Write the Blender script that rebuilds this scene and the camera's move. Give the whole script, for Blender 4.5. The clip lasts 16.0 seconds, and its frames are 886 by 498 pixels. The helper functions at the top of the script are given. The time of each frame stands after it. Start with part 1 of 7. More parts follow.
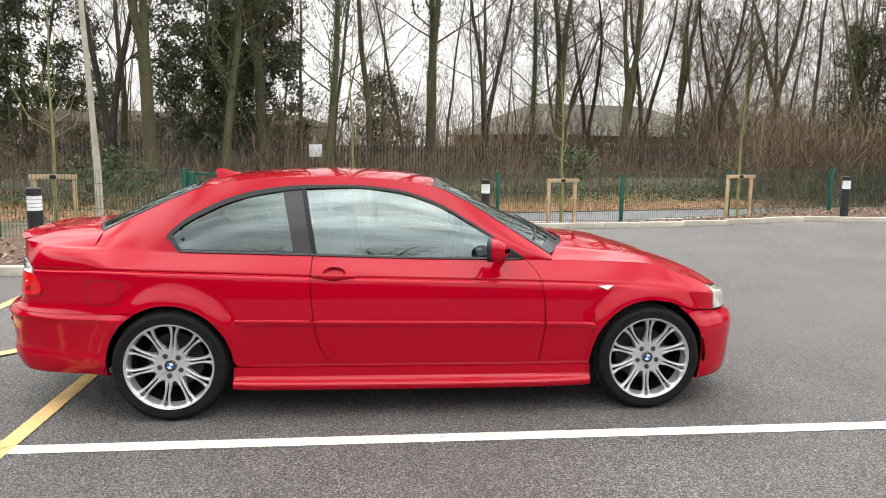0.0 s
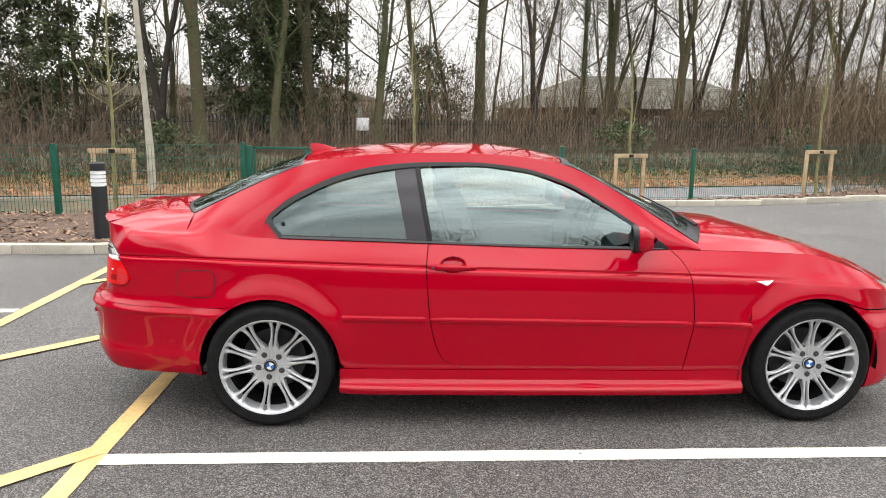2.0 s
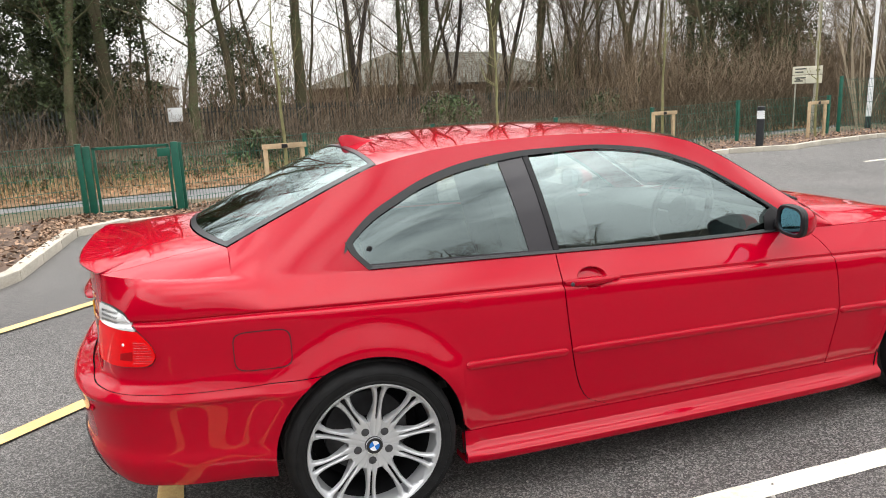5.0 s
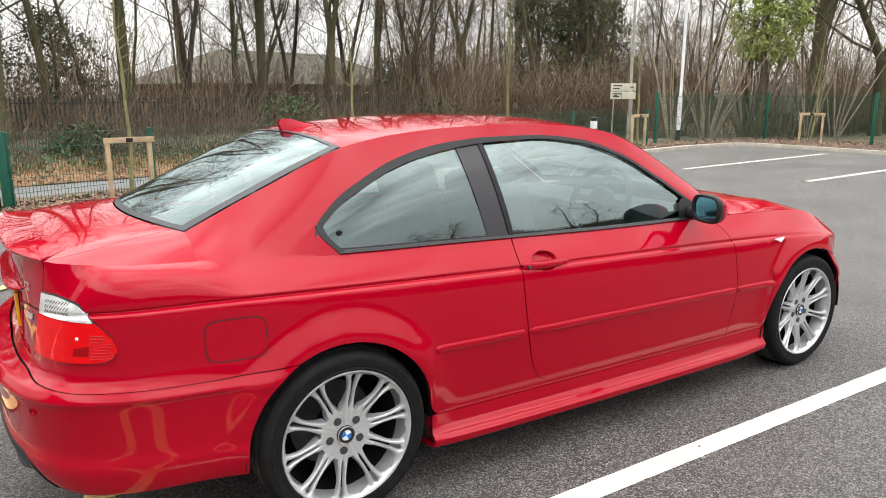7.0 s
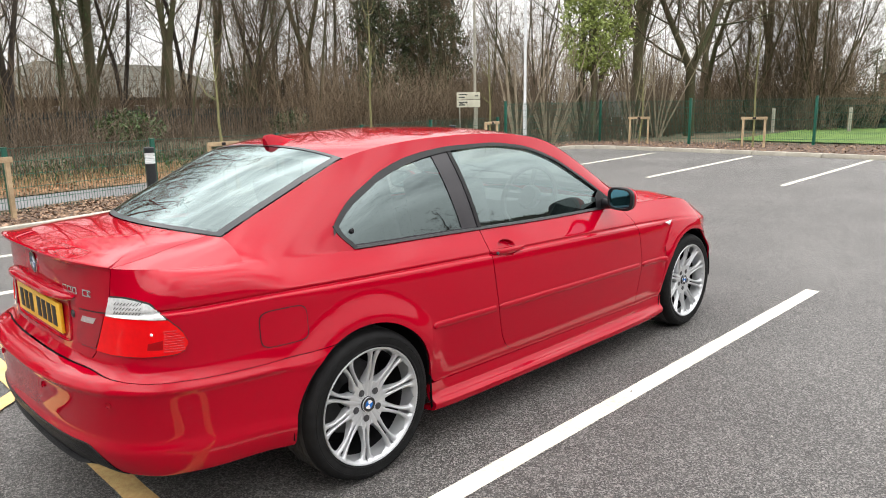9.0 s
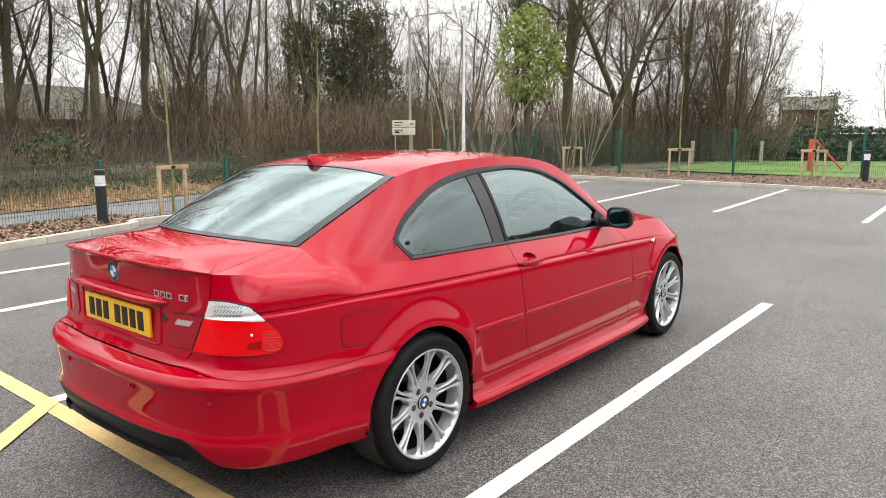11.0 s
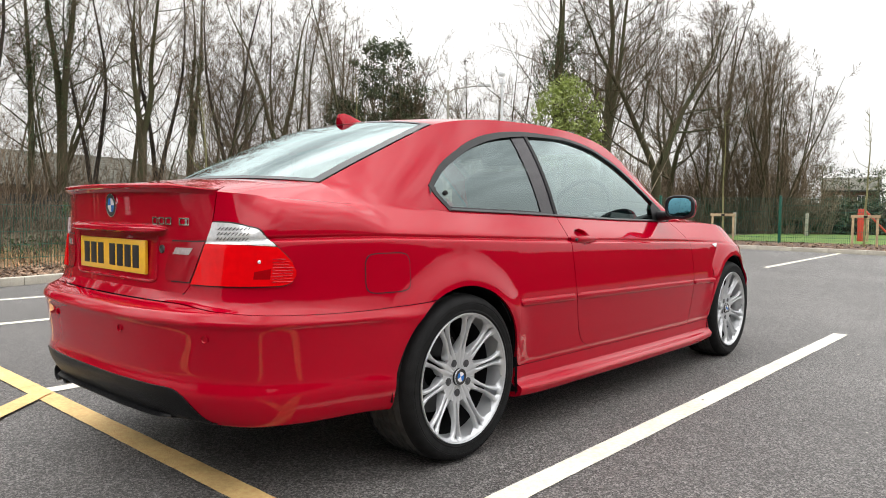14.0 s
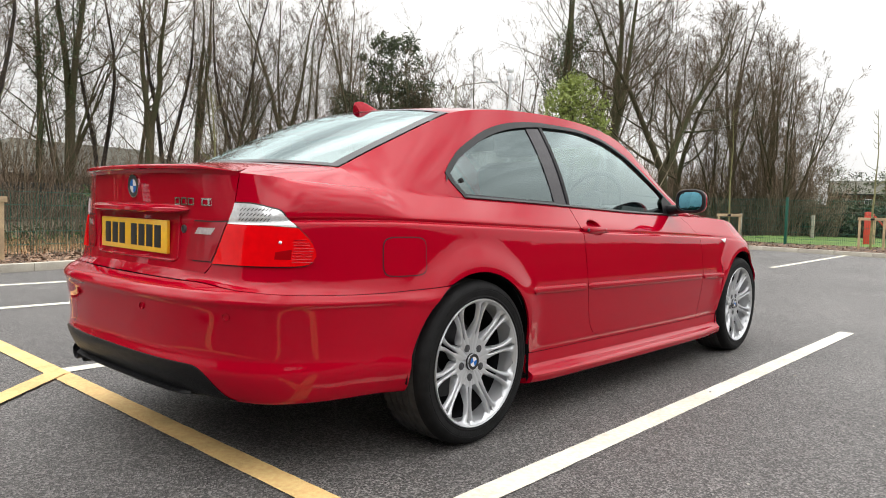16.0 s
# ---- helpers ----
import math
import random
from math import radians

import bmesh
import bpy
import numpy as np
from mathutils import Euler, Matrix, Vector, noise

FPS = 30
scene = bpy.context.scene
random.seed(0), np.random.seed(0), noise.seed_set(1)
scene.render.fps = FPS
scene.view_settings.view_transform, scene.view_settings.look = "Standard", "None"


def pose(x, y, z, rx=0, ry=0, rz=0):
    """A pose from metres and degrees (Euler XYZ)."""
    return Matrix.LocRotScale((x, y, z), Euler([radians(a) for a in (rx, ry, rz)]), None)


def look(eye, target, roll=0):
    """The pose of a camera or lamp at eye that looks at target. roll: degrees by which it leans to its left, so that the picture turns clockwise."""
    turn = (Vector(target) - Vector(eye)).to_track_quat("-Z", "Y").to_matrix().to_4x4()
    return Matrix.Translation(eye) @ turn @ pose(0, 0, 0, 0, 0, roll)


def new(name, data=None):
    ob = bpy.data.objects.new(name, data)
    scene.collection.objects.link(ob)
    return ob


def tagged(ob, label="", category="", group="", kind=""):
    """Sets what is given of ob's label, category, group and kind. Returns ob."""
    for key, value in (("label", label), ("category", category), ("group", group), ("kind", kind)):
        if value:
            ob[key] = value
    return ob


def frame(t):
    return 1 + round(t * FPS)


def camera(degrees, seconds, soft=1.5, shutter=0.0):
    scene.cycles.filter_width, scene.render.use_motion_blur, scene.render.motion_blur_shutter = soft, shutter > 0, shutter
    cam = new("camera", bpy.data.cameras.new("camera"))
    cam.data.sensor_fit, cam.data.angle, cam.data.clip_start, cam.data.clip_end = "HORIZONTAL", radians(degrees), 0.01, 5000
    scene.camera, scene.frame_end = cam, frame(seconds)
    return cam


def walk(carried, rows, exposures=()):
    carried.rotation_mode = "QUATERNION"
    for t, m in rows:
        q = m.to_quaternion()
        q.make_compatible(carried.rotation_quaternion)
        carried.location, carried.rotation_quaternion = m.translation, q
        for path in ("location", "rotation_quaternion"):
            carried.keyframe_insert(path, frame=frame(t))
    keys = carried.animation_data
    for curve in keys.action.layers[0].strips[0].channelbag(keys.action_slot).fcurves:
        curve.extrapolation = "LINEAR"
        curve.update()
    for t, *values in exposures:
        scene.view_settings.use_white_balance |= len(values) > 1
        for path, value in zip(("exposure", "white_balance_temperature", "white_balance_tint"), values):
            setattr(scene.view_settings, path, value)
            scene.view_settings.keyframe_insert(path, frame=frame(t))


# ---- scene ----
# Camera and its way round the car. x runs along the car (rear axle at 0, nose at +), y away from the eye, z up.
cam = camera(64.3, 16.0, soft=1.0)
PATH = [
    (0, (1.1, -4.711, 1.542), (1.303, -2.743, 1.247), 0.8),
    (0.5, (1.059, -4.646, 1.534), (1.25, -2.678, 1.233), 0.9),
    (1, (0.97, -4.467, 1.528), (1.095, -2.497, 1.206), 1.5),
    (1.5, (0.865, -4.289, 1.537), (0.913, -2.322, 1.178), 1.1),
    (2, (0.675, -4.17, 1.525), (0.773, -2.207, 1.157), 0.8),
    (2.5, (0.417, -4.066, 1.524), (0.596, -2.114, 1.124), 1.4),
    (3, (0.252, -3.875, 1.497), (0.354, -1.911, 1.133), 0.5),
    (3.5, (0.095, -3.666, 1.505), (0.265, -1.696, 1.205), 1.0),
    (4, (-0.088, -3.516, 1.483), (0.221, -1.561, 1.193), 2.3),
    (4.2, (-0.19, -3.426, 1.527), (0.203, -1.499, 1.159), 1.3),
    (6.3, (-0.756, -2.877, 1.465), (0.153, -1.145, 1.05), -1.2),
    (6.5, (-0.822, -2.873, 1.45), (0.157, -1.177, 1.043), -0.3),
    (7, (-0.918, -2.92, 1.46), (0.125, -1.267, 1.036), -0.0),
    (7.5, (-1.057, -3.048, 1.457), (0.056, -1.436, 1.049), -0.3),
    (8, (-1.242, -3.141, 1.477), (-0.055, -1.59, 1.048), 0.2),
    (8.5, (-1.42, -3.088, 1.474), (-0.128, -1.614, 1.078), 0.6),
    (8.7, (-1.516, -3.008, 1.492), (-0.167, -1.59, 1.079), -0.6),
    (10.8, (-2.192, -2.803, 1.486), (-0.686, -1.531, 1.152), 0.0),
    (11, (-2.229, -2.748, 1.48), (-0.695, -1.507, 1.152), -0.0),
    (11.5, (-2.274, -2.697, 1.48), (-0.737, -1.458, 1.164), 1.0),
    (12, (-2.271, -2.67, 1.473), (-0.736, -1.425, 1.168), 1.1),
    (12.5, (-2.171, -2.606, 1.445), (-0.628, -1.358, 1.198), 1.6),
    (13, (-1.979, -2.525, 1.26), (-0.466, -1.236, 1.035), 1.4),
    (13.5, (-1.945, -2.505, 1.053), (-0.426, -1.214, 0.895), 1.0),
    (14, (-1.981, -2.518, 0.926), (-0.494, -1.186, 0.82), 0.7),
    (14.5, (-2.024, -2.528, 0.893), (-0.538, -1.193, 0.789), 0.7),
    (15, (-2.028, -2.523, 0.89), (-0.559, -1.171, 0.773), 0.7),
    (15.5, (-2.028, -2.514, 0.887), (-0.552, -1.171, 0.767), 1.1),
    (16, (-2.037, -2.513, 0.888), (-0.557, -1.172, 0.772), 1.7),
]

EXPOSURES = [(0.0, 0.08), (8.5, 0.06), (11.0, -0.02), (13.0, -0.10), (16.0, -0.20)]
walk(cam, [(t, look(eye, target, roll)) for t, eye, target, roll in PATH], EXPOSURES)

# Overcast winter sky and a wide, weak sun behind the cloud.
SUN_ELEV, SUN_TURN = radians(76), radians(143)
world = bpy.data.worlds.new("overcast_sky")
scene.world = world
world.use_nodes = True
wn, wl = world.node_tree.nodes, world.node_tree.links
wn.clear()
w_out = wn.new("ShaderNodeOutputWorld")
w_bg = wn.new("ShaderNodeBackground")
w_sky = wn.new("ShaderNodeTexSky")
w_sky.sky_type, w_sky.sun_disc = "NISHITA", False
w_sky.sun_elevation, w_sky.sun_rotation = SUN_ELEV, SUN_TURN
w_hsv = wn.new("ShaderNodeHueSaturation")
w_hsv.inputs["Saturation"].default_value, w_hsv.inputs["Value"].default_value = 0.12, 1.0
w_tex = wn.new("ShaderNodeTexCoord")
w_map = wn.new("ShaderNodeMapping")
w_map.inputs["Scale"].default_value = (1.0, 1.0, 2.6)
w_noise = wn.new("ShaderNodeTexNoise")
w_noise.inputs["Scale"].default_value, w_noise.inputs["Detail"].default_value = 2.2, 5.0
w_noise.inputs["Roughness"].default_value = 0.55
w_ramp = wn.new("ShaderNodeValToRGB")
w_ramp.color_ramp.elements[0].position, w_ramp.color_ramp.elements[0].color = 0.36, (10.8, 10.9, 11.0, 1)
w_ramp.color_ramp.elements[1].position, w_ramp.color_ramp.elements[1].color = 0.62, (39.0, 38.5, 37.7, 1)
w_sep = wn.new("ShaderNodeSeparateXYZ")
w_grad = wn.new("ShaderNodeMapRange")
w_grad.inputs["From Min"].default_value, w_grad.inputs["From Max"].default_value = 0.0, 1.0
w_grad.inputs["To Min"].default_value, w_grad.inputs["To Max"].default_value = 0.41, 1.0
w_pow = wn.new("ShaderNodeMath")
w_pow.operation, w_pow.use_clamp = "POWER", True
w_pow.inputs[1].default_value = 0.95
w_high = wn.new("ShaderNodeMapRange")
w_high.interpolation_type = "SMOOTHSTEP"
w_high.inputs["From Min"].default_value, w_high.inputs["From Max"].default_value = 0.30, 0.55
w_low = wn.new("ShaderNodeMixRGB")
w_low.inputs["Color1"].default_value = (17.5, 17.3, 17.0, 1)
w_mul = wn.new("ShaderNodeMixRGB")
w_mul.blend_type, w_mul.inputs["Fac"].default_value = "MULTIPLY", 1.0
w_mix = wn.new("ShaderNodeMixRGB")
w_mix.inputs["Fac"].default_value = 0.88
wl.new(w_sky.outputs["Color"], w_hsv.inputs["Color"])
wl.new(w_tex.outputs["Generated"], w_map.inputs["Vector"])
wl.new(w_map.outputs["Vector"], w_noise.inputs["Vector"])
wl.new(w_noise.outputs["Fac"], w_ramp.inputs["Fac"])
wl.new(w_hsv.outputs["Color"], w_mix.inputs["Color1"])
wl.new(w_tex.outputs["Generated"], w_sep.inputs["Vector"])
wl.new(w_sep.outputs["Z"], w_pow.inputs[0])
wl.new(w_pow.outputs["Value"], w_grad.inputs["Value"])
wl.new(w_sep.outputs["Z"], w_high.inputs["Value"])
wl.new(w_high.outputs["Result"], w_low.inputs["Fac"])
wl.new(w_ramp.outputs["Color"], w_low.inputs["Color2"])
wl.new(w_low.outputs["Color"], w_mul.inputs["Color1"])
wl.new(w_grad.outputs["Result"], w_mul.inputs["Color2"])
wl.new(w_mul.outputs["Color"], w_mix.inputs["Color2"])
wl.new(w_mix.outputs["Color"], w_bg.inputs["Color"])
wl.new(w_bg.outputs["Background"], w_out.inputs["Surface"])
w_bg.inputs["Strength"].default_value = 0.15

sun_data = bpy.data.lights.new("sun", "SUN")
sun_data.energy, sun_data.angle, sun_data.color = 0.5, radians(150), (1.0, 0.97, 0.93)
sun = new("sun", sun_data)
sun.matrix_world = look((0, 0, 30), (-math.sin(SUN_TURN), -math.cos(SUN_TURN), 30 - math.tan(SUN_ELEV)))

# ---- small tools ----
def mesh_from(name, verts, faces, sharp=None):
    me = bpy.data.meshes.new(name)
    me.from_pydata([tuple(v) for v in verts], [], [tuple(f) for f in faces])
    me.validate()
    me.polygons.foreach_set("use_smooth", [True] * len(me.polygons))
    if sharp is not None:
        me.set_sharp_from_angle(angle=radians(sharp))
    me.update()
    return me


def part(name, geo, material, parent=None, label="", sharp=35):
    """One mesh object from a bmesh or from (verts, faces), under a thing or a part."""
    if isinstance(geo, bmesh.types.BMesh):
        me = bpy.data.meshes.new(name)
        geo.to_mesh(me)
        geo.free()
        me.polygons.foreach_set("use_smooth", [True] * len(me.polygons))
        me.set_sharp_from_angle(angle=radians(sharp))
    elif isinstance(geo, bpy.types.Mesh):
        me = geo
    else:
        me = mesh_from(name, geo[0], geo[1], sharp)
    if material is not None and not me.materials:
        me.materials.append(material)
    ob = new(name, me)
    if parent is not None:
        ob.parent = parent
    if label:
        tagged(ob, label)
    return ob


def thing(name, label, category, group="", kind="", at=None):
    ob = new(name)
    ob.empty_display_size = 0.1
    if at is not None:
        ob.matrix_basis = at
    return tagged(ob, label, category, group, kind)


class Geo:
    """Gathers vertices and faces."""

    def __init__(self):
        self.v, self.f = [], []

    def add(self, verts, faces):
        n = len(self.v)
        self.v.extend(tuple(p) for p in verts)
        self.f.extend(tuple(i + n for i in f) for f in faces)
        return self

    def box(self, x0, y0, z0, x1, y1, z1, bevel=0.0, m=None):
        bm = bmesh.new()
        bmesh.ops.create_cube(bm, size=1.0)
        for v in bm.verts:
            v.co = Vector(((x0 + x1) / 2 + v.co.x * (x1 - x0), (y0 + y1) / 2 + v.co.y * (y1 - y0), (z0 + z1) / 2 + v.co.z * (z1 - z0)))
        if bevel:
            bmesh.ops.bevel(bm, geom=bm.edges[:], offset=bevel, segments=2, affect="EDGES", profile=0.6)
        if m is not None:
            bm.transform(m)
        return self.bm(bm)

    def bm(self, bm):
        bm.verts.index_update()
        self.add([v.co.copy() for v in bm.verts], [[v.index for v in f.verts] for f in bm.faces])
        bm.free()
        return self

    def tube(self, pts, radii, sides=8, caps=True):
        """A tube along points, with a radius at each."""
        pts = [Vector(p) for p in pts]
        if not hasattr(radii, "__len__"):
            radii = [radii] * len(pts)
        rings, up = [], None
        for i, p in enumerate(pts):
            d = (pts[min(i + 1, len(pts) - 1)] - pts[max(i - 1, 0)]).normalized()
            if up is None:
                up = Vector((0, 0, 1)) if abs(d.z) < 0.9 else Vector((1, 0, 0))
            side = d.cross(up).normalized()
            up = side.cross(d).normalized()
            rings.append([p + radii[i] * (math.cos(a) * side + math.sin(a) * up) for a in (2 * math.pi * k / sides for k in range(sides))])
        verts = [q for r in rings for q in r]
        faces = [(i * sides + k, i * sides + (k + 1) % sides, (i + 1) * sides + (k + 1) % sides, (i + 1) * sides + k) for i in range(len(pts) - 1) for k in range(sides)]
        if caps:
            faces += [tuple(range(sides))[::-1], tuple((len(pts) - 1) * sides + k for k in range(sides))]
        return self.add(verts, faces)

    def spike(self, a, b, r):
        """A thin three-sided twig that ends in a point."""
        d = (b - a).normalized()
        s = d.cross(Vector((0, 0, 1)) if abs(d.z) < 0.9 else Vector((1, 0, 0))).normalized() * r
        t = d.cross(s)
        return self.add([a + s, a - s * 0.5 + t * 0.87, a - s * 0.5 - t * 0.87, b], [(0, 1, 3), (1, 2, 3), (2, 0, 3)])

    def sliver(self, a, b, r):
        """The finest twig: one long thin face."""
        d = (b - a).normalized()
        s = d.cross(Vector((0.3, 0.2, 1)) if abs(d.z) < 0.9 else Vector((1, 0, 0))).normalized() * r
        return self.add([a + s, a - s, b], [(0, 1, 2)])

    def lathe(self, profile, sides=48, axis="y"):
        """Turns (r, h) points about an axis."""
        verts = []
        for r, hgt in profile:
            for k in range(sides):
                a = 2 * math.pi * k / sides
                c, s = r * math.cos(a), r * math.sin(a)
                verts.append((c, hgt, s) if axis == "y" else (c, s, hgt))
        n = len(profile)
        faces = [(i * sides + k, i * sides + (k + 1) % sides, (i + 1) * sides + (k + 1) % sides, (i + 1) * sides + k) for i in range(n - 1) for k in range(sides)]
        return self.add(verts, faces)

    def sheet(self, grid, flip=False):
        """A grid of points (rows of equal length)."""
        rows, cols = len(grid), len(grid[0])
        verts = [p for r in grid for p in r]
        faces = []
        for i in range(rows - 1):
            for k in range(cols - 1):
                q = (i * cols + k, i * cols + k + 1, (i + 1) * cols + k + 1, (i + 1) * cols + k)
                faces.append(q[::-1] if flip else q)
        return self.add(verts, faces)

    def mirror_y(self):
        n = len(self.v)
        self.v.extend([(x, -y, z) for x, y, z in self.v[:n]])
        self.f.extend([tuple(i + n for i in f[::-1]) for f in self.f[:]])
        return self

    def moved(self, m):
        self.v = [tuple(m @ Vector(p)) for p in self.v]
        return self

    def welded(self, dist=0.0008):
        bm = bmesh.new()
        vs = [bm.verts.new(p) for p in self.v]
        for f in self.f:
            try:
                bm.faces.new([vs[i] for i in f])
            except ValueError:
                pass
        bmesh.ops.remove_doubles(bm, verts=bm.verts[:], dist=dist)
        bmesh.ops.recalc_face_normals(bm, faces=bm.faces[:])
        return bm

    def geo(self):
        return self.v, self.f


def pchip(xs, ys):
    """A smooth curve through points that does not overshoot."""
    xs, ys = [float(q) for q in xs], [float(q) for q in ys]
    h = [b - a for a, b in zip(xs, xs[1:])]
    d = [(b - a) / q for a, b, q in zip(ys, ys[1:], h)]
    m = [d[0]] + [0.0] * (len(xs) - 2) + [d[-1]]
    for i in range(1, len(xs) - 1):
        if d[i - 1] * d[i] > 0:
            w1, w2 = 2 * h[i] + h[i - 1], h[i] + 2 * h[i - 1]
            m[i] = (w1 + w2) / (w1 / d[i - 1] + w2 / d[i])
    top_i = len(xs) - 2

    def f(x):
        x = min(max(x, xs[0]), xs[-1])
        i = min(bisect_right(xs, x) - 1, top_i)
        t = (x - xs[i]) / h[i]
        u = 1 - t
        return ys[i] * (1 + 2 * t) * u * u + m[i] * h[i] * t * u * u + ys[i + 1] * t * t * (3 - 2 * t) + m[i + 1] * h[i] * t * t * (t - 1)

    return f


def bisect_right(a, x):
    lo, hi = 0, len(a)
    while lo < hi:
        mid = (lo + hi) // 2
        if x < a[mid]:
            hi = mid
        else:
            lo = mid + 1
    return lo


def smooth(x, a, b):
    t = min(max((x - a) / (b - a), 0.0), 1.0)
    return t * t * (3 - 2 * t)

# ---- materials ----
def material(name, color, rough=0.5, metal=0.0, coat=0.0, spec=0.5, noise_scale=0.0, spread=0.15, fine=0.0, bump=0.0, bump_scale=60.0, tint=None, rough_spread=0.0, vary=0.0, island=0.0, trans=0.0, ior=1.45, coat_rough=0.03):
    """A principled surface: two scales of colour variation, relief, and variation from piece to piece."""
    m = bpy.data.materials.new(name)
    m.use_nodes = True
    n, l = m.node_tree.nodes, m.node_tree.links
    b = n["Principled BSDF"]
    b.inputs["Roughness"].default_value, b.inputs["Metallic"].default_value = rough, metal
    b.inputs["Coat Weight"].default_value, b.inputs["Coat Roughness"].default_value = coat, coat_rough
    b.inputs["Specular IOR Level"].default_value = spec
    b.inputs["Transmission Weight"].default_value, b.inputs["IOR"].default_value = trans, ior
    b.inputs["Base Color"].default_value = (*color, 1)
    m.diffuse_color = (*color, 1)
    geo_co = n.new("ShaderNodeTexCoord")
    last = None
    if noise_scale:
        big = n.new("ShaderNodeTexNoise")
        big.inputs["Scale"].default_value, big.inputs["Detail"].default_value = noise_scale, 4
        l.new(geo_co.outputs["Object"], big.inputs["Vector"])
        ramp = n.new("ShaderNodeValToRGB")
        other = tint or tuple(c * (1 - spread) for c in color)
        ramp.color_ramp.elements[0].position, ramp.color_ramp.elements[1].position = 0.35, 0.65
        ramp.color_ramp.elements[0].color = (*other, 1)
        ramp.color_ramp.elements[1].color = (*(color if tint else tuple(min(c * (1 + spread), 1) for c in color)), 1)
        l.new(big.outputs["Fac"], ramp.inputs["Fac"])
        last = ramp.outputs["Color"]
        if rough_spread:
            mr = n.new("ShaderNodeMapRange")
            mr.inputs["To Min"].default_value, mr.inputs["To Max"].default_value = max(rough - rough_spread, 0.02), min(rough + rough_spread, 1)
            l.new(big.outputs["Fac"], mr.inputs["Value"])
            l.new(mr.outputs["Result"], b.inputs["Roughness"])
        if fine:
            small = n.new("ShaderNodeTexNoise")
            small.inputs["Scale"].default_value, small.inputs["Detail"].default_value = noise_scale * 14, 3
            l.new(geo_co.outputs["Object"], small.inputs["Vector"])
            mul = n.new("ShaderNodeMixRGB")
            mul.blend_type, mul.inputs["Fac"].default_value = "OVERLAY", fine
            l.new(last, mul.inputs["Color1"])
            l.new(small.outputs["Fac"], mul.inputs["Color2"])
            last = mul.outputs["Color"]
    if vary or island:
        info = n.new("ShaderNodeObjectInfo") if vary else n.new("ShaderNodeNewGeometry")
        hsv = n.new("ShaderNodeHueSaturation")
        mr = n.new("ShaderNodeMapRange")
        k = vary or island
        mr.inputs["To Min"].default_value, mr.inputs["To Max"].default_value = 1 - k, 1 + k
        l.new(info.outputs["Random" if vary else "Random Per Island"], mr.inputs["Value"])
        l.new(mr.outputs["Result"], hsv.inputs["Value"])
        if last is None:
            hsv.inputs["Color"].default_value = (*color, 1)
        else:
            l.new(last, hsv.inputs["Color"])
        last = hsv.outputs["Color"]
    if last is not None:
        l.new(last, b.inputs["Base Color"])
    if bump:
        bn = n.new("ShaderNodeTexNoise")
        bn.inputs["Scale"].default_value, bn.inputs["Detail"].default_value = bump_scale, 3
        l.new(geo_co.outputs["Object"], bn.inputs["Vector"])
        bp = n.new("ShaderNodeBump")
        bp.inputs["Strength"].default_value, bp.inputs["Distance"].default_value = bump, 0.01
        l.new(bn.outputs["Fac"], bp.inputs["Height"])
        l.new(bp.outputs["Normal"], b.inputs["Normal"])
    return m


def glass(name, color, facing, rough=0.0):
    """Tinted pane: mirror-like coat over a see-through body."""
    m = bpy.data.materials.new(name)
    m.use_nodes = True
    n, l = m.node_tree.nodes, m.node_tree.links
    n.clear()
    out = n.new("ShaderNodeOutputMaterial")
    tr, gl, mix, fr = n.new("ShaderNodeBsdfTransparent"), n.new("ShaderNodeBsdfGlossy"), n.new("ShaderNodeMixShader"), n.new("ShaderNodeLayerWeight")
    tr.inputs["Color"].default_value = (*color, 1)
    gl.inputs["Roughness"].default_value = rough
    gl.inputs["Color"].default_value = (0.82, 0.99, 1.0, 1)
    fr.inputs["Blend"].default_value = 0.5
    power, gloss = n.new("ShaderNodeMath"), n.new("ShaderNodeMath")
    power.operation, power.inputs[1].default_value = "POWER", 3.5
    gloss.operation, gloss.inputs[1].default_value, gloss.inputs[2].default_value = "MULTIPLY_ADD", 1 - facing, facing
    l.new(fr.outputs["Facing"], power.inputs[0])
    l.new(power.outputs["Value"], gloss.inputs[0])
    l.new(gloss.outputs["Value"], mix.inputs["Fac"])
    l.new(tr.outputs["BSDF"], mix.inputs[1])
    l.new(gl.outputs["BSDF"], mix.inputs[2])
    l.new(mix.outputs["Shader"], out.inputs["Surface"])
    m.diffuse_color = (*color, 1)
    return m


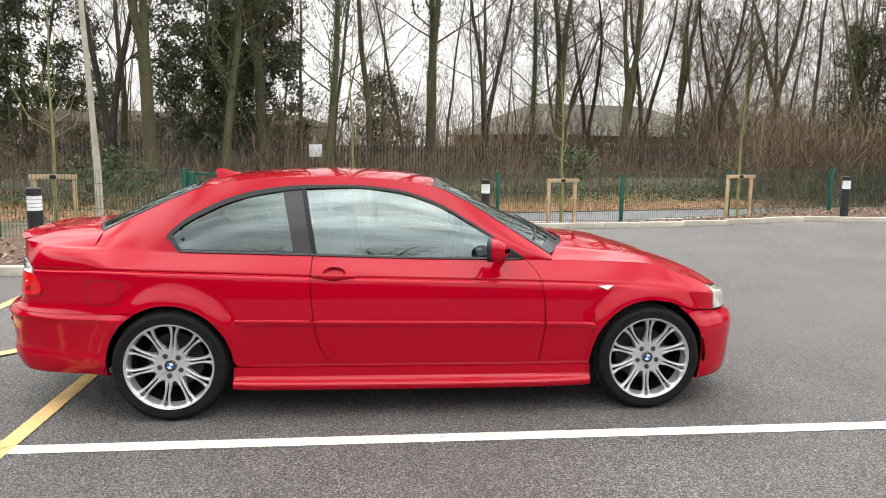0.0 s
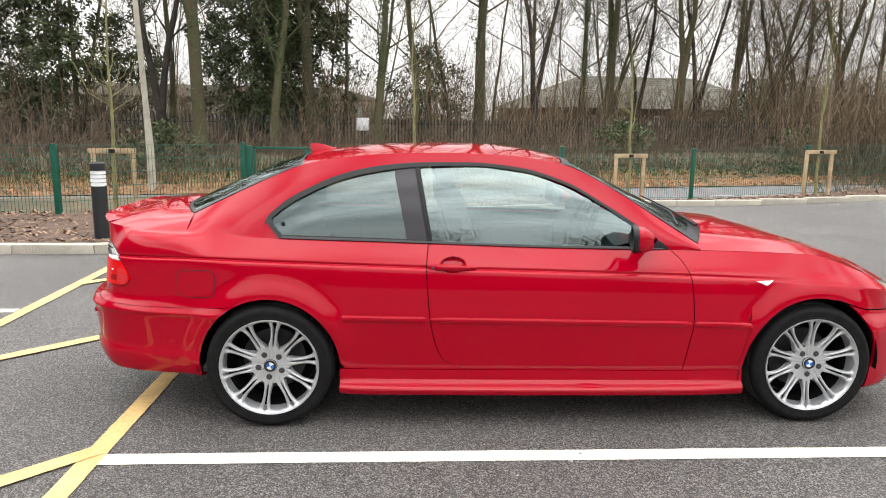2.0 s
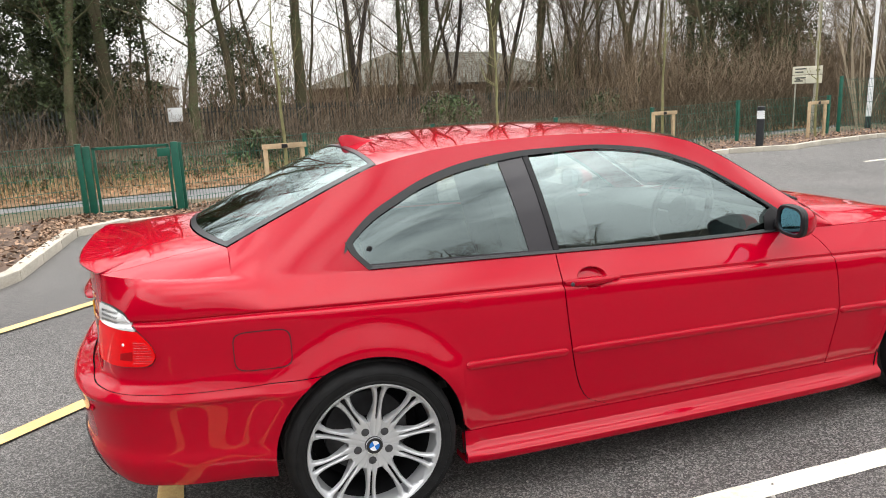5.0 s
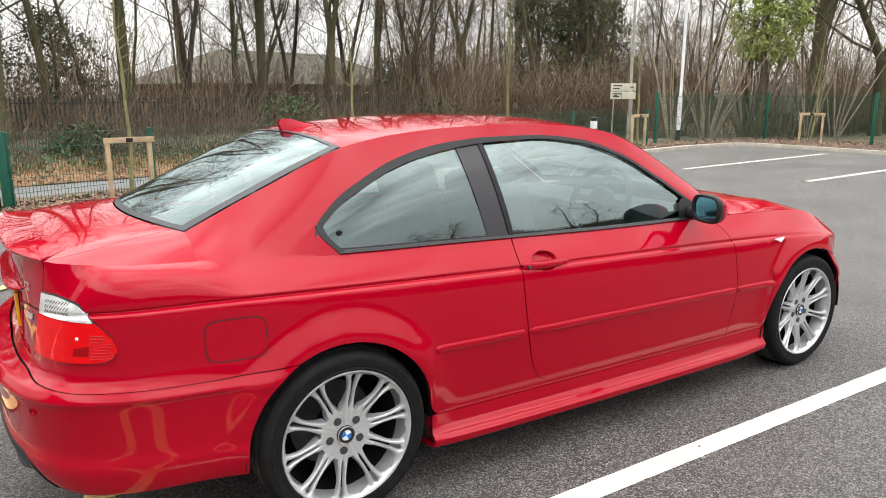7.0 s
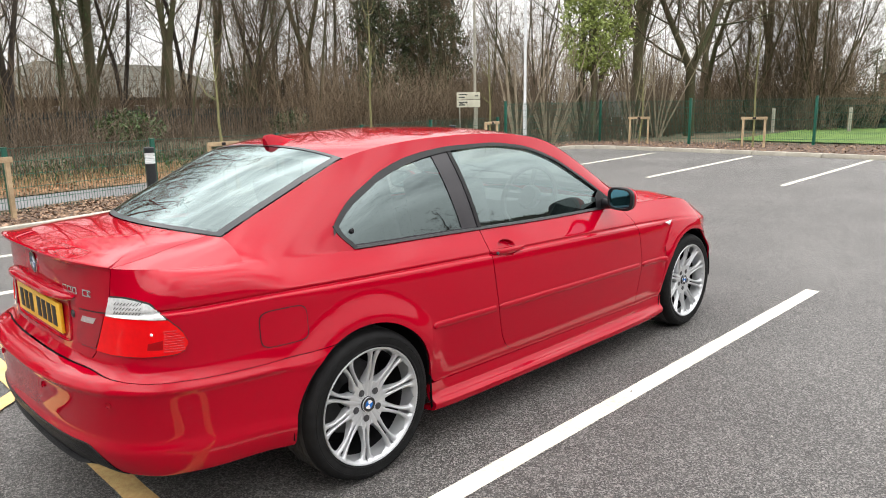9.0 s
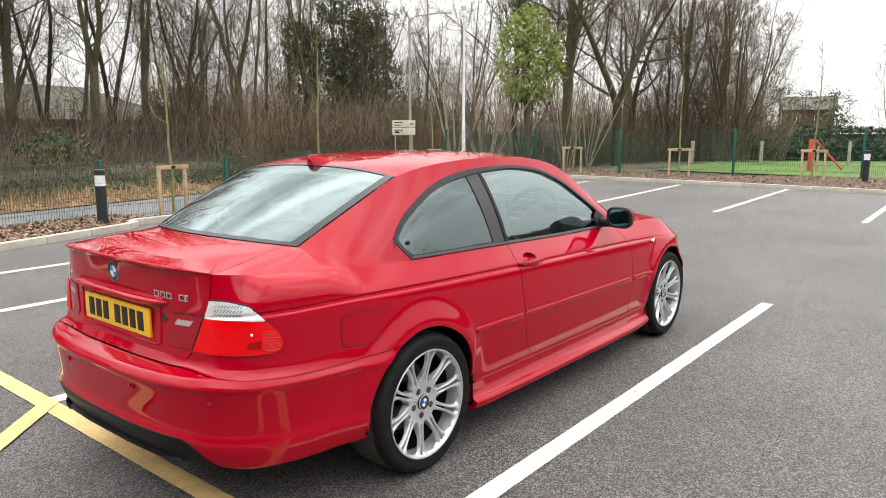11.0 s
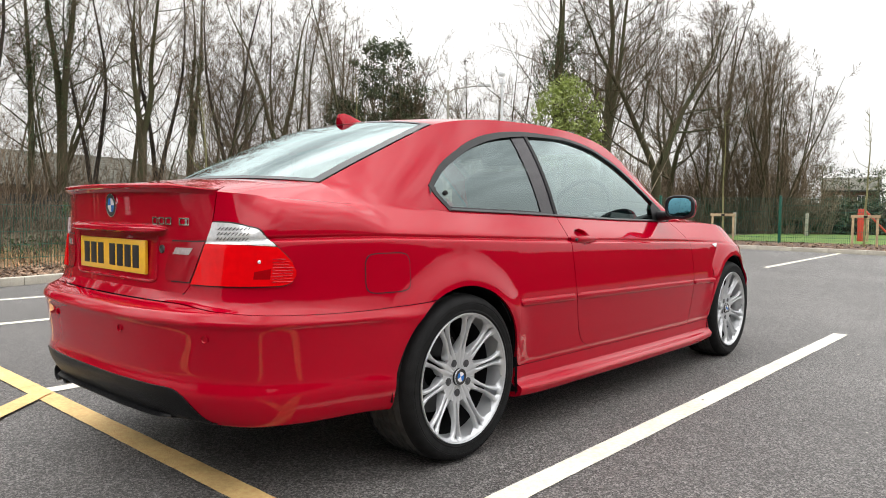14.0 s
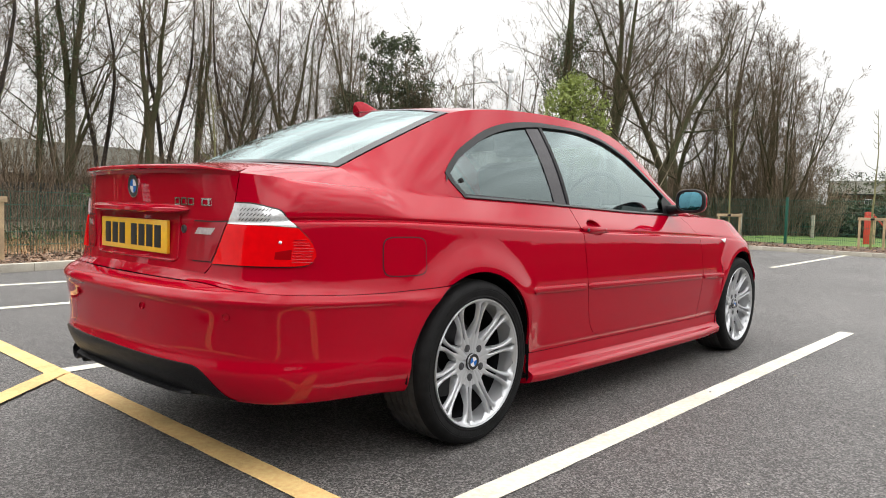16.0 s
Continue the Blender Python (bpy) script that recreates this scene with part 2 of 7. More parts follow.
def asphalt(name, color):
    """Stone chippings in dark binder, with broad worn and damp patches."""
    m = bpy.data.materials.new(name)
    m.use_nodes = True
    n, l = m.node_tree.nodes, m.node_tree.links
    b = n["Principled BSDF"]
    b.inputs["Roughness"].default_value = 0.5
    b.inputs["Specular IOR Level"].default_value = 0.5
    co = n.new("ShaderNodeTexCoord")
    cells = n.new("ShaderNodeTexVoronoi")
    cells.inputs["Scale"].default_value = 170
    big = n.new("ShaderNodeTexNoise")
    big.inputs["Scale"].default_value, big.inputs["Detail"].default_value = 0.55, 9
    big.inputs["Roughness"].default_value = 0.66
    grit = n.new("ShaderNodeTexNoise")
    grit.inputs["Scale"].default_value, grit.inputs["Detail"].default_value = 260, 2
    for q in (cells, big, grit):
        l.new(co.outputs["Object"], q.inputs["Vector"])
    stone = n.new("ShaderNodeValToRGB")
    e = stone.color_ramp.elements
    e[0].position, e[0].color = 0.0, (*(c * 0.24 for c in color), 1)
    e[1].position, e[1].color = 1.0, (*(c * 2.9 for c in color), 1)
    mid = stone.color_ramp.elements.new(0.55)
    mid.color = (*(c * 0.78 for c in color), 1)
    sep = n.new("ShaderNodeSeparateColor")
    l.new(cells.outputs["Color"], sep.inputs["Color"])
    l.new(sep.outputs["Red"], stone.inputs["Fac"])
    wide = n.new("ShaderNodeMapRange")
    wide.inputs["From Min"].default_value, wide.inputs["From Max"].default_value = 0.3, 0.7
    wide.inputs["To Min"].default_value, wide.inputs["To Max"].default_value = 0.70, 1.30
    l.new(big.outputs["Fac"], wide.inputs["Value"])
    mul = n.new("ShaderNodeMixRGB")
    mul.blend_type, mul.inputs["Fac"].default_value = "MULTIPLY", 1.0
    l.new(stone.outputs["Color"], mul.inputs["Color1"])
    l.new(wide.outputs["Result"], mul.inputs["Color2"])
    l.new(mul.outputs["Color"], b.inputs["Base Color"])
    add = n.new("ShaderNodeMath")
    add.operation = "ADD"
    l.new(cells.outputs["Distance"], add.inputs[0])
    l.new(grit.outputs["Fac"], add.inputs[1])
    bp = n.new("ShaderNodeBump")
    bp.inputs["Strength"].default_value, bp.inputs["Distance"].default_value = 0.9, 0.006
    l.new(add.outputs["Value"], bp.inputs["Height"])
    l.new(bp.outputs["Normal"], b.inputs["Normal"])
    return m


RED = material("red_paint", (0.365, 0.0004, 0.013), rough=0.5, coat=1.0, spec=0.0, noise_scale=900, spread=0.05, coat_rough=0.006)
RED.node_tree.nodes["Principled BSDF"].inputs["Coat IOR"].default_value = 1.36
BLACK_TRIM = material("black_rubber_trim", (0.015, 0.015, 0.017), rough=0.45, spec=0.3, noise_scale=30, spread=0.2)
SATIN_BLACK = material("satin_black_frame", (0.024, 0.025, 0.027), rough=0.35, spec=0.3, noise_scale=20, spread=0.1)
DARK = material("dark_underbody_and_wheel_shade", (0.008, 0.008, 0.009), rough=0.9, spec=0.1, noise_scale=12, spread=0.3)
PLASTIC = material("grained_black_plastic", (0.006, 0.006, 0.007), rough=0.36, spec=0.22, noise_scale=40, spread=0.15, bump=0.15, bump_scale=900)
GLASS = glass("tinted_car_glass", (0.70, 0.78, 0.77), 0.20)
# Same glass as the door's; darker tint and weaker gloss imitate the dim rear cabin.
DIMMED_QUARTER_GLASS = glass("dimmed_quarter_glass", (0.42, 0.47, 0.46), 0.13)
SCREEN_GLASS = glass("sloping_screen_glass", (0.50, 0.57, 0.56), 0.09)
GLASS_BAND = material("black_glass_band", (0.03, 0.031, 0.036), rough=0.3, coat=0.15, spec=0.2)
QUARTER_BAND = material("printed_glass_band", (0.026, 0.024, 0.029), rough=0.2, coat=0.6, spec=0.2, coat_rough=0.01)
QUARTER_BAND.node_tree.nodes["Principled BSDF"].inputs["Coat IOR"].default_value = 1.46
TYRE = material("tyre_rubber", (0.0095, 0.0095, 0.010), rough=0.7, spec=0.18, noise_scale=25, spread=0.25, bump=0.2, bump_scale=300)
ALLOY = material("silver_alloy", (0.53, 0.54, 0.56), rough=0.32, metal=0.55, noise_scale=14, spread=0.04, coat=0.4)
ALLOY_DARK = material("brake_steel", (0.06, 0.06, 0.064), rough=0.5, metal=0.6, noise_scale=12, spread=0.3)
TREAD = material("worn_tread_rubber", (0.058, 0.057, 0.056), rough=0.8, spec=0.2, noise_scale=18, spread=0.25, bump=0.4, bump_scale=160)
BOLT = material("dull_bolt_steel", (0.06, 0.06, 0.065), rough=0.45, metal=0.4)
CHROME = material("chrome", (0.75, 0.76, 0.78), rough=0.12, metal=1.0)
LAMP_RED = material("red_lamp_lens", (0.70, 0.001, 0.004), rough=0.3, spec=0.0, coat=0.6, noise_scale=40, spread=0.05)
LAMP_DARK = material("dull_red_lamp_lens", (0.30, 0.002, 0.012), rough=0.3, spec=0.0, coat=1.0, noise_scale=40, spread=0.06)
HEADLAMP = material("headlamp_glass", (0.62, 0.61, 0.56), rough=0.1, coat=1.0, metal=0.3, noise_scale=25, spread=0.35)
LAMP_CHAMBER = material("deep_red_lamp_chamber", (0.30, 0.001, 0.004), rough=0.3, spec=0.0, coat=0.6)
LENS_GREY = material("smoky_reversing_lens", (0.40, 0.34, 0.34), rough=0.2, coat=1.0, noise_scale=90, spread=0.15)
LAMP_CLEAR = material("clear_lamp_lens", (0.72, 0.73, 0.74), rough=0.12, coat=1.0, metal=0.2, noise_scale=90, spread=0.12)
PLATE_YELLOW = material("yellow_reflective_plate", (0.85, 0.48, 0.02), rough=0.4, coat=0.4, noise_scale=50, spread=0.04)
INK = material("black_ink", (0.012, 0.012, 0.012), rough=0.5)
BLUE = material("blue_enamel", (0.02, 0.16, 0.55), rough=0.2, coat=1.0)
WHITE_ENAMEL = material("white_enamel", (0.75, 0.76, 0.78), rough=0.2, coat=1.0)
MIRROR = material("mirror_glass", (0.26, 0.55, 0.68), rough=0.02, metal=1.0)
LEATHER = material("black_leather", (0.035, 0.035, 0.037), rough=0.5, noise_scale=30, spread=0.2, bump=0.2, bump_scale=400)
CREAM = material("pale_trim", (0.55, 0.53, 0.48), rough=0.6, noise_scale=15, spread=0.1)
ASPHALT = asphalt("asphalt", (0.097, 0.0915, 0.088))
ROAD_ASPHALT = material("worn_road_asphalt", (0.15, 0.15, 0.152), rough=0.75, noise_scale=0.6, spread=0.15, fine=0.4, bump=0.5, bump_scale=90)
PAINT_WHITE = material("white_road_paint", (0.68, 0.645, 0.55), rough=0.75, noise_scale=3.5, spread=0.10, fine=0.45, bump=0.5, bump_scale=130)
PAINT_YELLOW = material("yellow_road_paint", (0.70, 0.475, 0.20), rough=0.75, noise_scale=4, spread=0.13, fine=0.35, bump=0.5, bump_scale=130)
KERB = material("kerb_concrete", (0.42, 0.39, 0.33), rough=0.85, noise_scale=4, spread=0.14, fine=0.4, vary=0.08, bump=0.4, bump_scale=80)
MULCH = material("bark_mulch", (0.095, 0.06, 0.042), rough=0.9, noise_scale=6, spread=0.35, fine=0.6, bump=1.0, bump_scale=40)
CHIPS = material("bark_chips", (0.23, 0.15, 0.10), rough=0.9, island=0.75)
LEAF_LITTER = material("leaf_litter", (0.19, 0.115, 0.06), rough=0.95, noise_scale=0.7, spread=0.35, fine=0.6, bump=0.8, bump_scale=25)
GROUND = material("woodland_floor", (0.085, 0.07, 0.04), rough=0.95, noise_scale=0.35, spread=0.4, fine=0.6, bump=0.8, bump_scale=12)
GRASS = material("field_grass", (0.095, 0.165, 0.03), rough=0.9, noise_scale=0.5, spread=0.2, fine=0.5, bump=0.8, bump_scale=40)
GREEN_METAL = material("green_coated_steel", (0.006, 0.085, 0.055), rough=0.4, noise_scale=10, spread=0.12)
DARK_METAL = material("dark_palisade_steel", (0.02, 0.025, 0.022), rough=0.6, noise_scale=5, spread=0.2)
BOLLARD_GREY = material("anthracite_steel", (0.018, 0.02, 0.023), rough=0.45, noise_scale=15, spread=0.15)
LOUVRE = material("white_louvre", (0.78, 0.80, 0.82), rough=0.4)
TIMBER = material("pale_softwood_stake", (0.42, 0.31, 0.19), rough=0.8, noise_scale=5, spread=0.2, fine=0.4)
BARK = material("grey_brown_bark", (0.088, 0.072, 0.046), rough=0.95, spec=0.2, noise_scale=1.6, spread=0.3, fine=0.5, tint=(0.078, 0.084, 0.044), vary=0.25)
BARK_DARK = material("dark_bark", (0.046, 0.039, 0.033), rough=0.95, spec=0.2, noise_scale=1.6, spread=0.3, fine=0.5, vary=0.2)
TWIG = material("brown_twigs", (0.152, 0.114, 0.076), rough=0.95, spec=0.2, vary=0.25)
SAPLING = material("olive_sapling_bark", (0.20, 0.19, 0.085), rough=0.8, noise_scale=6, spread=0.2)
IVY = material("ivy_leaves", (0.05, 0.085, 0.025), rough=0.5, island=0.5)
IVY_BRIGHT = material("bright_ivy_leaves", (0.23, 0.28, 0.07), rough=0.5, island=0.4)
HOLLY = material("dark_evergreen_leaves", (0.062, 0.080, 0.036), rough=0.5, spec=0.3, island=0.6)
HEDGE = material("hedge_leaves", (0.05, 0.06, 0.03), rough=0.8, island=0.5)
STEM_PALE = material("pale_hazel_bark", (0.31, 0.255, 0.185), rough=0.9, noise_scale=3, spread=0.2, fine=0.3)
SCRUB = material("dead_scrub_stems", (0.13, 0.097, 0.068), rough=0.95, island=0.45)
DRY_GRASS = material("dry_grass", (0.34, 0.235, 0.125), rough=0.95, island=0.4)
ROOF_TILE = material("grey_roof_tiles", (0.15, 0.146, 0.125), rough=0.9, spec=0.1, noise_scale=0.6, spread=0.15, fine=0.3, bump=0.4, bump_scale=6)
BRICK = material("brown_brick", (0.11, 0.062, 0.042), rough=0.9, noise_scale=1.0, spread=0.25, fine=0.4)
PALE_WALL = material("pale_cladding", (0.36, 0.36, 0.35), rough=0.8, noise_scale=0.5, spread=0.1)
POLE_GREY = material("galvanised_pole", (0.66, 0.67, 0.69), rough=0.45, noise_scale=5, spread=0.1)
CONCRETE_POLE = material("weathered_concrete_pole", (0.36, 0.34, 0.28), rough=0.9, noise_scale=3, spread=0.15, fine=0.3)
SIGN_CREAM = material("cream_sign_board", (0.62, 0.60, 0.48), rough=0.5, noise_scale=4, spread=0.06)
BOARD_BACK = material("weathered_board_back", (0.27, 0.26, 0.24), rough=0.8, noise_scale=4, spread=0.2)
HEADLINING = material("grey_headlining", (0.30, 0.30, 0.29), rough=0.95, noise_scale=20, spread=0.1)
SIGN_INK = material("dark_sign_ink", (0.03, 0.035, 0.03), rough=0.5)
PLAY_RED = material("red_play_panel", (0.55, 0.05, 0.03), rough=0.5, noise_scale=5, spread=0.08)
WINDOW_DARK = material("window_pane", (0.05, 0.055, 0.06), rough=0.08, coat=1.0)
WHITE_FRAME = material("white_window_frame", (0.7, 0.7, 0.7), rough=0.5)

# ---- ground ----
KERB_LINE = [(-14, 3.3), (-2.75, 3.55), (-2.35, 3.72), (-2.18, 4.15), (-2.05, 6.5), (-1.5, 7.1), (1.2, 7.65), (3.45, 8.42), (3.70, 8.62), (3.73, 8.86), (5.0, 8.98), (6.6, 9.12), (8.5, 9.25), (10.4, 9.55), (12.0, 9.30), (13.2, 9.75), (15.5, 10.25), (17.7, 10.35), (18.12, 9.95), (18.05, 6.6), (17.85, 3.0), (17.5, -0.5), (16.8, -14.0)]


def dip(x, y):
    """Gentle fall of the car park towards the road."""
    return -0.10 * smooth(y, 3.5, 8.0) * (1 - smooth(x, 6.0, 11.0)) * smooth(x, -3.0, 0.0)


def road_q(x, y):
    return y - 0.22 * x


def land(x, y):
    """Height of the ground everywhere."""
    q = road_q(x, y)
    z = dip(x, y)
    w = smooth(x, 3.6, 4.8) * (1 - smooth(x, 10.2, 12.0))
    fall = smooth(q, 10.2 - 1.6 * w, 12.4 - 1.3 * w) * (1 - smooth(q, 17.6, 27.0))
    z += (-0.78 - z) * fall
    if q > 17.6:
        z += 0.25 * smooth(q, 18, 22) * fall
    return z


def ground_grid():
    xs = sorted(set([-400, -250, -150, -90, -60, -45, -32] + [-26 + 0.75 * k for k in range(92)] + [46, 52, 60, 75, 100, 150, 250, 400]))
    ys = sorted(set([-400, -250, -150, -90, -60, -40, -30, -24] + [-20 + 1.0 * k for k in range(20)] + [0.5 * k for k in range(64)] + [33, 36, 40, 46, 55, 70, 100, 150, 250, 400]))
    g = Geo()
    g.sheet([[(x, y, land(x, y) - 0.015) for x in xs] for y in ys])
    return g


tagged(part("ground", ground_grid().geo(), GROUND), "brown winter woodland floor with leaf litter and bare earth", "ground", kind="structure")


def laid(name, grid, mat, lift, label, category):
    """A surface that lies on the ground, from a grid of (x, y) points."""
    g = Geo()
    g.sheet([[(x, y, land(x, y) + (lift(x, y) if callable(lift) else lift)) for x, y in row] for row in grid])
    bm = g.welded(0.0005)
    if sum(f.normal.z for f in bm.faces) < 0:
        bmesh.ops.reverse_faces(bm, faces=bm.faces[:])
    return tagged(part(name, bm, mat), label, category, kind="structure")


BACK_KERB = KERB_LINE[:18]
SIDE_KERB = KERB_LINE[17:]


def kerb_y(x):
    return float(np.interp(x, [p[0] for p in BACK_KERB], [p[1] for p in BACK_KERB]))


def kerb_x(y):
    return float(np.interp(y, [p[1] for p in SIDE_KERB[::-1]], [p[0] for p in SIDE_KERB[::-1]]))


_lot = []
for x in sorted(set([-40, -30, -22, 17.9, 18.0, 18.12] + [p[0] for p in BACK_KERB] + [-14 + 0.6 * k for k in range(53)])):
    y1 = kerb_y(x) if x < 17.7 else 10.35 - 0.4 * (x - 17.7) / 0.42
    col = []
    for k in range(61):
        y = y1 + (-40 - y1) * (k / 60) ** 1.6
        col.append((min(x, kerb_x(y)) if y < 10.3 else x, y))
    _lot.append(col)
laid("car_park_surface", _lot, ASPHALT, 0.0, "dark grey fresh asphalt of a car park", "asphalt")


def ribbon(name, a, b, width, mat, lift, label, category, n=12):
    """A painted line from a to b, following the ground."""
    ax, ay = a
    bx, by = b
    d = math.hypot(bx - ax, by - ay)
    nx, ny = -(by - ay) / d * width / 2, (bx - ax) / d * width / 2
    rng = random.Random(int(ax * 100 + ay * 10))
    rows = []
    n = max(n, int(d / 0.06))
    for k in range(n + 1):
        t = k / n
        x, y = ax + (bx - ax) * t, ay + (by - ay) * t
        j1, j2 = rng.uniform(-0.003, 0.003), rng.uniform(-0.003, 0.003)
        rows.append([(x + nx * s + nx / width * j, y + ny * s + ny / width * j, land(x + nx, y + ny) + lift) for s, j in ((-1, j1), (1, j2))])
    g = Geo()
    g.sheet(rows, flip=True)
    return tagged(part(name, g.geo(), mat), label, category, kind="structure")


for a, b in (((-0.72, -1.185), (4.20, -1.185)), ((-0.70, 1.30), (4.2, 1.32)), ((-0.68, 3.72), (4.2, 3.85)), ((-0.3, 5.75), (4.2, 6.0)), ((-7.2, 1.26), (-2.36, 1.27)),
             ((11.1, -0.9), (17.5, -0.75)), ((11.15, 1.55), (17.75, 1.83)), ((11.05, 4.08), (17.5, 4.60)), ((10.95, 6.65), (17.25, 7.32))):
    ribbon("bay_line", a, b, 0.10, PAINT_WHITE, 0.004, "white painted parking bay line on asphalt", "road marking")
_hatch = 0
for a, b in (((-0.735, -3.2), (-0.735, 3.62)), ((-2.29, -3.2), (-2.29, 3.42)), ((-2.29, -2.62), (-0.735, -1.10)), ((-2.29, -0.24), (-0.735, 1.25)), ((-2.29, 2.13), (-0.735, 3.60))):
    _hatch += 1
    ribbon("hatching_line", a, b, 0.10, PAINT_YELLOW, 0.004 + 0.0016 * _hatch, "yellow painted hatching line on asphalt", "road marking")

# Beds with bark between kerb and fence, kerb stones, road beyond.
BED_BACK = [(-14, 6.6), (-4.3, 6.3), (-3.2, 7.2), (-2.6, 7.7), (-2.1, 8.0), (-1.2, 8.5), (0.8, 9.4), (3.0, 10.1), (3.6, 10.3), (4.0, 10.4), (5.0, 10.6), (6.6, 10.9), (8.5, 11.2), (10.4, 11.5), (12.0, 11.8), (13.4, 12.0), (16.0, 12.2), (20.6, 12.4), (21.6, 11.8), (21.8, 7.9), (22.4, 3.8), (23.6, -0.5), (25.0, -14.0)]
_bed = []


def bed_lift(x, y):
    """Bark heaped to the kerb's top, but lower behind the low stretch of kerb."""
    return 0.075 - 0.070 * smooth(x, 3.6, 4.6) * (1 - smooth(x, 10.2, 11.6))


for (a, b), (c, d) in zip(zip(KERB_LINE, KERB_LINE[1:]), zip(BED_BACK, BED_BACK[1:])):
    n = max(2, int(math.dist(a, b) / 0.4))
    for k in range(n):
        t = k / n
        p, q = (a[0] + (b[0] - a[0]) * t, a[1] + (b[1] - a[1]) * t), (c[0] + (d[0] - c[0]) * t, c[1] + (d[1] - c[1]) * t)
        _bed.append([(p[0] + (q[0] - p[0]) * j / 8, p[1] + (q[1] - p[1]) * j / 8) for j in range(9)])
laid("planting_bed", _bed, MULCH, bed_lift, "planting bed of brown bark mulch and dead leaves", "mulch bed")
laid("road", [[(x, 0.22 * x + 12.2 + 0.55 * j) for x in range(-120, 161, 3)] for j in range(11)], ROAD_ASPHALT, 0.004, "grey worn asphalt two-lane road", "road")
laid("side_lane", [[(38 + 3.0 * j - 0.4 * k, 13.0 + 1.12 * j + 1.05 * k) for j in range(12)] for k in range(6)], ROAD_ASPHALT, 0.012, "grey worn asphalt lane beside a field", "road")
for k in range(-16, 30):
    x = k * 5.0
    ribbon("centre_dash", (x, 0.22 * x + 15.0), (x + 2.2, 0.22 * (x + 2.2) + 15.0), 0.10, PAINT_WHITE, 0.010, "white dashed centre line on the road", "road marking", 4)

kerbs = thing("kerb", "pale concrete kerb edging the car park", "kerb", kind="structure")


def kerb_stone(length):
    g = Geo()
    g.box(-length / 2 + 0.003, 0.0, -0.06, length / 2 - 0.003, 0.135, 0.105, 0.012)
    return mesh_from("kerb_stone", g.v, g.f, 40)


_kerb = {}
for (ax, ay), (bx, by) in zip(KERB_LINE, KERB_LINE[1:]):
    d = math.hypot(bx - ax, by - ay)
    n = max(1, round(d / 0.9))
    ln = round(d / n, 2)
    if ln not in _kerb:
        _kerb[ln] = kerb_stone(d / n)
    for k in range(n):
        t = (k + 0.5) / n
        x, y = ax + (bx - ax) * t, ay + (by - ay) * t
        ob = part("kerb_stone", _kerb[ln], KERB, kerbs)
        ob.matrix_basis = pose(x, y, land(x, y), 0, 0, math.degrees(math.atan2(by - ay, bx - ax)))
laid("grass_field", [[(22.2 + 0.1 * j + (58 + 2 * j - 22) * k / 40, -18 + 1.25 * j + 0.13 * k) for k in range(41)] for j in range(22)], GRASS, 0.03, "bright green mown grass field", "grass")

# ---- the car ----
# Plan outline of the widest line, from the middle of the tail round the near side to the middle of the nose.
CP = [(-1.020, 0.0), (-1.012, -0.25), (-0.975, -0.48), (-0.915, -0.63), (-0.82, -0.735), (-0.70, -0.79), (-0.45, -0.83), (0.0, -0.853), (0.5, -0.862), (0.77, -0.864),
      (1.4, -0.866), (2.07, -0.864), (2.45, -0.86), (2.7, -0.856), (3.02, -0.83), (3.15, -0.785), (3.28, -0.69), (3.38, -0.54), (3.44, -0.34), (3.465, -0.15), (3.47, 0.0)]
STATIONS = dict(RC=0, RQ=2, RJ=3, RK=4, RL=5, RS=6, A=7, B=8, D=9, M=10, E=11, F=13, FS=14, FK=16, FQ=18, FC=20)
_cp = [Vector(p) for p in CP]
CS = [0.0]
for _a, _b in zip(_cp, _cp[1:]):
    CS.append(CS[-1] + (_b - _a).length)
SMAX = CS[-1]


def catmull(xs, ys):
    """A smooth curve through points with free slopes."""
    xs, ys = np.asarray(xs, float), np.asarray(ys, float)
    m = np.gradient(ys, xs)

    def f(x):
        x = min(max(x, xs[0]), xs[-1])
        i = min(int(np.searchsorted(xs, x, side="right")) - 1, len(xs) - 2)
        h = xs[i + 1] - xs[i]
        t = (x - xs[i]) / h
        return float(ys[i] * (1 + 2 * t) * (1 - t) ** 2 + m[i] * h * t * (1 - t) ** 2 + ys[i + 1] * t * t * (3 - 2 * t) + m[i + 1] * h * t * t * (t - 1))

    return f


def open_end(vals, odd):
    """Ends of the outline mirrored, so that curves meet the middle squarely."""
    xs = [-CS[2], -CS[1]] + CS + [2 * SMAX - CS[-2], 2 * SMAX - CS[-3]]
    sign = -1 if odd else 1
    return xs, [sign * vals[2], sign * vals[1]] + list(vals) + [sign * vals[-2], sign * vals[-3]]


plan_x = catmull(*open_end([p[0] for p in CP], False))
plan_y = catmull(*open_end([p[1] for p in CP], True))


_ts = np.linspace(-0.3, SMAX + 0.3, 6000)
_tx, _ty = np.array([plan_x(q) for q in _ts]), np.array([plan_y(q) for q in _ts])
_mid = (_ts >= 0) & (_ts <= SMAX)
_ms, _mx = _ts[_mid], np.maximum.accumulate(_tx[_mid])


def plan_x(s):
    return float(np.interp(s, _ts, _tx))


def plan_y(s):
    return float(np.interp(s, _ts, _ty))


def plan(s):
    e = 0.004
    tx, ty = plan_x(s + e) - plan_x(s - e), plan_y(s + e) - plan_y(s - e)
    n = math.hypot(tx, ty)
    return plan_x(s), plan_y(s), ty / n, -tx / n


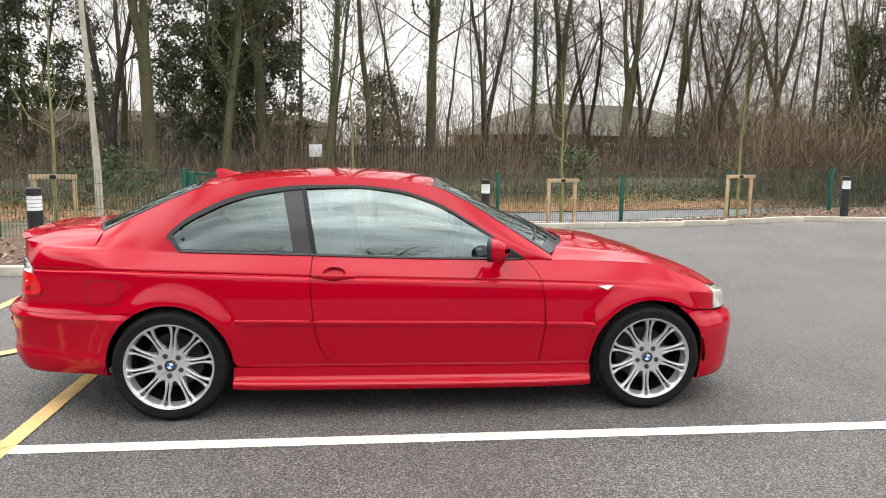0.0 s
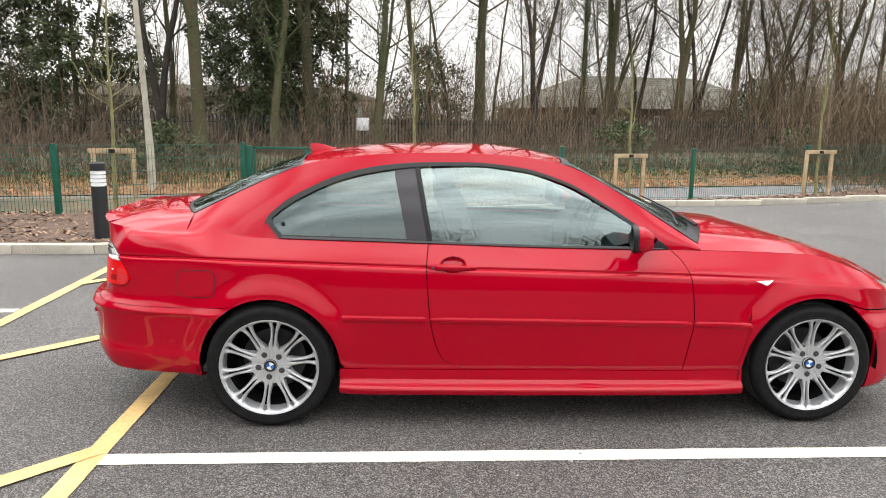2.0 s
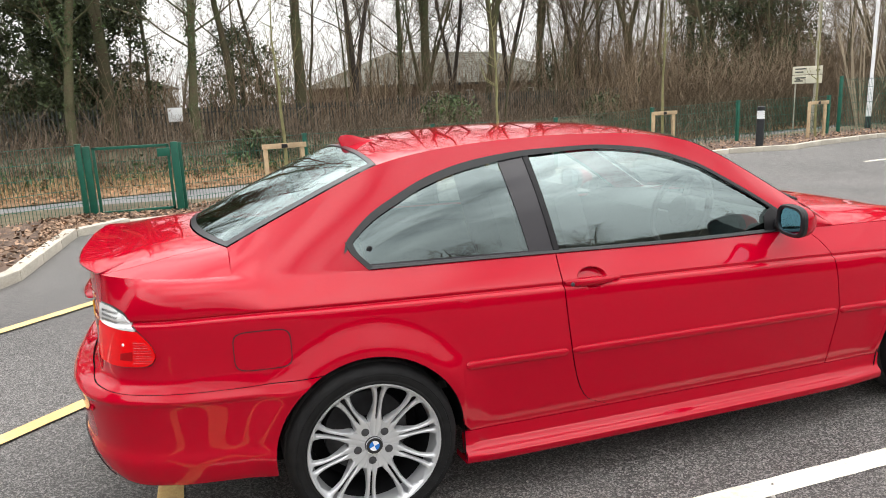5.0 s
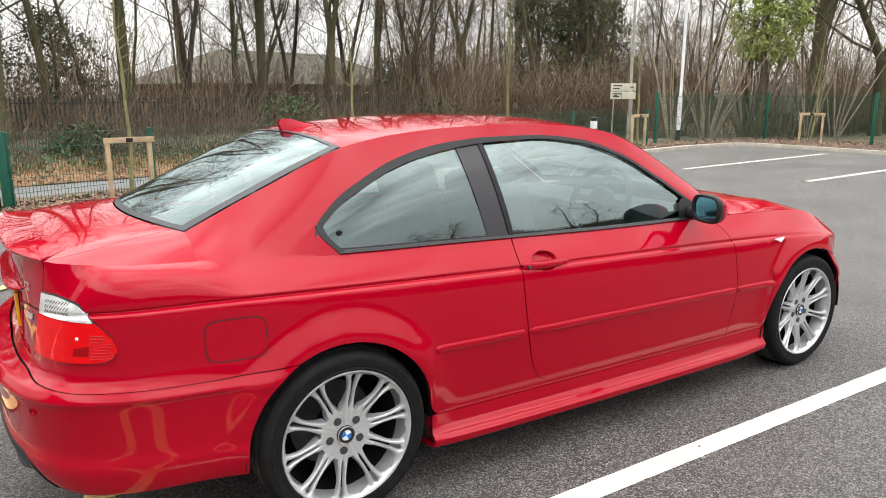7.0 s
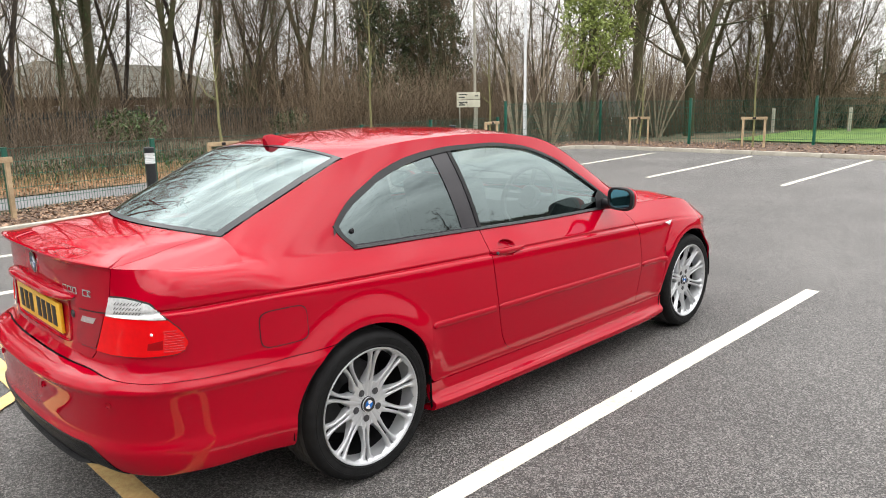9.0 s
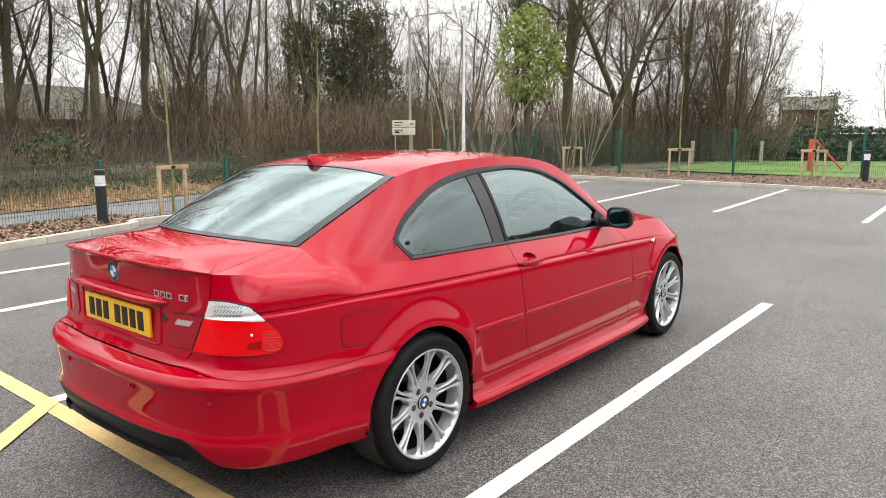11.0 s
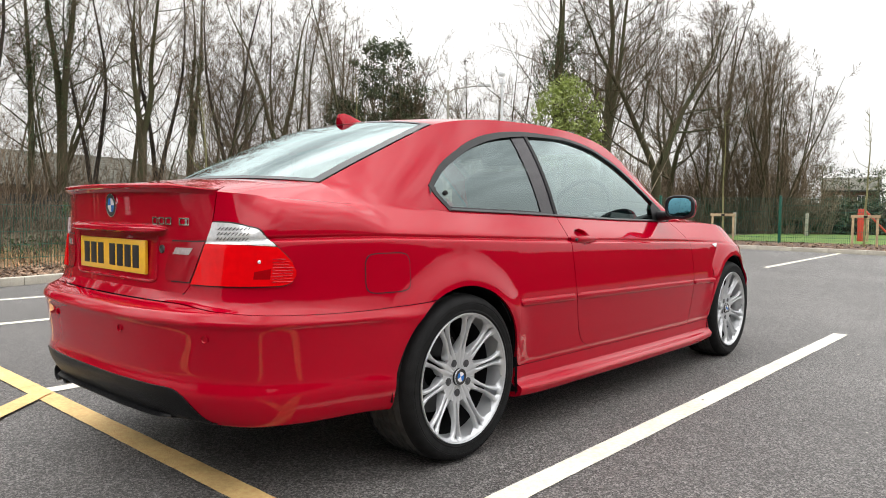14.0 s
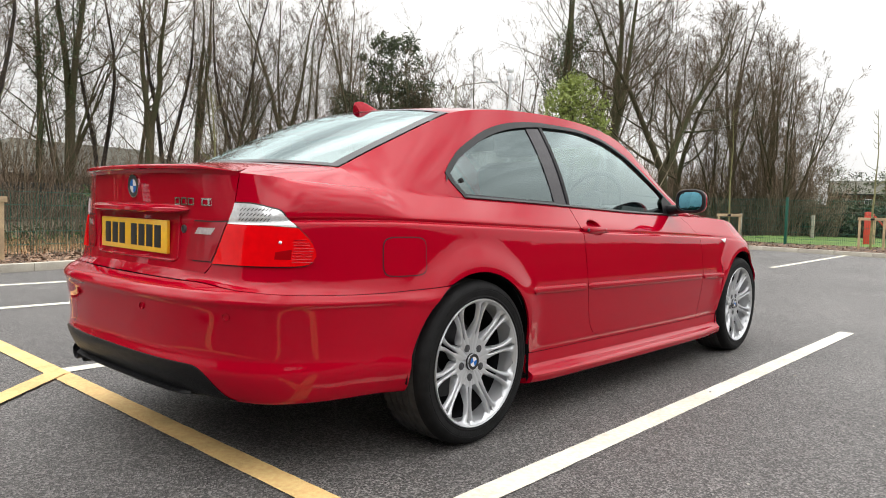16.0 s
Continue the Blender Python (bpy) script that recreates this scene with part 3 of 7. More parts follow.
# Feature lines from the underside up to the belt: height and inset from the plan outline at stations round the car.
LINES = [
    # under edge
    ("RC .25 RK .25 RS .245 A .20 B .15 E .148 F .15 FK .15 FC .15", "RC .16 RK .15 RS .12 A .12 E .12 F .12 FK .14 FC .14"),
    # low edge
    ("RC .29 RQ .28 RK .268 RS .262 A .21 B .175 D .172 M .166 E .163 F .163 FS .163 FC .165", "RC .062 RQ .06 RK .045 RS .036 A .012 B -.010 E -.010 F .03 FK .04 FC .04"),
    # lip
    ("RC .375 RQ .37 RK .36 RS .355 A .235 B .208 M .199 E .196 F .203 FS .22 FC .22", "RC .016 RQ .016 RK .015 RS .008 A 0 B -.020 E -.020 F .012 FK .02 FC .02"),
    # sill top
    ("RC .425 RQ .42 RK .412 RS .405 A .32 B .292 D .29 M .285 E .28 F .29 FS .33 FC .33", "RC .024 RK .022 RS .012 A .024 B .028 E .026 F .02 FK .01 FC .01"),
    # door foot
    ("RC .566 RQ .566 RK .563 RS .555 A .47 B .325 D .322 M .315 E .31 F .33 FS .40 FC .40", "RC .006 RK .006 RS .005 A .016 B .024 E .022 F .016 FK .004 FC .004"),
    # moulding height
    ("RC .585 RQ .585 RK .583 RS .574 A .56 B .556 D .552 M .54 E .53 F .515 FS .48 FK .475 FC .475", "RC -.001 RK -.001 RS -.001 A .004 M .004 E .004 F .004 FK 0 FC 0"),
    # bumper top
    ("RC .608 RQ .610 RK .609 RS .600 A .62 B .63 M .63 E .62 F .60 FS .525 FK .515 FC .515", "RC .013 RQ .013 RK .013 RS .014 A .008 M .010 E .010 F .010 FK .012 FC .02"),
    # body above the bumper
    ("RC .648 RQ .648 RK .642 RL .64 RS .65 A .69 B .70 M .70 E .69 F .67 FS .58 FK .56 FC .56", "RC .10 RQ .085 RJ .062 RK .044 RL .036 RS .028 A .014 M .016 E .016 F .016 FK .045 FC .06"),
    # under the shoulder
    ("RC .81 RQ .81 RK .825 RL .828 RS .830 A .818 B .802 D .793 M .777 E .757 F .728 FS .690 FK .65 FC .63", "RC .112 RQ .10 RJ .088 RK .066 RL .050 RS .040 A .030 M .030 E .030 F .024 FS .03 FK .06 FC .07"),
    # shoulder groove
    ("RC .822 RQ .822 RK .835 RL .839 RS .841 A .829 B .813 D .804 M .788 E .768 F .740 FS .70 FK .66 FC .64", "RC .112 RQ .10 RJ .095 RK .080 RL .065 RS .056 A .047 M .046 E .045 F .030 FS .032 FK .062 FC .072"),
    # over the shoulder
    ("RC .834 RQ .834 RK .845 RL .849 RS .851 A .839 B .823 D .814 M .798 E .778 F .752 FS .71 FK .67 FC .65", "RC .112 RQ .10 RJ .092 RK .073 RL .060 RS .052 A .044 M .046 E .045 F .035 FS .04 FK .066 FC .075"),
    # belt
    ("RC .990 RQ .984 RK .970 RL .962 RS .952 A .930 B .917 D .909 M .890 E .880 F .862 FS .775 FK .70 FC .675", "RC .105 RQ .10 RJ .108 RK .135 RL .146 RS .150 A .122 B .120 D .120 M .124 E .130 F .115 FS .11 FK .115 FC .12"),
]


def keyed(text):
    w = text.split()
    xs, ys = [CS[STATIONS[k]] for k in w[::2]], [float(v) for v in w[1::2]]
    xs, ys = [-xs[1]] + xs + [2 * SMAX - xs[-2]], [ys[1]] + ys + [ys[-2]]
    return pchip(xs, ys)


LZ, LO = [keyed(a) for a, b in LINES], [keyed(b) for a, b in LINES]
ARCHES = ((0.0, 0.315, 0.340), (2.715, 0.318, 0.346))
TOPV = len(LINES) - 1


def flare(x, z):
    """The swelling round the wheel openings."""
    out = 0.0
    for cx, cz, r in ARCHES:
        d = math.hypot(x - cx, (z - cz) * 0.98)
        if z > 0.2:
            out = max(out, 0.025 * (1 - smooth(d, r + 0.006, r + 0.115)) * smooth(z, 0.16, 0.56))
    return out


_cols, _heights, _vs = {}, {}, [q / 16 for q in range(TOPV * 16 + 1)]


def column(s):
    k = round(s * 20000) / 20000
    if k not in _cols:
        s = k
        v = range(TOPV + 1)
        _cols[k] = (pchip(v, [f(s) for f in LZ]), pchip(v, [f(s) for f in LO]), plan(s))
    return _cols[k]


def skin(s, v, lift=0.0):
    """A point of the lower body: s round the plan (negative: the far side), v up through the feature lines."""
    side = -1 if s < 0 else 1
    fz, fo, (x, y, nx, ny) = column(abs(s))
    z, o = fz(v), fo(v)
    if v > 10.0:
        k = smooth(x, -0.85, -0.72) * (1 - smooth(x, -0.50, -0.28))
        f = (v - 10.0) * math.pi / 2
        z += (fz(10.0) + (fz(11.0) - fz(10.0)) * math.sin(f) - z) * k
        o += (fo(10.0) + (fo(11.0) - fo(10.0)) * (1 - math.cos(f)) - o) * k
    if 2.0 < v < 3.0:
        o += (fo(2.0) + (fo(3.0) - fo(2.0)) * smooth(v, 2.0, 2.42) - o) * smooth(x, 0.2, 0.4) * (1 - smooth(x, 2.3, 2.5))
    o -= flare(x, z) + lift
    if abs(x - 0.893) < 0.08 and abs(z - 0.817) < 0.05:
        o += 0.028 * (1 - smooth(math.hypot((x - 0.893) / 0.066, (z - 0.817) / 0.036), 0.72, 1.0))
    return Vector((x - nx * o, side * (y - ny * o), z))


def s_of_x(x):
    return float(np.interp(x, _mx, _ms))


def v_of_z(s, z):
    k = round(abs(s) * 20000)
    if k not in _heights:
        fz = column(abs(s))[0]
        _heights[k] = [fz(q) for q in _vs]
    return float(np.interp(z, _heights[k], _vs))


def s_of_y(v, y):
    """Where the tail's outline reaches that half width."""
    a, b = 0.0, CS[6]
    for _ in range(30):
        c = (a + b) / 2
        a, b = (c, b) if abs(skin(c, v).y) < y else (a, c)
    return a


def grid_panel(rows, roll=0.010, inset=0.002, sides="lrbt"):
    """Closes a grid of points into a panel whose given edges turn inwards (l, r: first, last column; b, t: first, last row)."""
    n, m = len(rows), len(rows[0])
    g = [[Vector(p) for p in r] for r in rows]
    nor = [[None] * m for _ in range(n)]
    for i in range(n):
        for k in range(m):
            du = g[i][min(k + 1, m - 1)] - g[i][max(k - 1, 0)]
            dv = g[min(i + 1, n - 1)][k] - g[max(i - 1, 0)][k]
            nor[i][k] = du.cross(dv).normalized()
    out = Geo()
    out.sheet(g)

    def rim(cells, inward):
        a = [g[i][k] for i, k in cells]
        b = [g[i][k] - nor[i][k] * roll * 0.35 - inward(i, k) * 0.0 for i, k in cells]
        c = [g[i][k] - nor[i][k] * roll + inward(i, k) * inset for i, k in cells]
        n0 = len(out.v)
        out.v.extend(tuple(p) for p in a + c)
        w = len(a)
        for j in range(w - 1):
            out.f.append((n0 + j, n0 + j + 1, n0 + w + j + 1, n0 + w + j))

    if "b" in sides:
        rim([(0, k) for k in range(m)], lambda i, k: (g[1][k] - g[0][k]).normalized())
    if "t" in sides:
        rim([(n - 1, k) for k in range(m)][::-1], lambda i, k: (g[n - 2][k] - g[n - 1][k]).normalized())
    if "l" in sides:
        rim([(i, 0) for i in range(n)][::-1], lambda i, k: (g[i][1] - g[i][0]).normalized())
    if "r" in sides:
        rim([(i, m - 1) for i in range(n)], lambda i, k: (g[i][m - 2] - g[i][m - 1]).normalized())
    return out


GAP = 0.0022


def lower_panel(sl, sr, vb, vt, ns, nv, lift=0.0, cols=None, vrows=None):
    """Points of a panel of the lower body between edge functions sl(v), sr(v), vb(s), vt(s)."""
    aa = cols or [i / ns for i in range(ns + 1)]
    bb = vrows or [j / nv for j in range(nv + 1)]
    rows = []
    for b in bb:
        row = []
        for a in aa:
            s = sl(6) + (sr(6) - sl(6)) * a
            for _ in range(4):
                v = vb(s) + (vt(s) - vb(s)) * b
                s = sl(v) + (sr(v) - sl(v)) * a
            v = vb(s) + (vt(s) - vb(s)) * b
            row.append(skin(s, v, lift))
        rows.append(row)
    return rows


def arch_edge(arch, front):
    """s of the wheel opening's edge at row v."""
    cx, cz, r = arch

    def f(v, r=r):
        s = s_of_x(cx + (r if front else -r))
        for _ in range(3):
            z = min(max(column(s)[0](v), cz - r * 0.999), cz + r * 0.999)
            dx = math.sqrt(max(r * r - (z - cz) ** 2, 0)) if z > cz - 0.05 else r
            s = s_of_x(cx + (dx if front else -dx))
        return s

    return f


def over_arch(base):
    """Lower edge of a panel: base(s), lifted over the wheel openings."""
    def f(s):
        v = base(s)
        x = plan_x(abs(s))
        for cx, cz, r in ARCHES:
            if abs(x - cx) < r:
                v = max(v, v_of_z(s, cz + math.sqrt(r * r - (x - cx) ** 2)))
        return v

    return f


def const(c):
    return lambda _: c


DOOR_REAR = pchip([0.28, 0.305, 0.335, 0.42, 0.59, 0.81, 0.93], [0.985, 0.93, 0.862, 0.812, 0.778, 0.764, 0.776])
DOOR_FRONT = pchip([0.28, 0.42, 0.53, 0.76, 0.83, 0.89, 0.95], [2.060, 2.080, 2.094, 2.075, 2.045, 1.985, 1.93])
LID_EDGE = pchip([0.64, 0.652, 0.67, 0.69, 0.818, 0.881, 0.99], [0.435, 0.452, 0.470, 0.482, 0.533, 0.553, 0.560])


def s_door_rear(v):
    return s_of_x(DOOR_REAR(column(s_of_x(0.8))[0](v)))


def s_door_front(v):
    return s_of_x(DOOR_FRONT(column(s_of_x(2.06))[0](v)))


_lid = {}


def s_lid(v):
    k = round(v, 2)
    if k not in _lid:
        _lid[k] = s_of_y(k, LID_EDGE(column(CS[3])[0](k)))
    return _lid[k]


def shifted(f, d):
    return lambda v: f(v) + d


car = thing("coupe_car", "glossy red two-door coupe with silver alloy wheels, parked", "car")


def arch_cols(x0, x1, n):
    """Column places from x0 to x1 (on the plan) that crowd at the wheel opening's ends."""
    xs = set()
    for cx, cz, r in ARCHES:
        for k in range(41):
            x = cx - r * math.cos(math.pi * k / 40)
            if x0 < x < x1:
                xs.add(round(x, 5))
    k = 0
    for j in range(n + 1):
        x = x0 + (x1 - x0) * j / n
        if all(abs(x - cx) >= r for cx, cz, r in ARCHES):
            xs.add(round(x, 5))
    xs |= {round(x0, 5), round(x1, 5)}
    return sorted(xs)


FINE = sorted(set([0, 0.004] + [j / 44 for j in range(45)] + [0.996, 1]))

# Rear bumper, one piece round the tail.
ra_back = arch_edge(ARCHES[0], False)
def bumper_top(s):
    """The bumper's upper edge: a shelf up to the lid behind, a seam beside."""
    return 6.0 + 0.66 * (1 - smooth(abs(s), s_lid(7.0) - 0.02, s_lid(7.0) + 0.42))


bump_r = lower_panel(lambda v: -ra_back(v), ra_back, const(0.0), bumper_top, 110, 50)
part("rear_bumper", grid_panel(bump_r, sides="lrt").welded(), RED, car)
# Side skirts.
fa_back, ra_front, fa_front = arch_edge(ARCHES[1], False), arch_edge(ARCHES[0], True), arch_edge(ARCHES[1], True)


def both_sides(name, make, mat, label=""):
    for flip in (False, True):
        g = make()
        if flip:
            g.v = [(x, -y, z) for x, y, z in g.v]
            g.f = [f[::-1] for f in g.f]
        bm = g.welded()
        if sum(f.normal.y * f.calc_area() for f in bm.faces) * (1 if flip else -1) < 0:
            bmesh.ops.reverse_faces(bm, faces=bm.faces[:])
        part(name, bm, mat, car, label)


DOOR_COLS = sorted([k / 50 for k in range(51)] + [0.03 + 0.0022 * k + 0.0007 for k in range(66)])
DOOR_ROWS = [j / 80 for j in range(53)] + [0.6625 + 0.0042 * j for j in range(69)] + [0.9550, 0.97, 0.985, 1.0]
both_sides("side_skirt", lambda: grid_panel(lower_panel(ra_front, fa_back, const(0.0), const(3.0), 60, 26), roll=0.02, sides="lrt"), RED)
both_sides("door", lambda: grid_panel(lower_panel(shifted(s_door_rear, GAP), shifted(s_door_front, -GAP), const(3.06), const(TOPV), 0, 0, cols=DOOR_COLS, vrows=DOOR_ROWS)), RED)
# Wing: from the door to the headlamp, over the front wheel.
wing_x = arch_cols(2.075, 3.175, 32)
_w0, _w1 = s_of_x(2.075), s_of_x(3.175)
wing_cols = [(s_of_x(x) - _w0) / (_w1 - _w0) for x in wing_x]


def wing_foot(s):
    x = plan_x(s)
    return over_arch(lambda q: 3.06 if plan_x(q) < 2.8 else 7.16)(s)


both_sides("front_wing", lambda: grid_panel(lower_panel(shifted(s_door_front, GAP), const(_w1), wing_foot, const(TOPV), 0, 44, cols=wing_cols)), RED)


def front_rows(v0, v1, s0, n, m, lift=0.0):
    """Points round the nose from the near side to the far side."""
    rows = []
    for j in range(m + 1):
        v = v0 + (v1 - v0) * j / m
        a = s0(v)
        half = [skin(a + (SMAX - a) * k / n, v, lift) for k in range(n + 1)]
        rows.append(half + [Vector((p.x, -p.y, p.z)) for p in half[-2::-1]])
    return rows


part("front_bumper", grid_panel(front_rows(0.0, 7.1, fa_front, 44, 44), sides="lrt").welded(), RED, car)
both_sides("headlamp", lambda: grid_panel([[skin(_w1 + 0.004 + 0.30 * k / 16, 7.22 + (10.95 - 7.22) * j / 12, 0.003) for k in range(17)] for j in range(13)]), HEADLAMP, "clear headlamp lens")
part("nose_panel", grid_panel(front_rows(7.2, TOPV, const(_w1 + 0.308), 24, 20, -0.004), sides="lrbt").welded(), RED, car)

# Glasshouse: near rail (edges of the screens and of the roof) and the middle line, from the rear screen's foot to the windscreen's.
RAIL_X = [-0.42, -0.28, -0.14, 0.0, 0.138, 0.30, 0.5, 0.7, 0.9, 1.2, 1.45, 1.60, 1.74, 1.91, 2.15]
RAIL_Y = [0.535, 0.545, 0.552, 0.556, 0.556, 0.560, 0.565, 0.568, 0.570, 0.573, 0.578, 0.598, 0.620, 0.648, 0.690]
RAIL_Z = [1.022, 1.092, 1.158, 1.222, 1.278, 1.312, 1.334, 1.344, 1.347, 1.335, 1.298, 1.238, 1.160, 1.055, 0.905]
MID_X = [-0.545, -0.38, -0.21, -0.04, 0.130, 0.30, 0.5, 0.7, 0.9, 1.22, 1.505, 1.68, 1.85, 2.06, 2.345]
MID_Z = [1.040, 1.118, 1.193, 1.262, 1.318, 1.343, 1.362, 1.371, 1.374, 1.364, 1.318, 1.245, 1.160, 1.060, 0.925]
_u = list(range(15))
rail_x, rail_y, rail_z, mid_x, mid_z = (catmull(_u, q) for q in (RAIL_X, RAIL_Y, RAIL_Z, MID_X, MID_Z))


_ru = np.linspace(0, 14, 2801)
_rx = np.array([rail_x(q) for q in _ru])


def rail_u(x):
    return float(np.interp(x, _rx, _ru))


def top(u, w, lift=0.0):
    """A point of the roof and screens: u along the rail, w across (-1 near rail, 0 middle, 1 far rail)."""
    k = 1 - abs(w) ** 2.2
    x = rail_x(u) + (mid_x(u) - rail_x(u)) * k
    z = rail_z(u) + (mid_z(u) - rail_z(u)) * (1 - abs(w) ** 2.6)
    return Vector((x, rail_y(u) * w, z + lift))


_belt = {}


def belt(x):
    k = round(x, 4)
    if k not in _belt:
        _belt[k] = skin(s_of_x_top(k), TOPV)
    return _belt[k].copy()


_tops = []


def s_of_x_top(x):
    """s at which the belt line has that x."""
    if not _tops:
        for i in range(401):
            s = CS[4] + (CS[15] - CS[4]) * i / 400
            _tops.append((skin(s, TOPV).x, s))
    xs, ss = zip(*_tops)
    return float(np.interp(x, xs, ss))


def side(x, t, lift=0.0):
    """A point of the glasshouse's near side: t from the belt (0) to the rail (1)."""
    b, u = belt(x), rail_u(x)
    r = Vector((rail_x(u), -rail_y(u), rail_z(u)))
    p = b.lerp(r, t)
    bulge = 0.022 * math.sin(math.pi * min(max(t, 0), 1)) * smooth(x, -0.5, 0.2)
    return p + Vector((0, -bulge - lift, 0))


def t_of_z(x, z):
    b, u = belt(x), rail_u(x)
    return min(max((z - b.z) / max(rail_z(u) - b.z, 1e-4), 0.0), 1.0)


# Upper edge of the side windows' opening.
OPEN_TOP = pchip([-0.034, -0.028, -0.008, 0.03, 0.077, 0.18, 0.295, 0.45, 0.606, 0.75, 0.98, 1.24, 1.47, 1.662, 1.796, 1.90, 2.0],
                 [0.985, 1.012, 1.040, 1.075, 1.112, 1.168, 1.220, 1.264, 1.287, 1.297, 1.299, 1.275, 1.207, 1.103, 1.020, 0.950, 0.880])
DLO0, DLO1 = -0.034, 1.985
# Slanting rear lower corner of the opening: x at a height.
CORNER = pchip([0.92, 0.945, 0.97, 0.995, 1.022], [0.052, 0.030, 0.006, -0.014, -0.0235])

# Roof skin between the screens.
U_REAR, U_FRONT = 4.0, 10.0
roof = [[top(U_REAR + (U_FRONT - U_REAR) * i / 40, -1 + 2 * k / 40) for i in range(41)] for k in range(41)]
part("roof", grid_panel(roof, roll=0.006, sides="lr").welded(), RED, car)

# Quarter panel with rear pillar and cant rail, one piece a side.
quarter_x = arch_cols(-0.42, 0.776, 44)


def quarter():
    g = Geo()
    s0, s1 = s_lid(8.0), s_of_x(0.776)
    xs_top = quarter_x
    ss = [s_of_x_top(x) for x in xs_top]
    # rear corner round to the pillar, then along the side to the door
    corner = [s_lid(11.0) + (ss[0] - s_lid(11.0)) * k / 16 for k in range(16)]
    foot = over_arch(lambda s: bumper_top(s) + 0.06 if plan_x(s) < 0.0 else 3.06)
    rows = []
    allss = corner + ss
    end = allss[-1]
    for j in range(61):
        row = []
        for n, s in enumerate(allss):
            q = s
            for _ in range(3):
                v = foot(q) + (TOPV - foot(q)) * j / 60
                if n < 17:
                    f = n / 16.0
                    q = s_lid(max(v, 7.0)) + GAP + (allss[16] - s_lid(max(v, 7.0)) - GAP) * f
                elif plan_x(s) > 0.42:
                    f = (s - s_of_x(0.42)) / (end - s_of_x(0.42))
                    q = s_of_x(0.42) + (s_door_rear(v) - GAP - s_of_x(0.42)) * f
            v = foot(q) + (TOPV - foot(q)) * j / 60
            row.append(skin(q, v))
        rows.append(row)
    low = grid_panel(rows, sides="lrb")
    g.add(low.v, low.f)
    # pillar behind the windows
    xs = [x for x in xs_top if x < DLO0] + [DLO0]
    pil = [[side(x, t / 24) for x in xs] for t in range(25)]
    g.sheet(pil)
    # strip over the windows, forward to the windscreen's foot
    ox = [DLO0 + (DLO1 - DLO0) * (k / 90) ** 1.25 for k in range(91)]
    strip = []
    for t in range(9):
        strip.append([side(x, t_of_z(x, OPEN_TOP(x)) + (1 - t_of_z(x, OPEN_TOP(x))) * t / 8) for x in ox])
    g.sheet(strip)
    n0 = len(g.v)
    edge = strip[0]
    g.sheet([[p + Vector((0, 0.03, -0.004)) for p in edge], edge])
    # rounded rear lower corner of the opening
    rows = []
    for k in range(13):
        z = belt(DLO0).z - 0.004 + (1.022 - belt(DLO0).z) * k / 12
        rows.append([side(x, t_of_z(x, z), 0.001) for x in (DLO0 - 0.002 + (CORNER(z) - DLO0 + 0.002) * j / 6 for j in range(7))])
    g.sheet(rows)
    tip = [side(DLO1 + (2.15 - DLO1) * k / 6, t / 4) for t in range(5) for k in range(7)]
    g.sheet([tip[i * 7:(i + 1) * 7] for i in range(5)])
    return g


both_sides("quarter_panel", quarter, RED)

# Boot lid: tail face, deck and lip in one piece; the strips of deck beside it belong to the quarter panels.
def deck(a, b):
    """a: 0 middle to 1 at the pillar's foot; b: 0 at the tail edge to 1 at the screen."""
    s = s_of_x_top(-0.42) * a
    r = skin(s, TOPV)
    w = top(0.0, -1.0 * a)
    p = r.lerp(w, b)
    p.z += 0.012 * math.sin(math.pi * b) * (1 - 0.3 * a)
    return p


A_LID = s_lid(11.0) / s_of_x_top(-0.42)


def lid_a(a, b):
    """Widens the lid from the tail's corner to the screen's corner."""
    return a * (A_LID + (0.90 - A_LID) * b)


lid_face = []
for j in range(31):
    v = 7.13 + (TOPV - 7.13) * j / 30
    half = [skin((s_lid(v) - GAP) * k / 30, v) for k in range(31)]
    lid_face.append([Vector((p.x, -p.y, p.z)) for p in half[:0:-1]] + half)
lid_deck = []
for j in range(21):
    half = [deck(lid_a(k / 30, j / 20), j / 20 * 0.985) for k in range(31)]
    lid_deck.append([Vector((p.x, -p.y, p.z)) for p in half[:0:-1]] + half)
g = grid_panel(lid_face, sides="lrb")
g2 = grid_panel(lid_deck, sides="lrt")
g.add(g2.v, g2.f)
lid = part("boot_lid", g.welded(), RED, car)
both_sides("rear_deck_side", lambda: grid_panel([[deck(lid_a(1.0, j / 20) + 0.004 + (1 - lid_a(1.0, j / 20) - 0.004) * k / 10, j / 20 * 0.985) for k in range(11)] for j in range(21)], sides="l"), RED)
# Body strip between the lid and the bumper's shelf.
strip = []
for j in range(7):
    row = []
    for k in range(-40, 41):
        q = (s_lid(7.0) + 0.012) * k / 40
        lo, hi = bumper_top(q) + 0.06, 7.19
        a, b, c = skin(q, lo, -0.001), skin(q, hi, -0.004), skin(q, lo + (hi - lo) * j / 6, -0.001)
        row.append(a.lerp(b, j / 6).lerp(c, smooth(abs(q), s_lid(7.0) - 0.16, s_lid(7.0) - 0.02)))
    strip.append(row)
part("tail_panel", grid_panel(strip, sides="bt").welded(), RED, car)
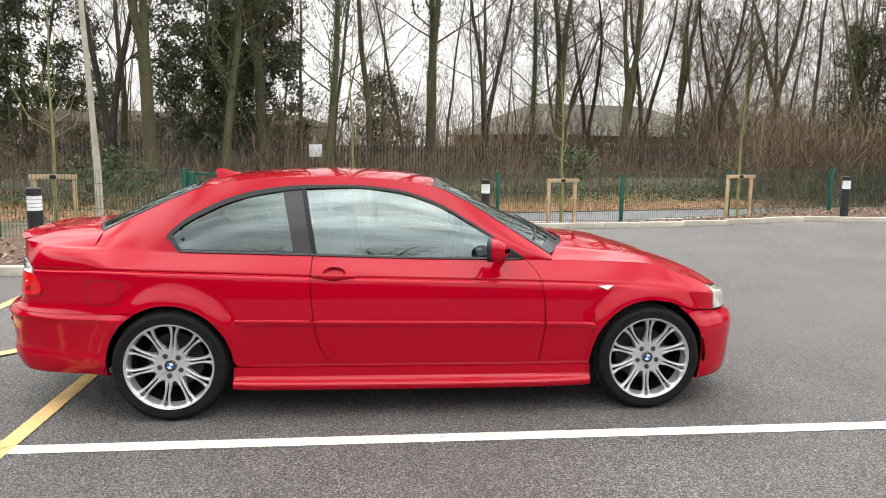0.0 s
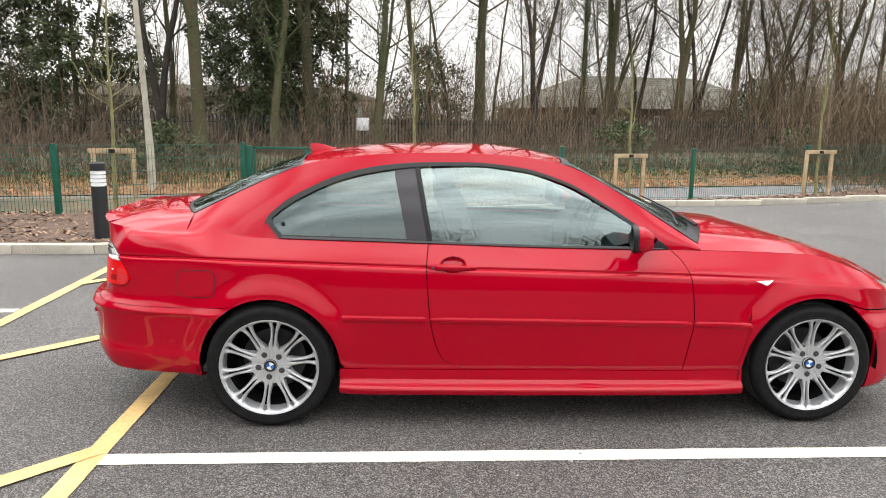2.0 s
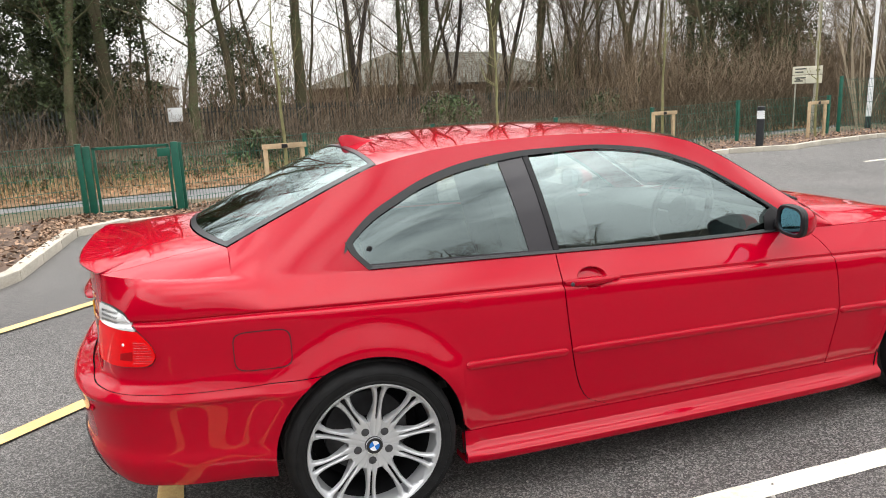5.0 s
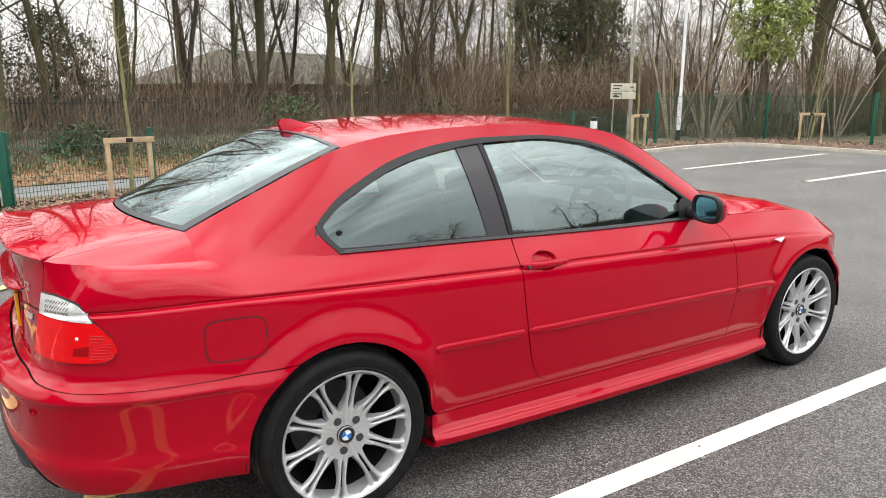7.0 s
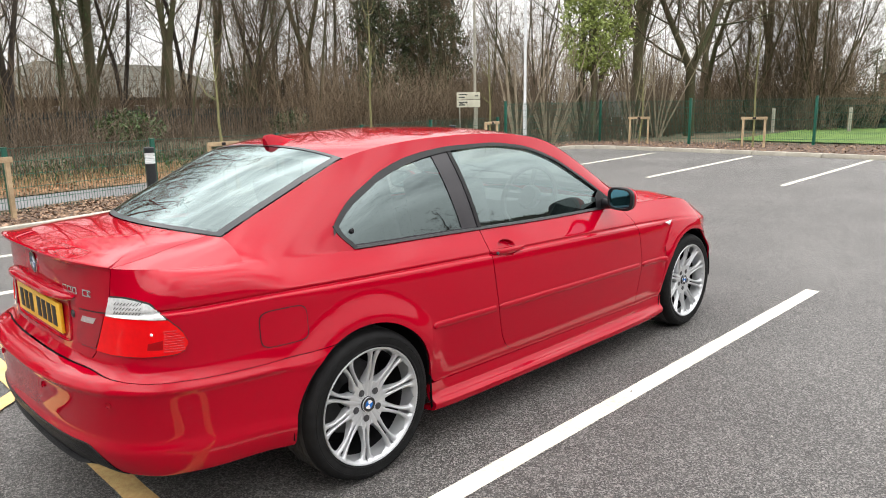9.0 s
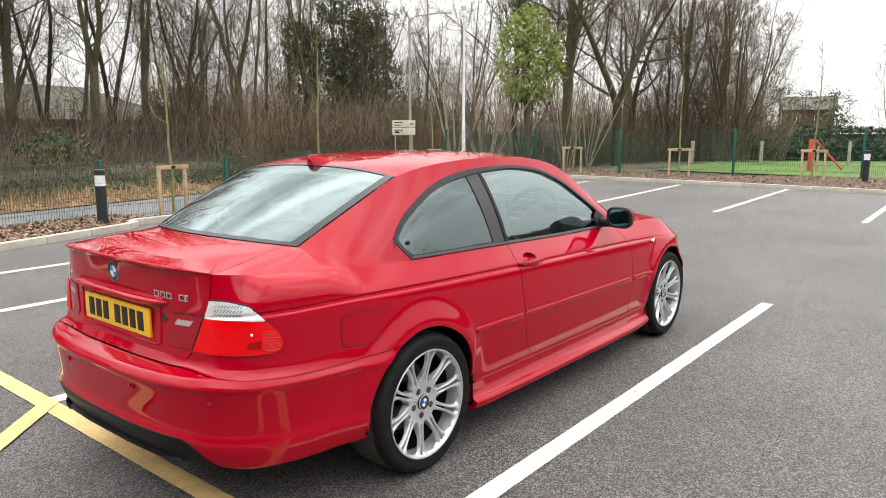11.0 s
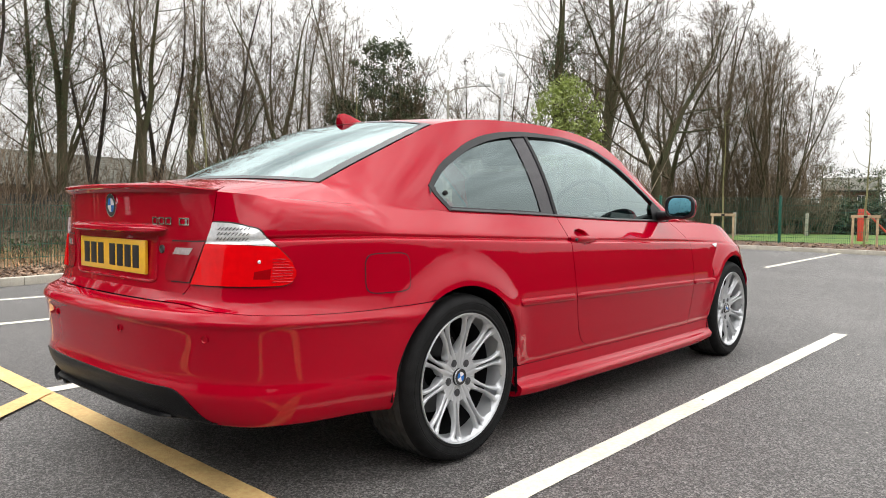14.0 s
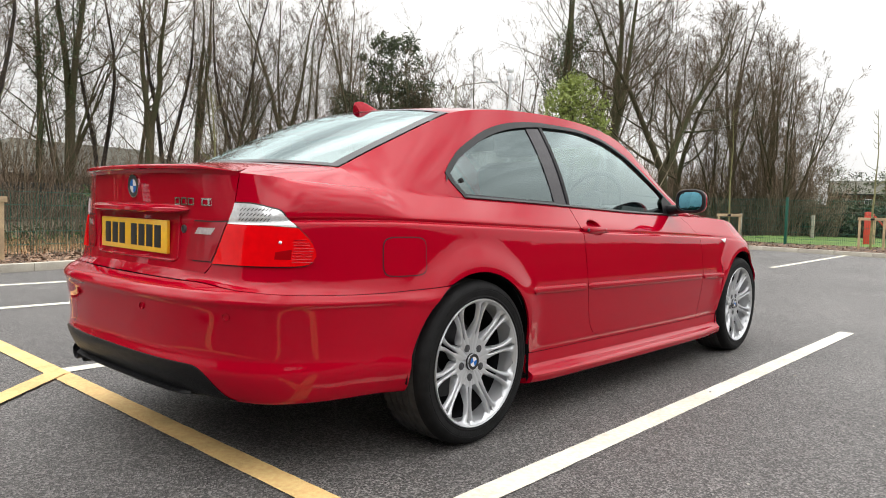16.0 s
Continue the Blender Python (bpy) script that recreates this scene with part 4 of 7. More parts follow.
# Lip along the lid's edge.
lip = []
for k in range(-40, 41):
    s = s_lid(11.0) * 0.985 * k / 40
    p = skin(s, TOPV)
    f = deck(abs(s) / s_of_x_top(-0.42), 0.22)
    f.y = math.copysign(f.y, p.y) if k else 0.0
    d = (p - f).normalized()
    e = 1 - 0.75 * smooth(abs(k), 26, 40)
    up = Vector((0, 0, 1))
    lip.append([f + up * 0.001, f.lerp(p, 0.55) + up * 0.008 * e, p + d * 0.006 * e + up * 0.019 * e, p + d * 0.024 * e + up * 0.023 * e, p + d * 0.029 * e + up * 0.019 * e, p + d * 0.027 * e + up * 0.010 * e, p + d * 0.010 * e + up * 0.003, p + d * 0.0015 - up * 0.010])
gl = Geo()
gl.sheet(lip)
part("boot_lip_spoiler", gl.welded(), RED, lid)

# Bonnet.
def bonnet(u, w):
    s = s_of_x_top(2.10) + (SMAX - s_of_x_top(2.10)) * u
    o = skin(s, TOPV)
    mx = 2.36 + (skin(SMAX, TOPV).x - 2.36) * u
    mz = pchip([0, 0.25, 0.5, 0.75, 1.0], [0.945, 0.915, 0.865, 0.79, skin(SMAX, TOPV).z])(u)
    k = 1 - abs(w) ** 2.0
    y = o.y * abs(w) * (1 if w <= 0 else -1) if w else 0.0
    ridge = 0.010 * math.exp(-((abs(w) - 0.72) / 0.1) ** 2) * (1 - u)
    return Vector((o.x + (mx - o.x) * k, y, o.z + (mz - o.z) * (1 - abs(w) ** 2.8) + ridge))


part("bonnet", grid_panel([[bonnet(0.985 * i / 30, -0.992 + 1.984 * k / 48) for i in range(31)] for k in range(49)], sides="lrbt").welded(), RED, car)

# Screens with their dark edges.
def screen(u0, u1, w, lift, n=24, m=28):
    return [[top(u0 + (u1 - u0) * i / n, w * (-1 + 2 * k / m), lift) for i in range(n + 1)] for k in range(m + 1)]


def frame_ring(u0, u1, w0, u2, u3, w1, lift):
    """A band between an outer and an inner outline on the roof's surface."""
    def loop(a, b, w):
        pts = [(a, -w + 2 * w * k / 24) for k in range(25)] + [(a + (b - a) * k / 20, w) for k in range(1, 21)] + [(b, w - 2 * w * k / 24) for k in range(1, 25)] + [(b + (a - b) * k / 20, -w) for k in range(1, 20)]
        return [top(u, q, lift) for u, q in pts]
    o, i = loop(u0, u1, w0), loop(u2, u3, w1)
    out = Geo()
    out.sheet([o + o[:1], i + i[:1]])
    return out


def skyward(bm):
    """Turns the faces of a screen to look up."""
    if sum(f.normal.z * f.calc_area() for f in bm.faces) < 0:
        bmesh.ops.reverse_faces(bm, faces=bm.faces[:])
    return bm


rear_screen = part("rear_window", skyward(grid_panel(screen(0.02, 3.93, 0.985, 0.001), roll=0.004).welded()), SCREEN_GLASS, car)
part("black_edge", frame_ring(0.0, 3.97, 0.992, 0.13, 3.86, 0.925, 0.0035).welded(), GLASS_BAND, rear_screen)
wind = part("windscreen", skyward(grid_panel(screen(10.07, 13.96, 0.985, 0.001), roll=0.004).welded()), SCREEN_GLASS, car)
part("black_edge", frame_ring(10.03, 13.98, 0.992, 10.25, 13.72, 0.93, 0.0035).welded(), GLASS_BAND, wind)

# Side windows: rubber surround, door glass, quarter glass with its black band.
B_TOP, B_FOOT = 0.715, 0.785


def pillar_x(z):
    return B_FOOT + (B_TOP - B_FOOT) * (z - 0.90) / 0.39


def window_rows(x0, x1, low, high, n, m, lift):
    """Glass between x0(z) and x1(z), from the belt to the opening's edge less a margin."""
    rows = []
    for j in range(m + 1):
        row = []
        for k in range(n + 1):
            x = x0(0.95) + (x1(0.95) - x0(0.95)) * k / n
            for _ in range(4):
                zb = belt(x).z + low
                zt = max(OPEN_TOP(x) - high, zb + 0.004)
                z = zb + (zt - zb) * j / m
                x = x0(z) + (x1(z) - x0(z)) * k / n
            row.append(side(x, t_of_z(x, z), lift))
        rows.append(row)
    return rows


def evened(rows):
    """The same outline, with the pane's curve made even."""
    pts = np.array([tuple(p) for r in rows for p in r])
    x, z = pts[:, 0] - pts[:, 0].mean(), pts[:, 2] - pts[:, 2].mean()
    basis = np.stack([x ** i * z ** j for i in range(5) for j in range(3) if i + j < 5], 1)
    y = basis @ np.linalg.lstsq(basis, pts[:, 1], rcond=None)[0]
    n = len(rows[0])
    return [[Vector((pts[i * n + k, 0], y[i * n + k], pts[i * n + k, 2])) for k in range(n)] for i in range(len(rows))]


both_sides("door_window", lambda: grid_panel(evened(window_rows(lambda z: pillar_x(z) + 0.012, const(1.925), 0.008, 0.014, 44, 20, -0.012)), roll=0.004), GLASS)
both_sides("quarter_window", lambda: grid_panel(evened(window_rows(const(-0.016), lambda z: pillar_x(z) - 0.012, 0.012, 0.016, 44, 20, -0.010)), roll=0.004), DIMMED_QUARTER_GLASS)


def band_strip(x0, x1, low0, low1, lift):
    """A band along the windows' foot."""
    return [[side(x0 + (x1 - x0) * k / 40, t_of_z(x0 + (x1 - x0) * k / 40, belt(x0 + (x1 - x0) * k / 40).z + q), lift) for k in range(41)] for q in (low0, low1)]


def quarter_band():
    g = Geo()
    g.sheet(window_rows(lambda z: pillar_x(z) - 0.112 - 0.02 * (z - 0.9), lambda z: pillar_x(z) - 0.012, 0.010, 0.014, 6, 14, -0.006))
    g.sheet(band_strip(0.0, 0.70, 0.010, 0.018, -0.006))
    return g


both_sides("quarter_window_band", quarter_band, QUARTER_BAND, "black printed edge of the quarter glass")


def surround():
    """Rubber strip round the whole opening."""
    pts = [(DLO0 + (DLO1 - DLO0) * (k / 110) ** 1.3) for k in range(111)]
    out, inn, deep = [], [], []
    for x in pts:
        w = 0.026 - 0.014 * smooth(x, 0.3, 1.1)
        z = OPEN_TOP(x)
        out.append(side(x, t_of_z(x, z + 0.003), 0.004))
        xi = x + 0.022 * (1 - smooth(x, 0.0, 0.25))
        zi = max(OPEN_TOP(xi) - w, belt(xi).z + 0.002)
        inn.append(side(xi, t_of_z(xi, zi), 0.003))
        deep.append(side(xi, t_of_z(xi, zi), -0.02))
    g = Geo()
    g.sheet([deep, inn, out])
    # rear lower corner and foot strip
    foot = [side(x, t_of_z(x, belt(x).z - 0.001), 0.003) for x in [0.050 + (1.956 - 0.050) * k / 80 for k in range(81)]]
    head = [side(x, t_of_z(x, belt(x).z + 0.012), 0.0) for x in [0.050 + (1.956 - 0.050) * k / 80 for k in range(81)]]
    g.sheet([[p + Vector((0, 0.006, -0.004)) for p in foot], [p + Vector((0, -0.003, 0.004)) for p in foot], head, [p + Vector((0, 0.02, 0.0)) for p in head]])
    rows = []
    for k in range(13):
        z = 0.930 + 0.098 * k / 12
        x = CORNER(z)
        rows.append([side(x - 0.002, t_of_z(x, z), 0.0), side(x, t_of_z(x, z), 0.005), side(x + 0.024, t_of_z(x + 0.024, z), 0.004), side(x + 0.025, t_of_z(x + 0.025, z), -0.02)])
    g.sheet(rows)
    return g


both_sides("window_surround", surround, SATIN_BLACK, "satin black rubber window surround")


def b_pillar():
    rows = []
    for lift, d in ((-0.012, -0.014), (-0.002, -0.012), (0.0, 0.0), (-0.002, 0.012), (-0.012, 0.014)):
        row = []
        for j in range(15):
            z = 0.905 + 0.39 * j / 14
            x = pillar_x(z) + d
            row.append(side(x, t_of_z(x, min(z, OPEN_TOP(x) - 0.006)), lift))
        rows.append(row)
    g = Geo()
    g.sheet(rows)
    return g


both_sides("centre_pillar_trim", b_pillar, BLACK_TRIM)


def front_triangle():
    """Black mirror triangle at the front of the door window."""
    rows = []
    for j in range(7):
        row = []
        for k in range(9):
            x = 1.78 + 0.2 * k / 8
            zb = belt(x).z + 0.004
            zt = max(OPEN_TOP(x) - 0.004, zb + 0.002)
            row.append(side(x, t_of_z(x, zb + (zt - zb) * j / 6 * (1 if k > 2 else 0.5 + 0.25 * k)), 0.002))
        rows.append(row)
    return grid_panel(rows, roll=0.006)


both_sides("mirror_triangle", front_triangle, BLACK_TRIM)


def catch():
    g = Geo()
    g.lathe([(0.0, -0.004), (0.007, -0.004), (0.010, -0.001), (0.010, 0.006)], 16)
    c = side(0.058, t_of_z(0.058, 0.998), -0.004)
    return g.moved(Matrix.Translation(c))


both_sides("window_catch", catch, BLACK_TRIM)

# Dark inner shell, floor and wheel wells behind the panels.
def core():
    g = Geo()
    foot = over_arch(const(1.0))
    ss = sorted([s_of_x(x) for x in arch_cols(-1.0195, 3.465, 60)] + [SMAX])
    rows = [[skin(s, foot(s) + (TOPV - 0.1 - foot(s)) * j / 24, -0.022) for s in ss] for j in range(25)]
    g.sheet(rows)
    g.mirror_y()
    # floor pan
    g.box(-0.35, -0.60, 0.20, 3.2, 0.60, 0.24, 0.01)
    g.box(0.50, -0.76, 0.185, 2.22, 0.76, 0.22, 0.01)
    g.box(-0.80, -0.58, 0.31, -0.34, 0.58, 0.55, 0.03)
    for cx, cz, r in ARCHES:
        for sgn in (-1, 1):
            well = [[(cx + (r + 0.012) * math.cos(a), sgn * y, cz + (r + 0.012) * math.sin(a)) for a in (math.pi * (-0.03 + 1.06 * k / 24) for k in range(25))] for y in (0.44, 0.62, 0.84)]
            g.sheet(well)
            g.sheet([[(cx, sgn * 0.46, cz)] * 25, [(cx + (r + 0.012) * math.cos(a), sgn * 0.46, cz + (r + 0.012) * math.sin(a)) for a in (math.pi * (-0.03 + 1.06 * k / 24) for k in range(25))]])
    return g


part("inner_shell", core().geo(), DARK, car)
dif = []
for k in range(-30, 31):
    q = k / 30
    s = 0.66 * q
    e = 1 - smooth(abs(q), 0.74, 1.0)
    b = 1 - smooth(abs(q), 0.60, 0.78)
    dif.append([skin(s, 0.02, -0.02), skin(s, 0.30, 0.010 * b - 0.004), skin(s, 0.55, 0.030 * b), skin(s, 0.75, 0.038 * b), skin(s, 0.9, 0.034 * b), skin(s, 1.0, 0.016 * b), skin(s, 1.06, 0.004), skin(s, 1.1 + 0.12 * e, 0.003), skin(s, 1.1 + 0.25 * e, 0.003), skin(s, 1.1 + 0.4 * e, 0.003), skin(s, 1.1 + 0.5 * e, 0.003), skin(s, 1.1 + 0.62 * e, 0.003), skin(s, 1.1 + 0.75 * e, 0.003), skin(s, 1.1 + 0.88 * e, 0.003), skin(s, 1.1 + 1.0 * e, 0.003), skin(s, 1.1 + 1.1 * e, 0.004), skin(s, 1.1 + 1.17 * e, -0.008)])
g = Geo()
g.sheet(dif)
part("rear_diffuser", g.welded(), PLASTIC, car, "matt black plastic diffuser insert")

# ---- wheels ----
def wheel_meshes(width):
    half = width / 2
    tyre = Geo()
    prof = [(0.232, -half + 0.012), (0.240, -half + 0.003), (0.246, -half - 0.001), (0.249, -half - 0.0045), (0.2525, -half - 0.0045), (0.2545, -half - 0.003), (0.262, -half - 0.005), (0.276, -half - 0.0055), (0.2775, -half - 0.0035), (0.2795, -half - 0.0052), (0.288, -half - 0.004), (0.3005, -half + 0.006), (0.3075, -half + 0.022)]
    prof += [(0.3105, -half + 0.04)]
    for k in range(5):
        a = -half + 0.05 + (width - 0.10) * k / 5
        b = -half + 0.05 + (width - 0.10) * (k + 1) / 5
        prof += [(0.312, a), (0.312, b - 0.010), (0.3055, b - 0.008), (0.3055, b - 0.002)]
    prof += [(0.312, half - 0.05), (0.3075, half - 0.022), (0.29, half), (0.24, half - 0.003), (0.232, half - 0.012)]
    cut = next(i for i, p in enumerate(prof) if p[0] == 0.3105)
    tyre.lathe(prof[:cut + 1], 72)
    tyre.lathe(prof[-5:], 72)
    tread = Geo()
    tread.lathe(prof[cut:-4], 168)
    for i, (x, y, z) in enumerate(tread.v):
        r = math.hypot(x, z)
        if i % 168 % 4 == 0 and r > 0.3104:
            tread.v[i] = (x * (r - 0.004) / r, y, z * (r - 0.004) / r)
    rim = Geo()
    rim.lathe([(0.240, -half + 0.006), (0.2425, -half + 0.000), (0.240, -half - 0.004), (0.2355, -half - 0.002), (0.2335, -half + 0.004)], 72)
    barrel, well = Geo(), Geo()
    barrel.lathe([(0.2345, -half + 0.004), (0.2325, -half + 0.02), (0.226, -half + 0.04), (0.222, -half + 0.075)], 72)
    # The barrel's inner part is split off to take a shade-dark colour.
    well.lathe([(0.222, -half + 0.075), (0.212, -half + 0.11), (0.206, 0.03), (0.21, half - 0.03), (0.235, half)], 72)
    spoke = Geo()
    y0 = -half + 0.030
    ribw = pchip([0.03, 0.075, 0.10, 0.13, 0.165, 0.195, 0.215, 0.2345], [0.012, 0.022, 0.0200, 0.0160, 0.0150, 0.0190, 0.0255, 0.0360])
    slot = pchip([0.096, 0.104, 0.12, 0.17, 0.20, 0.222, 0.230], [0.0, 0.0030, 0.0042, 0.0050, 0.0072, 0.0115, 0.0])
    face = pchip([0.03, 0.075, 0.12, 0.17, 0.21, 0.228, 0.2345], [y0 + 0.008, y0 + 0.006, y0 - 0.001, y0 - 0.010, y0 - 0.017, y0 - 0.022, -half + 0.001])
    for sgn in (1, -1):
        rows = []
        for k in range(41):
            r = 0.030 + (0.2345 - 0.030) * k / 40
            t = (r - 0.094) / (0.2265 - 0.094)
            # share of the opening between the spokes: a round inner end, widest at the rim
            f = 0.0 if t <= 0 or t >= 1 else min(math.sqrt(t / 0.22), 1) * math.sqrt(max(1 - max((t - 0.96) / 0.04, 0) ** 2, 0))
            y = face(r)
            pitch = r * math.pi / 10
            hw = min(ribw(r), pitch * 0.97)
            edge = pitch - f * max(pitch - hw - 0.003, 0)
            deep = (0.030 - 0.017 * smooth(r, 0.11, 0.17)) * smooth(f, 0.0, 0.30)
            g0 = slot(r) if 0.096 < r < 0.230 else 0.0
            pit = 0.013 * smooth(g0, 0.0, 0.002)
            row = [(g0 * 0.75, pit), (g0, 0.002 if pit else 0.0), (g0 + 0.25 * (hw - g0), -0.0012), (g0 + 0.62 * (hw - g0), -0.0012), (hw - 0.0012, 0.001), (hw, 0.004 if deep else 0.001), (hw + (edge - hw) * 0.5, deep * 0.55), (edge, deep)]
            rows.append([(sgn * r * math.sin(d / r), y + q, r * math.cos(d / r)) for d, q in row])
        spoke.sheet(rows, flip=sgn < 0)
    hub = Geo()
    hub.lathe([(0.0, y0 + 0.004), (0.030, y0 + 0.004), (0.034, y0 + 0.008), (0.036, y0 + 0.0075)], 60)
    bolt = Geo()
    bolt.lathe([(0.0, y0 + 0.0046), (0.0085, y0 + 0.0046), (0.0095, y0 + 0.0052), (0.0125, y0 + 0.0048), (0.0145, y0 + 0.0044), (0.0152, y0 + 0.03)], 24)
    cap = Geo()
    cap.lathe([(0.0, y0 - 0.003), (0.024, y0 - 0.001), (0.032, y0 + 0.001), (0.033, y0 + 0.006)], 40)
    disc = Geo()
    disc.lathe([(0.06, 0.03), (0.155, 0.03), (0.158, 0.035), (0.158, 0.055), (0.155, 0.06), (0.06, 0.06)], 48)
    shield = Geo()
    shield.lathe([(0.206, 0.075), (0.0, 0.075)], 40)
    return [mesh_from(n, q.v, q.f, 40) for n, q in (("tyre", tyre), ("rim", rim), ("spoke", spoke), ("hub", hub), ("bolt", bolt), ("cap", cap), ("brake_disc", disc), ("dust_shield", shield), ("rim_barrel", barrel), ("tread", tread), ("rim_well", well))]


def sector(r0, r1, a0, a1, y, n=10):
    pts = [(r1 * math.cos(a0 + (a1 - a0) * k / n), y, r1 * math.sin(a0 + (a1 - a0) * k / n)) for k in range(n + 1)]
    if r0 <= 0:
        return [(0, y, 0)] + pts, [tuple(range(n + 2))]
    inn = [(r0 * math.cos(a0 + (a1 - a0) * k / n), y, r0 * math.sin(a0 + (a1 - a0) * k / n)) for k in range(n + 1)]
    return pts + inn, [(k, k + 1, n + 2 + k, n + 1 + k) for k in range(n)]


def roundel(parent, r, y, m=None, turn=0.0):
    """A round enamel badge: dark ring, blue and white quarters, chrome edge."""
    ring = Geo()
    ring.lathe([(r * 0.60, y), (r * 0.95, y)], 40)
    edge = Geo()
    edge.lathe([(r * 0.94, y + 0.001), (r * 0.95, y - 0.0012), (r, y - 0.001), (r * 1.01, y + 0.004)], 40)
    blue, white = Geo(), Geo()
    for k in range(4):
        (blue if k % 2 else white).add(*sector(0, r * 0.60, turn + math.pi / 2 * k, turn + math.pi / 2 * (k + 1), y - 0.0004))
    for nm, q, mt in (("badge_ring", ring, INK), ("badge_edge", edge, CHROME), ("blue_quarters", blue, BLUE), ("white_quarters", white, WHITE_ENAMEL)):
        if m is not None:
            q.moved(m)
        part(nm, q.geo(), mt, parent)


WHEELS = ((0.0, -0.738, 0.255, 8), (2.725, -0.742, 0.225, 0))
for wx, wy, width, turn in WHEELS:
    made = wheel_meshes(width)
    for sgn in (1, -1):
        w = part("wheel", made[0], TYRE, car, "black low-profile tyre on a silver ten double-spoke alloy wheel")
        w.matrix_basis = pose(wx, sgn * wy, 0.312, 0, turn, 0 if sgn > 0 else 180)
        part("rim", made[1], ALLOY, w)
        part("hub", made[3], ALLOY, w)
        part("brake_disc", made[6], ALLOY_DARK, w)
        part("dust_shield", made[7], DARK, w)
        part("rim_barrel", made[8], ALLOY, w)
        # Same alloy barrel farther in; near-black colour stands in for its shade.
        part("rim_well", made[10], DARK, w, "inner part of the alloy barrel, coloured dark for shade")
        part("tread", made[9], TREAD, w)
        for k in range(10):
            sp = part("spoke", made[2], ALLOY, w)
            sp.matrix_basis = pose(0, 0, 0, 0, 36 * k, 0)
        for k in range(5):
            bo = part("wheel_bolt", made[4], BOLT, w)
            a = radians(72 * k + 54)
            bo.matrix_basis = pose(0.060 * math.cos(a), 0, 0.060 * math.sin(a))
        cp = part("centre_cap", made[5], INK, w)
        if sgn > 0:
            roundel(w, 0.031, -width / 2 + 0.030 - 0.0045, turn=0.5)

# ---- fittings on the car ----
def strip_on(x0, x1, low, high, proud, n=40, ends=0.012):
    """A rounded strip along the near side between two heights given as functions of x."""
    rows = []
    for j, (h, l) in enumerate(((0.0, 0.0), (0.06, 0.55), (0.25, 0.95), (0.5, 1.0), (0.75, 0.95), (0.94, 0.55), (1.0, 0.0))):
        row = []
        for k in range(n + 1):
            x = x0 + (x1 - x0) * k / n
            e = min(smooth(x, x0, x0 + ends), 1 - smooth(x, x1 - ends, x1))
            s = s_of_x(x)
            z = low(x) + (high(x) - low(x)) * (0.5 + (h - 0.5) * (0.4 + 0.6 * e))
            row.append(skin(s, v_of_z(s, z), 0.0005 + proud * l * (0.25 + 0.75 * e)))
        rows.append(row)
    g = Geo()
    g.sheet(rows)
    return g


MOULD = pchip([0.2, 0.77, 2.07, 2.4], [0.563, 0.553, 0.531, 0.523])
for x0, x1 in ((0.352, 0.764), (0.782, 2.082), (2.098, 2.385)):
    both_sides("side_moulding", lambda x0=x0, x1=x1: strip_on(x0, x1, lambda x: MOULD(x) - 0.017, lambda x: MOULD(x) + 0.015, 0.009), RED, "red body-coloured rubbing strip")


def handle():
    g = Geo()
    rows = []
    for k in range(25):
        t = k / 24
        x = 0.772 + 0.236 * t
        w = 0.0165 * (1 - 0.45 * smooth(t, 0.5, 1.0)) * (0.55 + 0.45 * smooth(t, 0.0, 0.06)) * (1 - 0.5 * smooth(t, 0.95, 1.0))
        c = 0.808 - 0.004 * t
        s = s_of_x(x)
        base = column(s)[1](v_of_z(s, c))
        px, py, nx, ny = column(s)[2]
        out = 0.016 + 0.012 * math.sin(math.pi * min(t * 1.15, 1))
        ring = []
        for a in range(10):
            q = 2 * math.pi * a / 10
            o = base - out * (0.55 + 0.45 * math.cos(q)) + (0.0 if 0.13 < t < 0.85 else 0.006)
            ring.append((px - nx * o, py - ny * o, c + w * math.sin(q)))
        rows.append(ring + ring[:1])
    g.sheet(rows)
    return g


both_sides("door_handle", handle, RED, "red body-coloured pull handle")


def lock_disc():
    g = Geo()
    g.lathe([(0.0, -0.002), (0.006, -0.002), (0.0075, 0.0), (0.0075, 0.006)], 20)
    s = s_of_x(0.793)
    return g.moved(Matrix.Translation(skin(s, v_of_z(s, 0.807), 0.028)))


both_sides("door_lock", lock_disc, ALLOY_DARK)


def rounded_patch(x0, x1, z0, z1, lift, power=6.0, n=20, roll=0.003, grow=0.0):
    """A rounded rectangle on the near side."""
    cx, cz, a, b = (x0 + x1) / 2, (z0 + z1) / 2, (x1 - x0) / 2 + grow, (z1 - z0) / 2 + grow
    rows = []
    for j in range(n + 1):
        row = []
        for k in range(n + 1):
            u, w = -1 + 2 * k / n, -1 + 2 * j / n
            r = max(abs(u), abs(w))
            if r > 0:
                ang = math.atan2(w, u)
                q = (abs(math.cos(ang)) ** power + abs(math.sin(ang)) ** power) ** (-1 / power)
                u, w = r * q * math.cos(ang), r * q * math.sin(ang)
            s = s_of_x(cx + a * u)
            row.append(skin(s, v_of_z(s, cz + b * w), lift))
        rows.append(row)
    return grid_panel(rows, roll=roll)


def fuel():
    return rounded_patch(-0.442, -0.258, 0.655, 0.783, 0.0022, power=5.0)


part("fuel_flap_gap", rounded_patch(-0.442, -0.258, 0.655, 0.783, 0.0010, power=5.0, grow=0.0034).welded(), INK, car, "dark shut line round the fuel flap")
part("fuel_flap", fuel().welded(), RED, car)


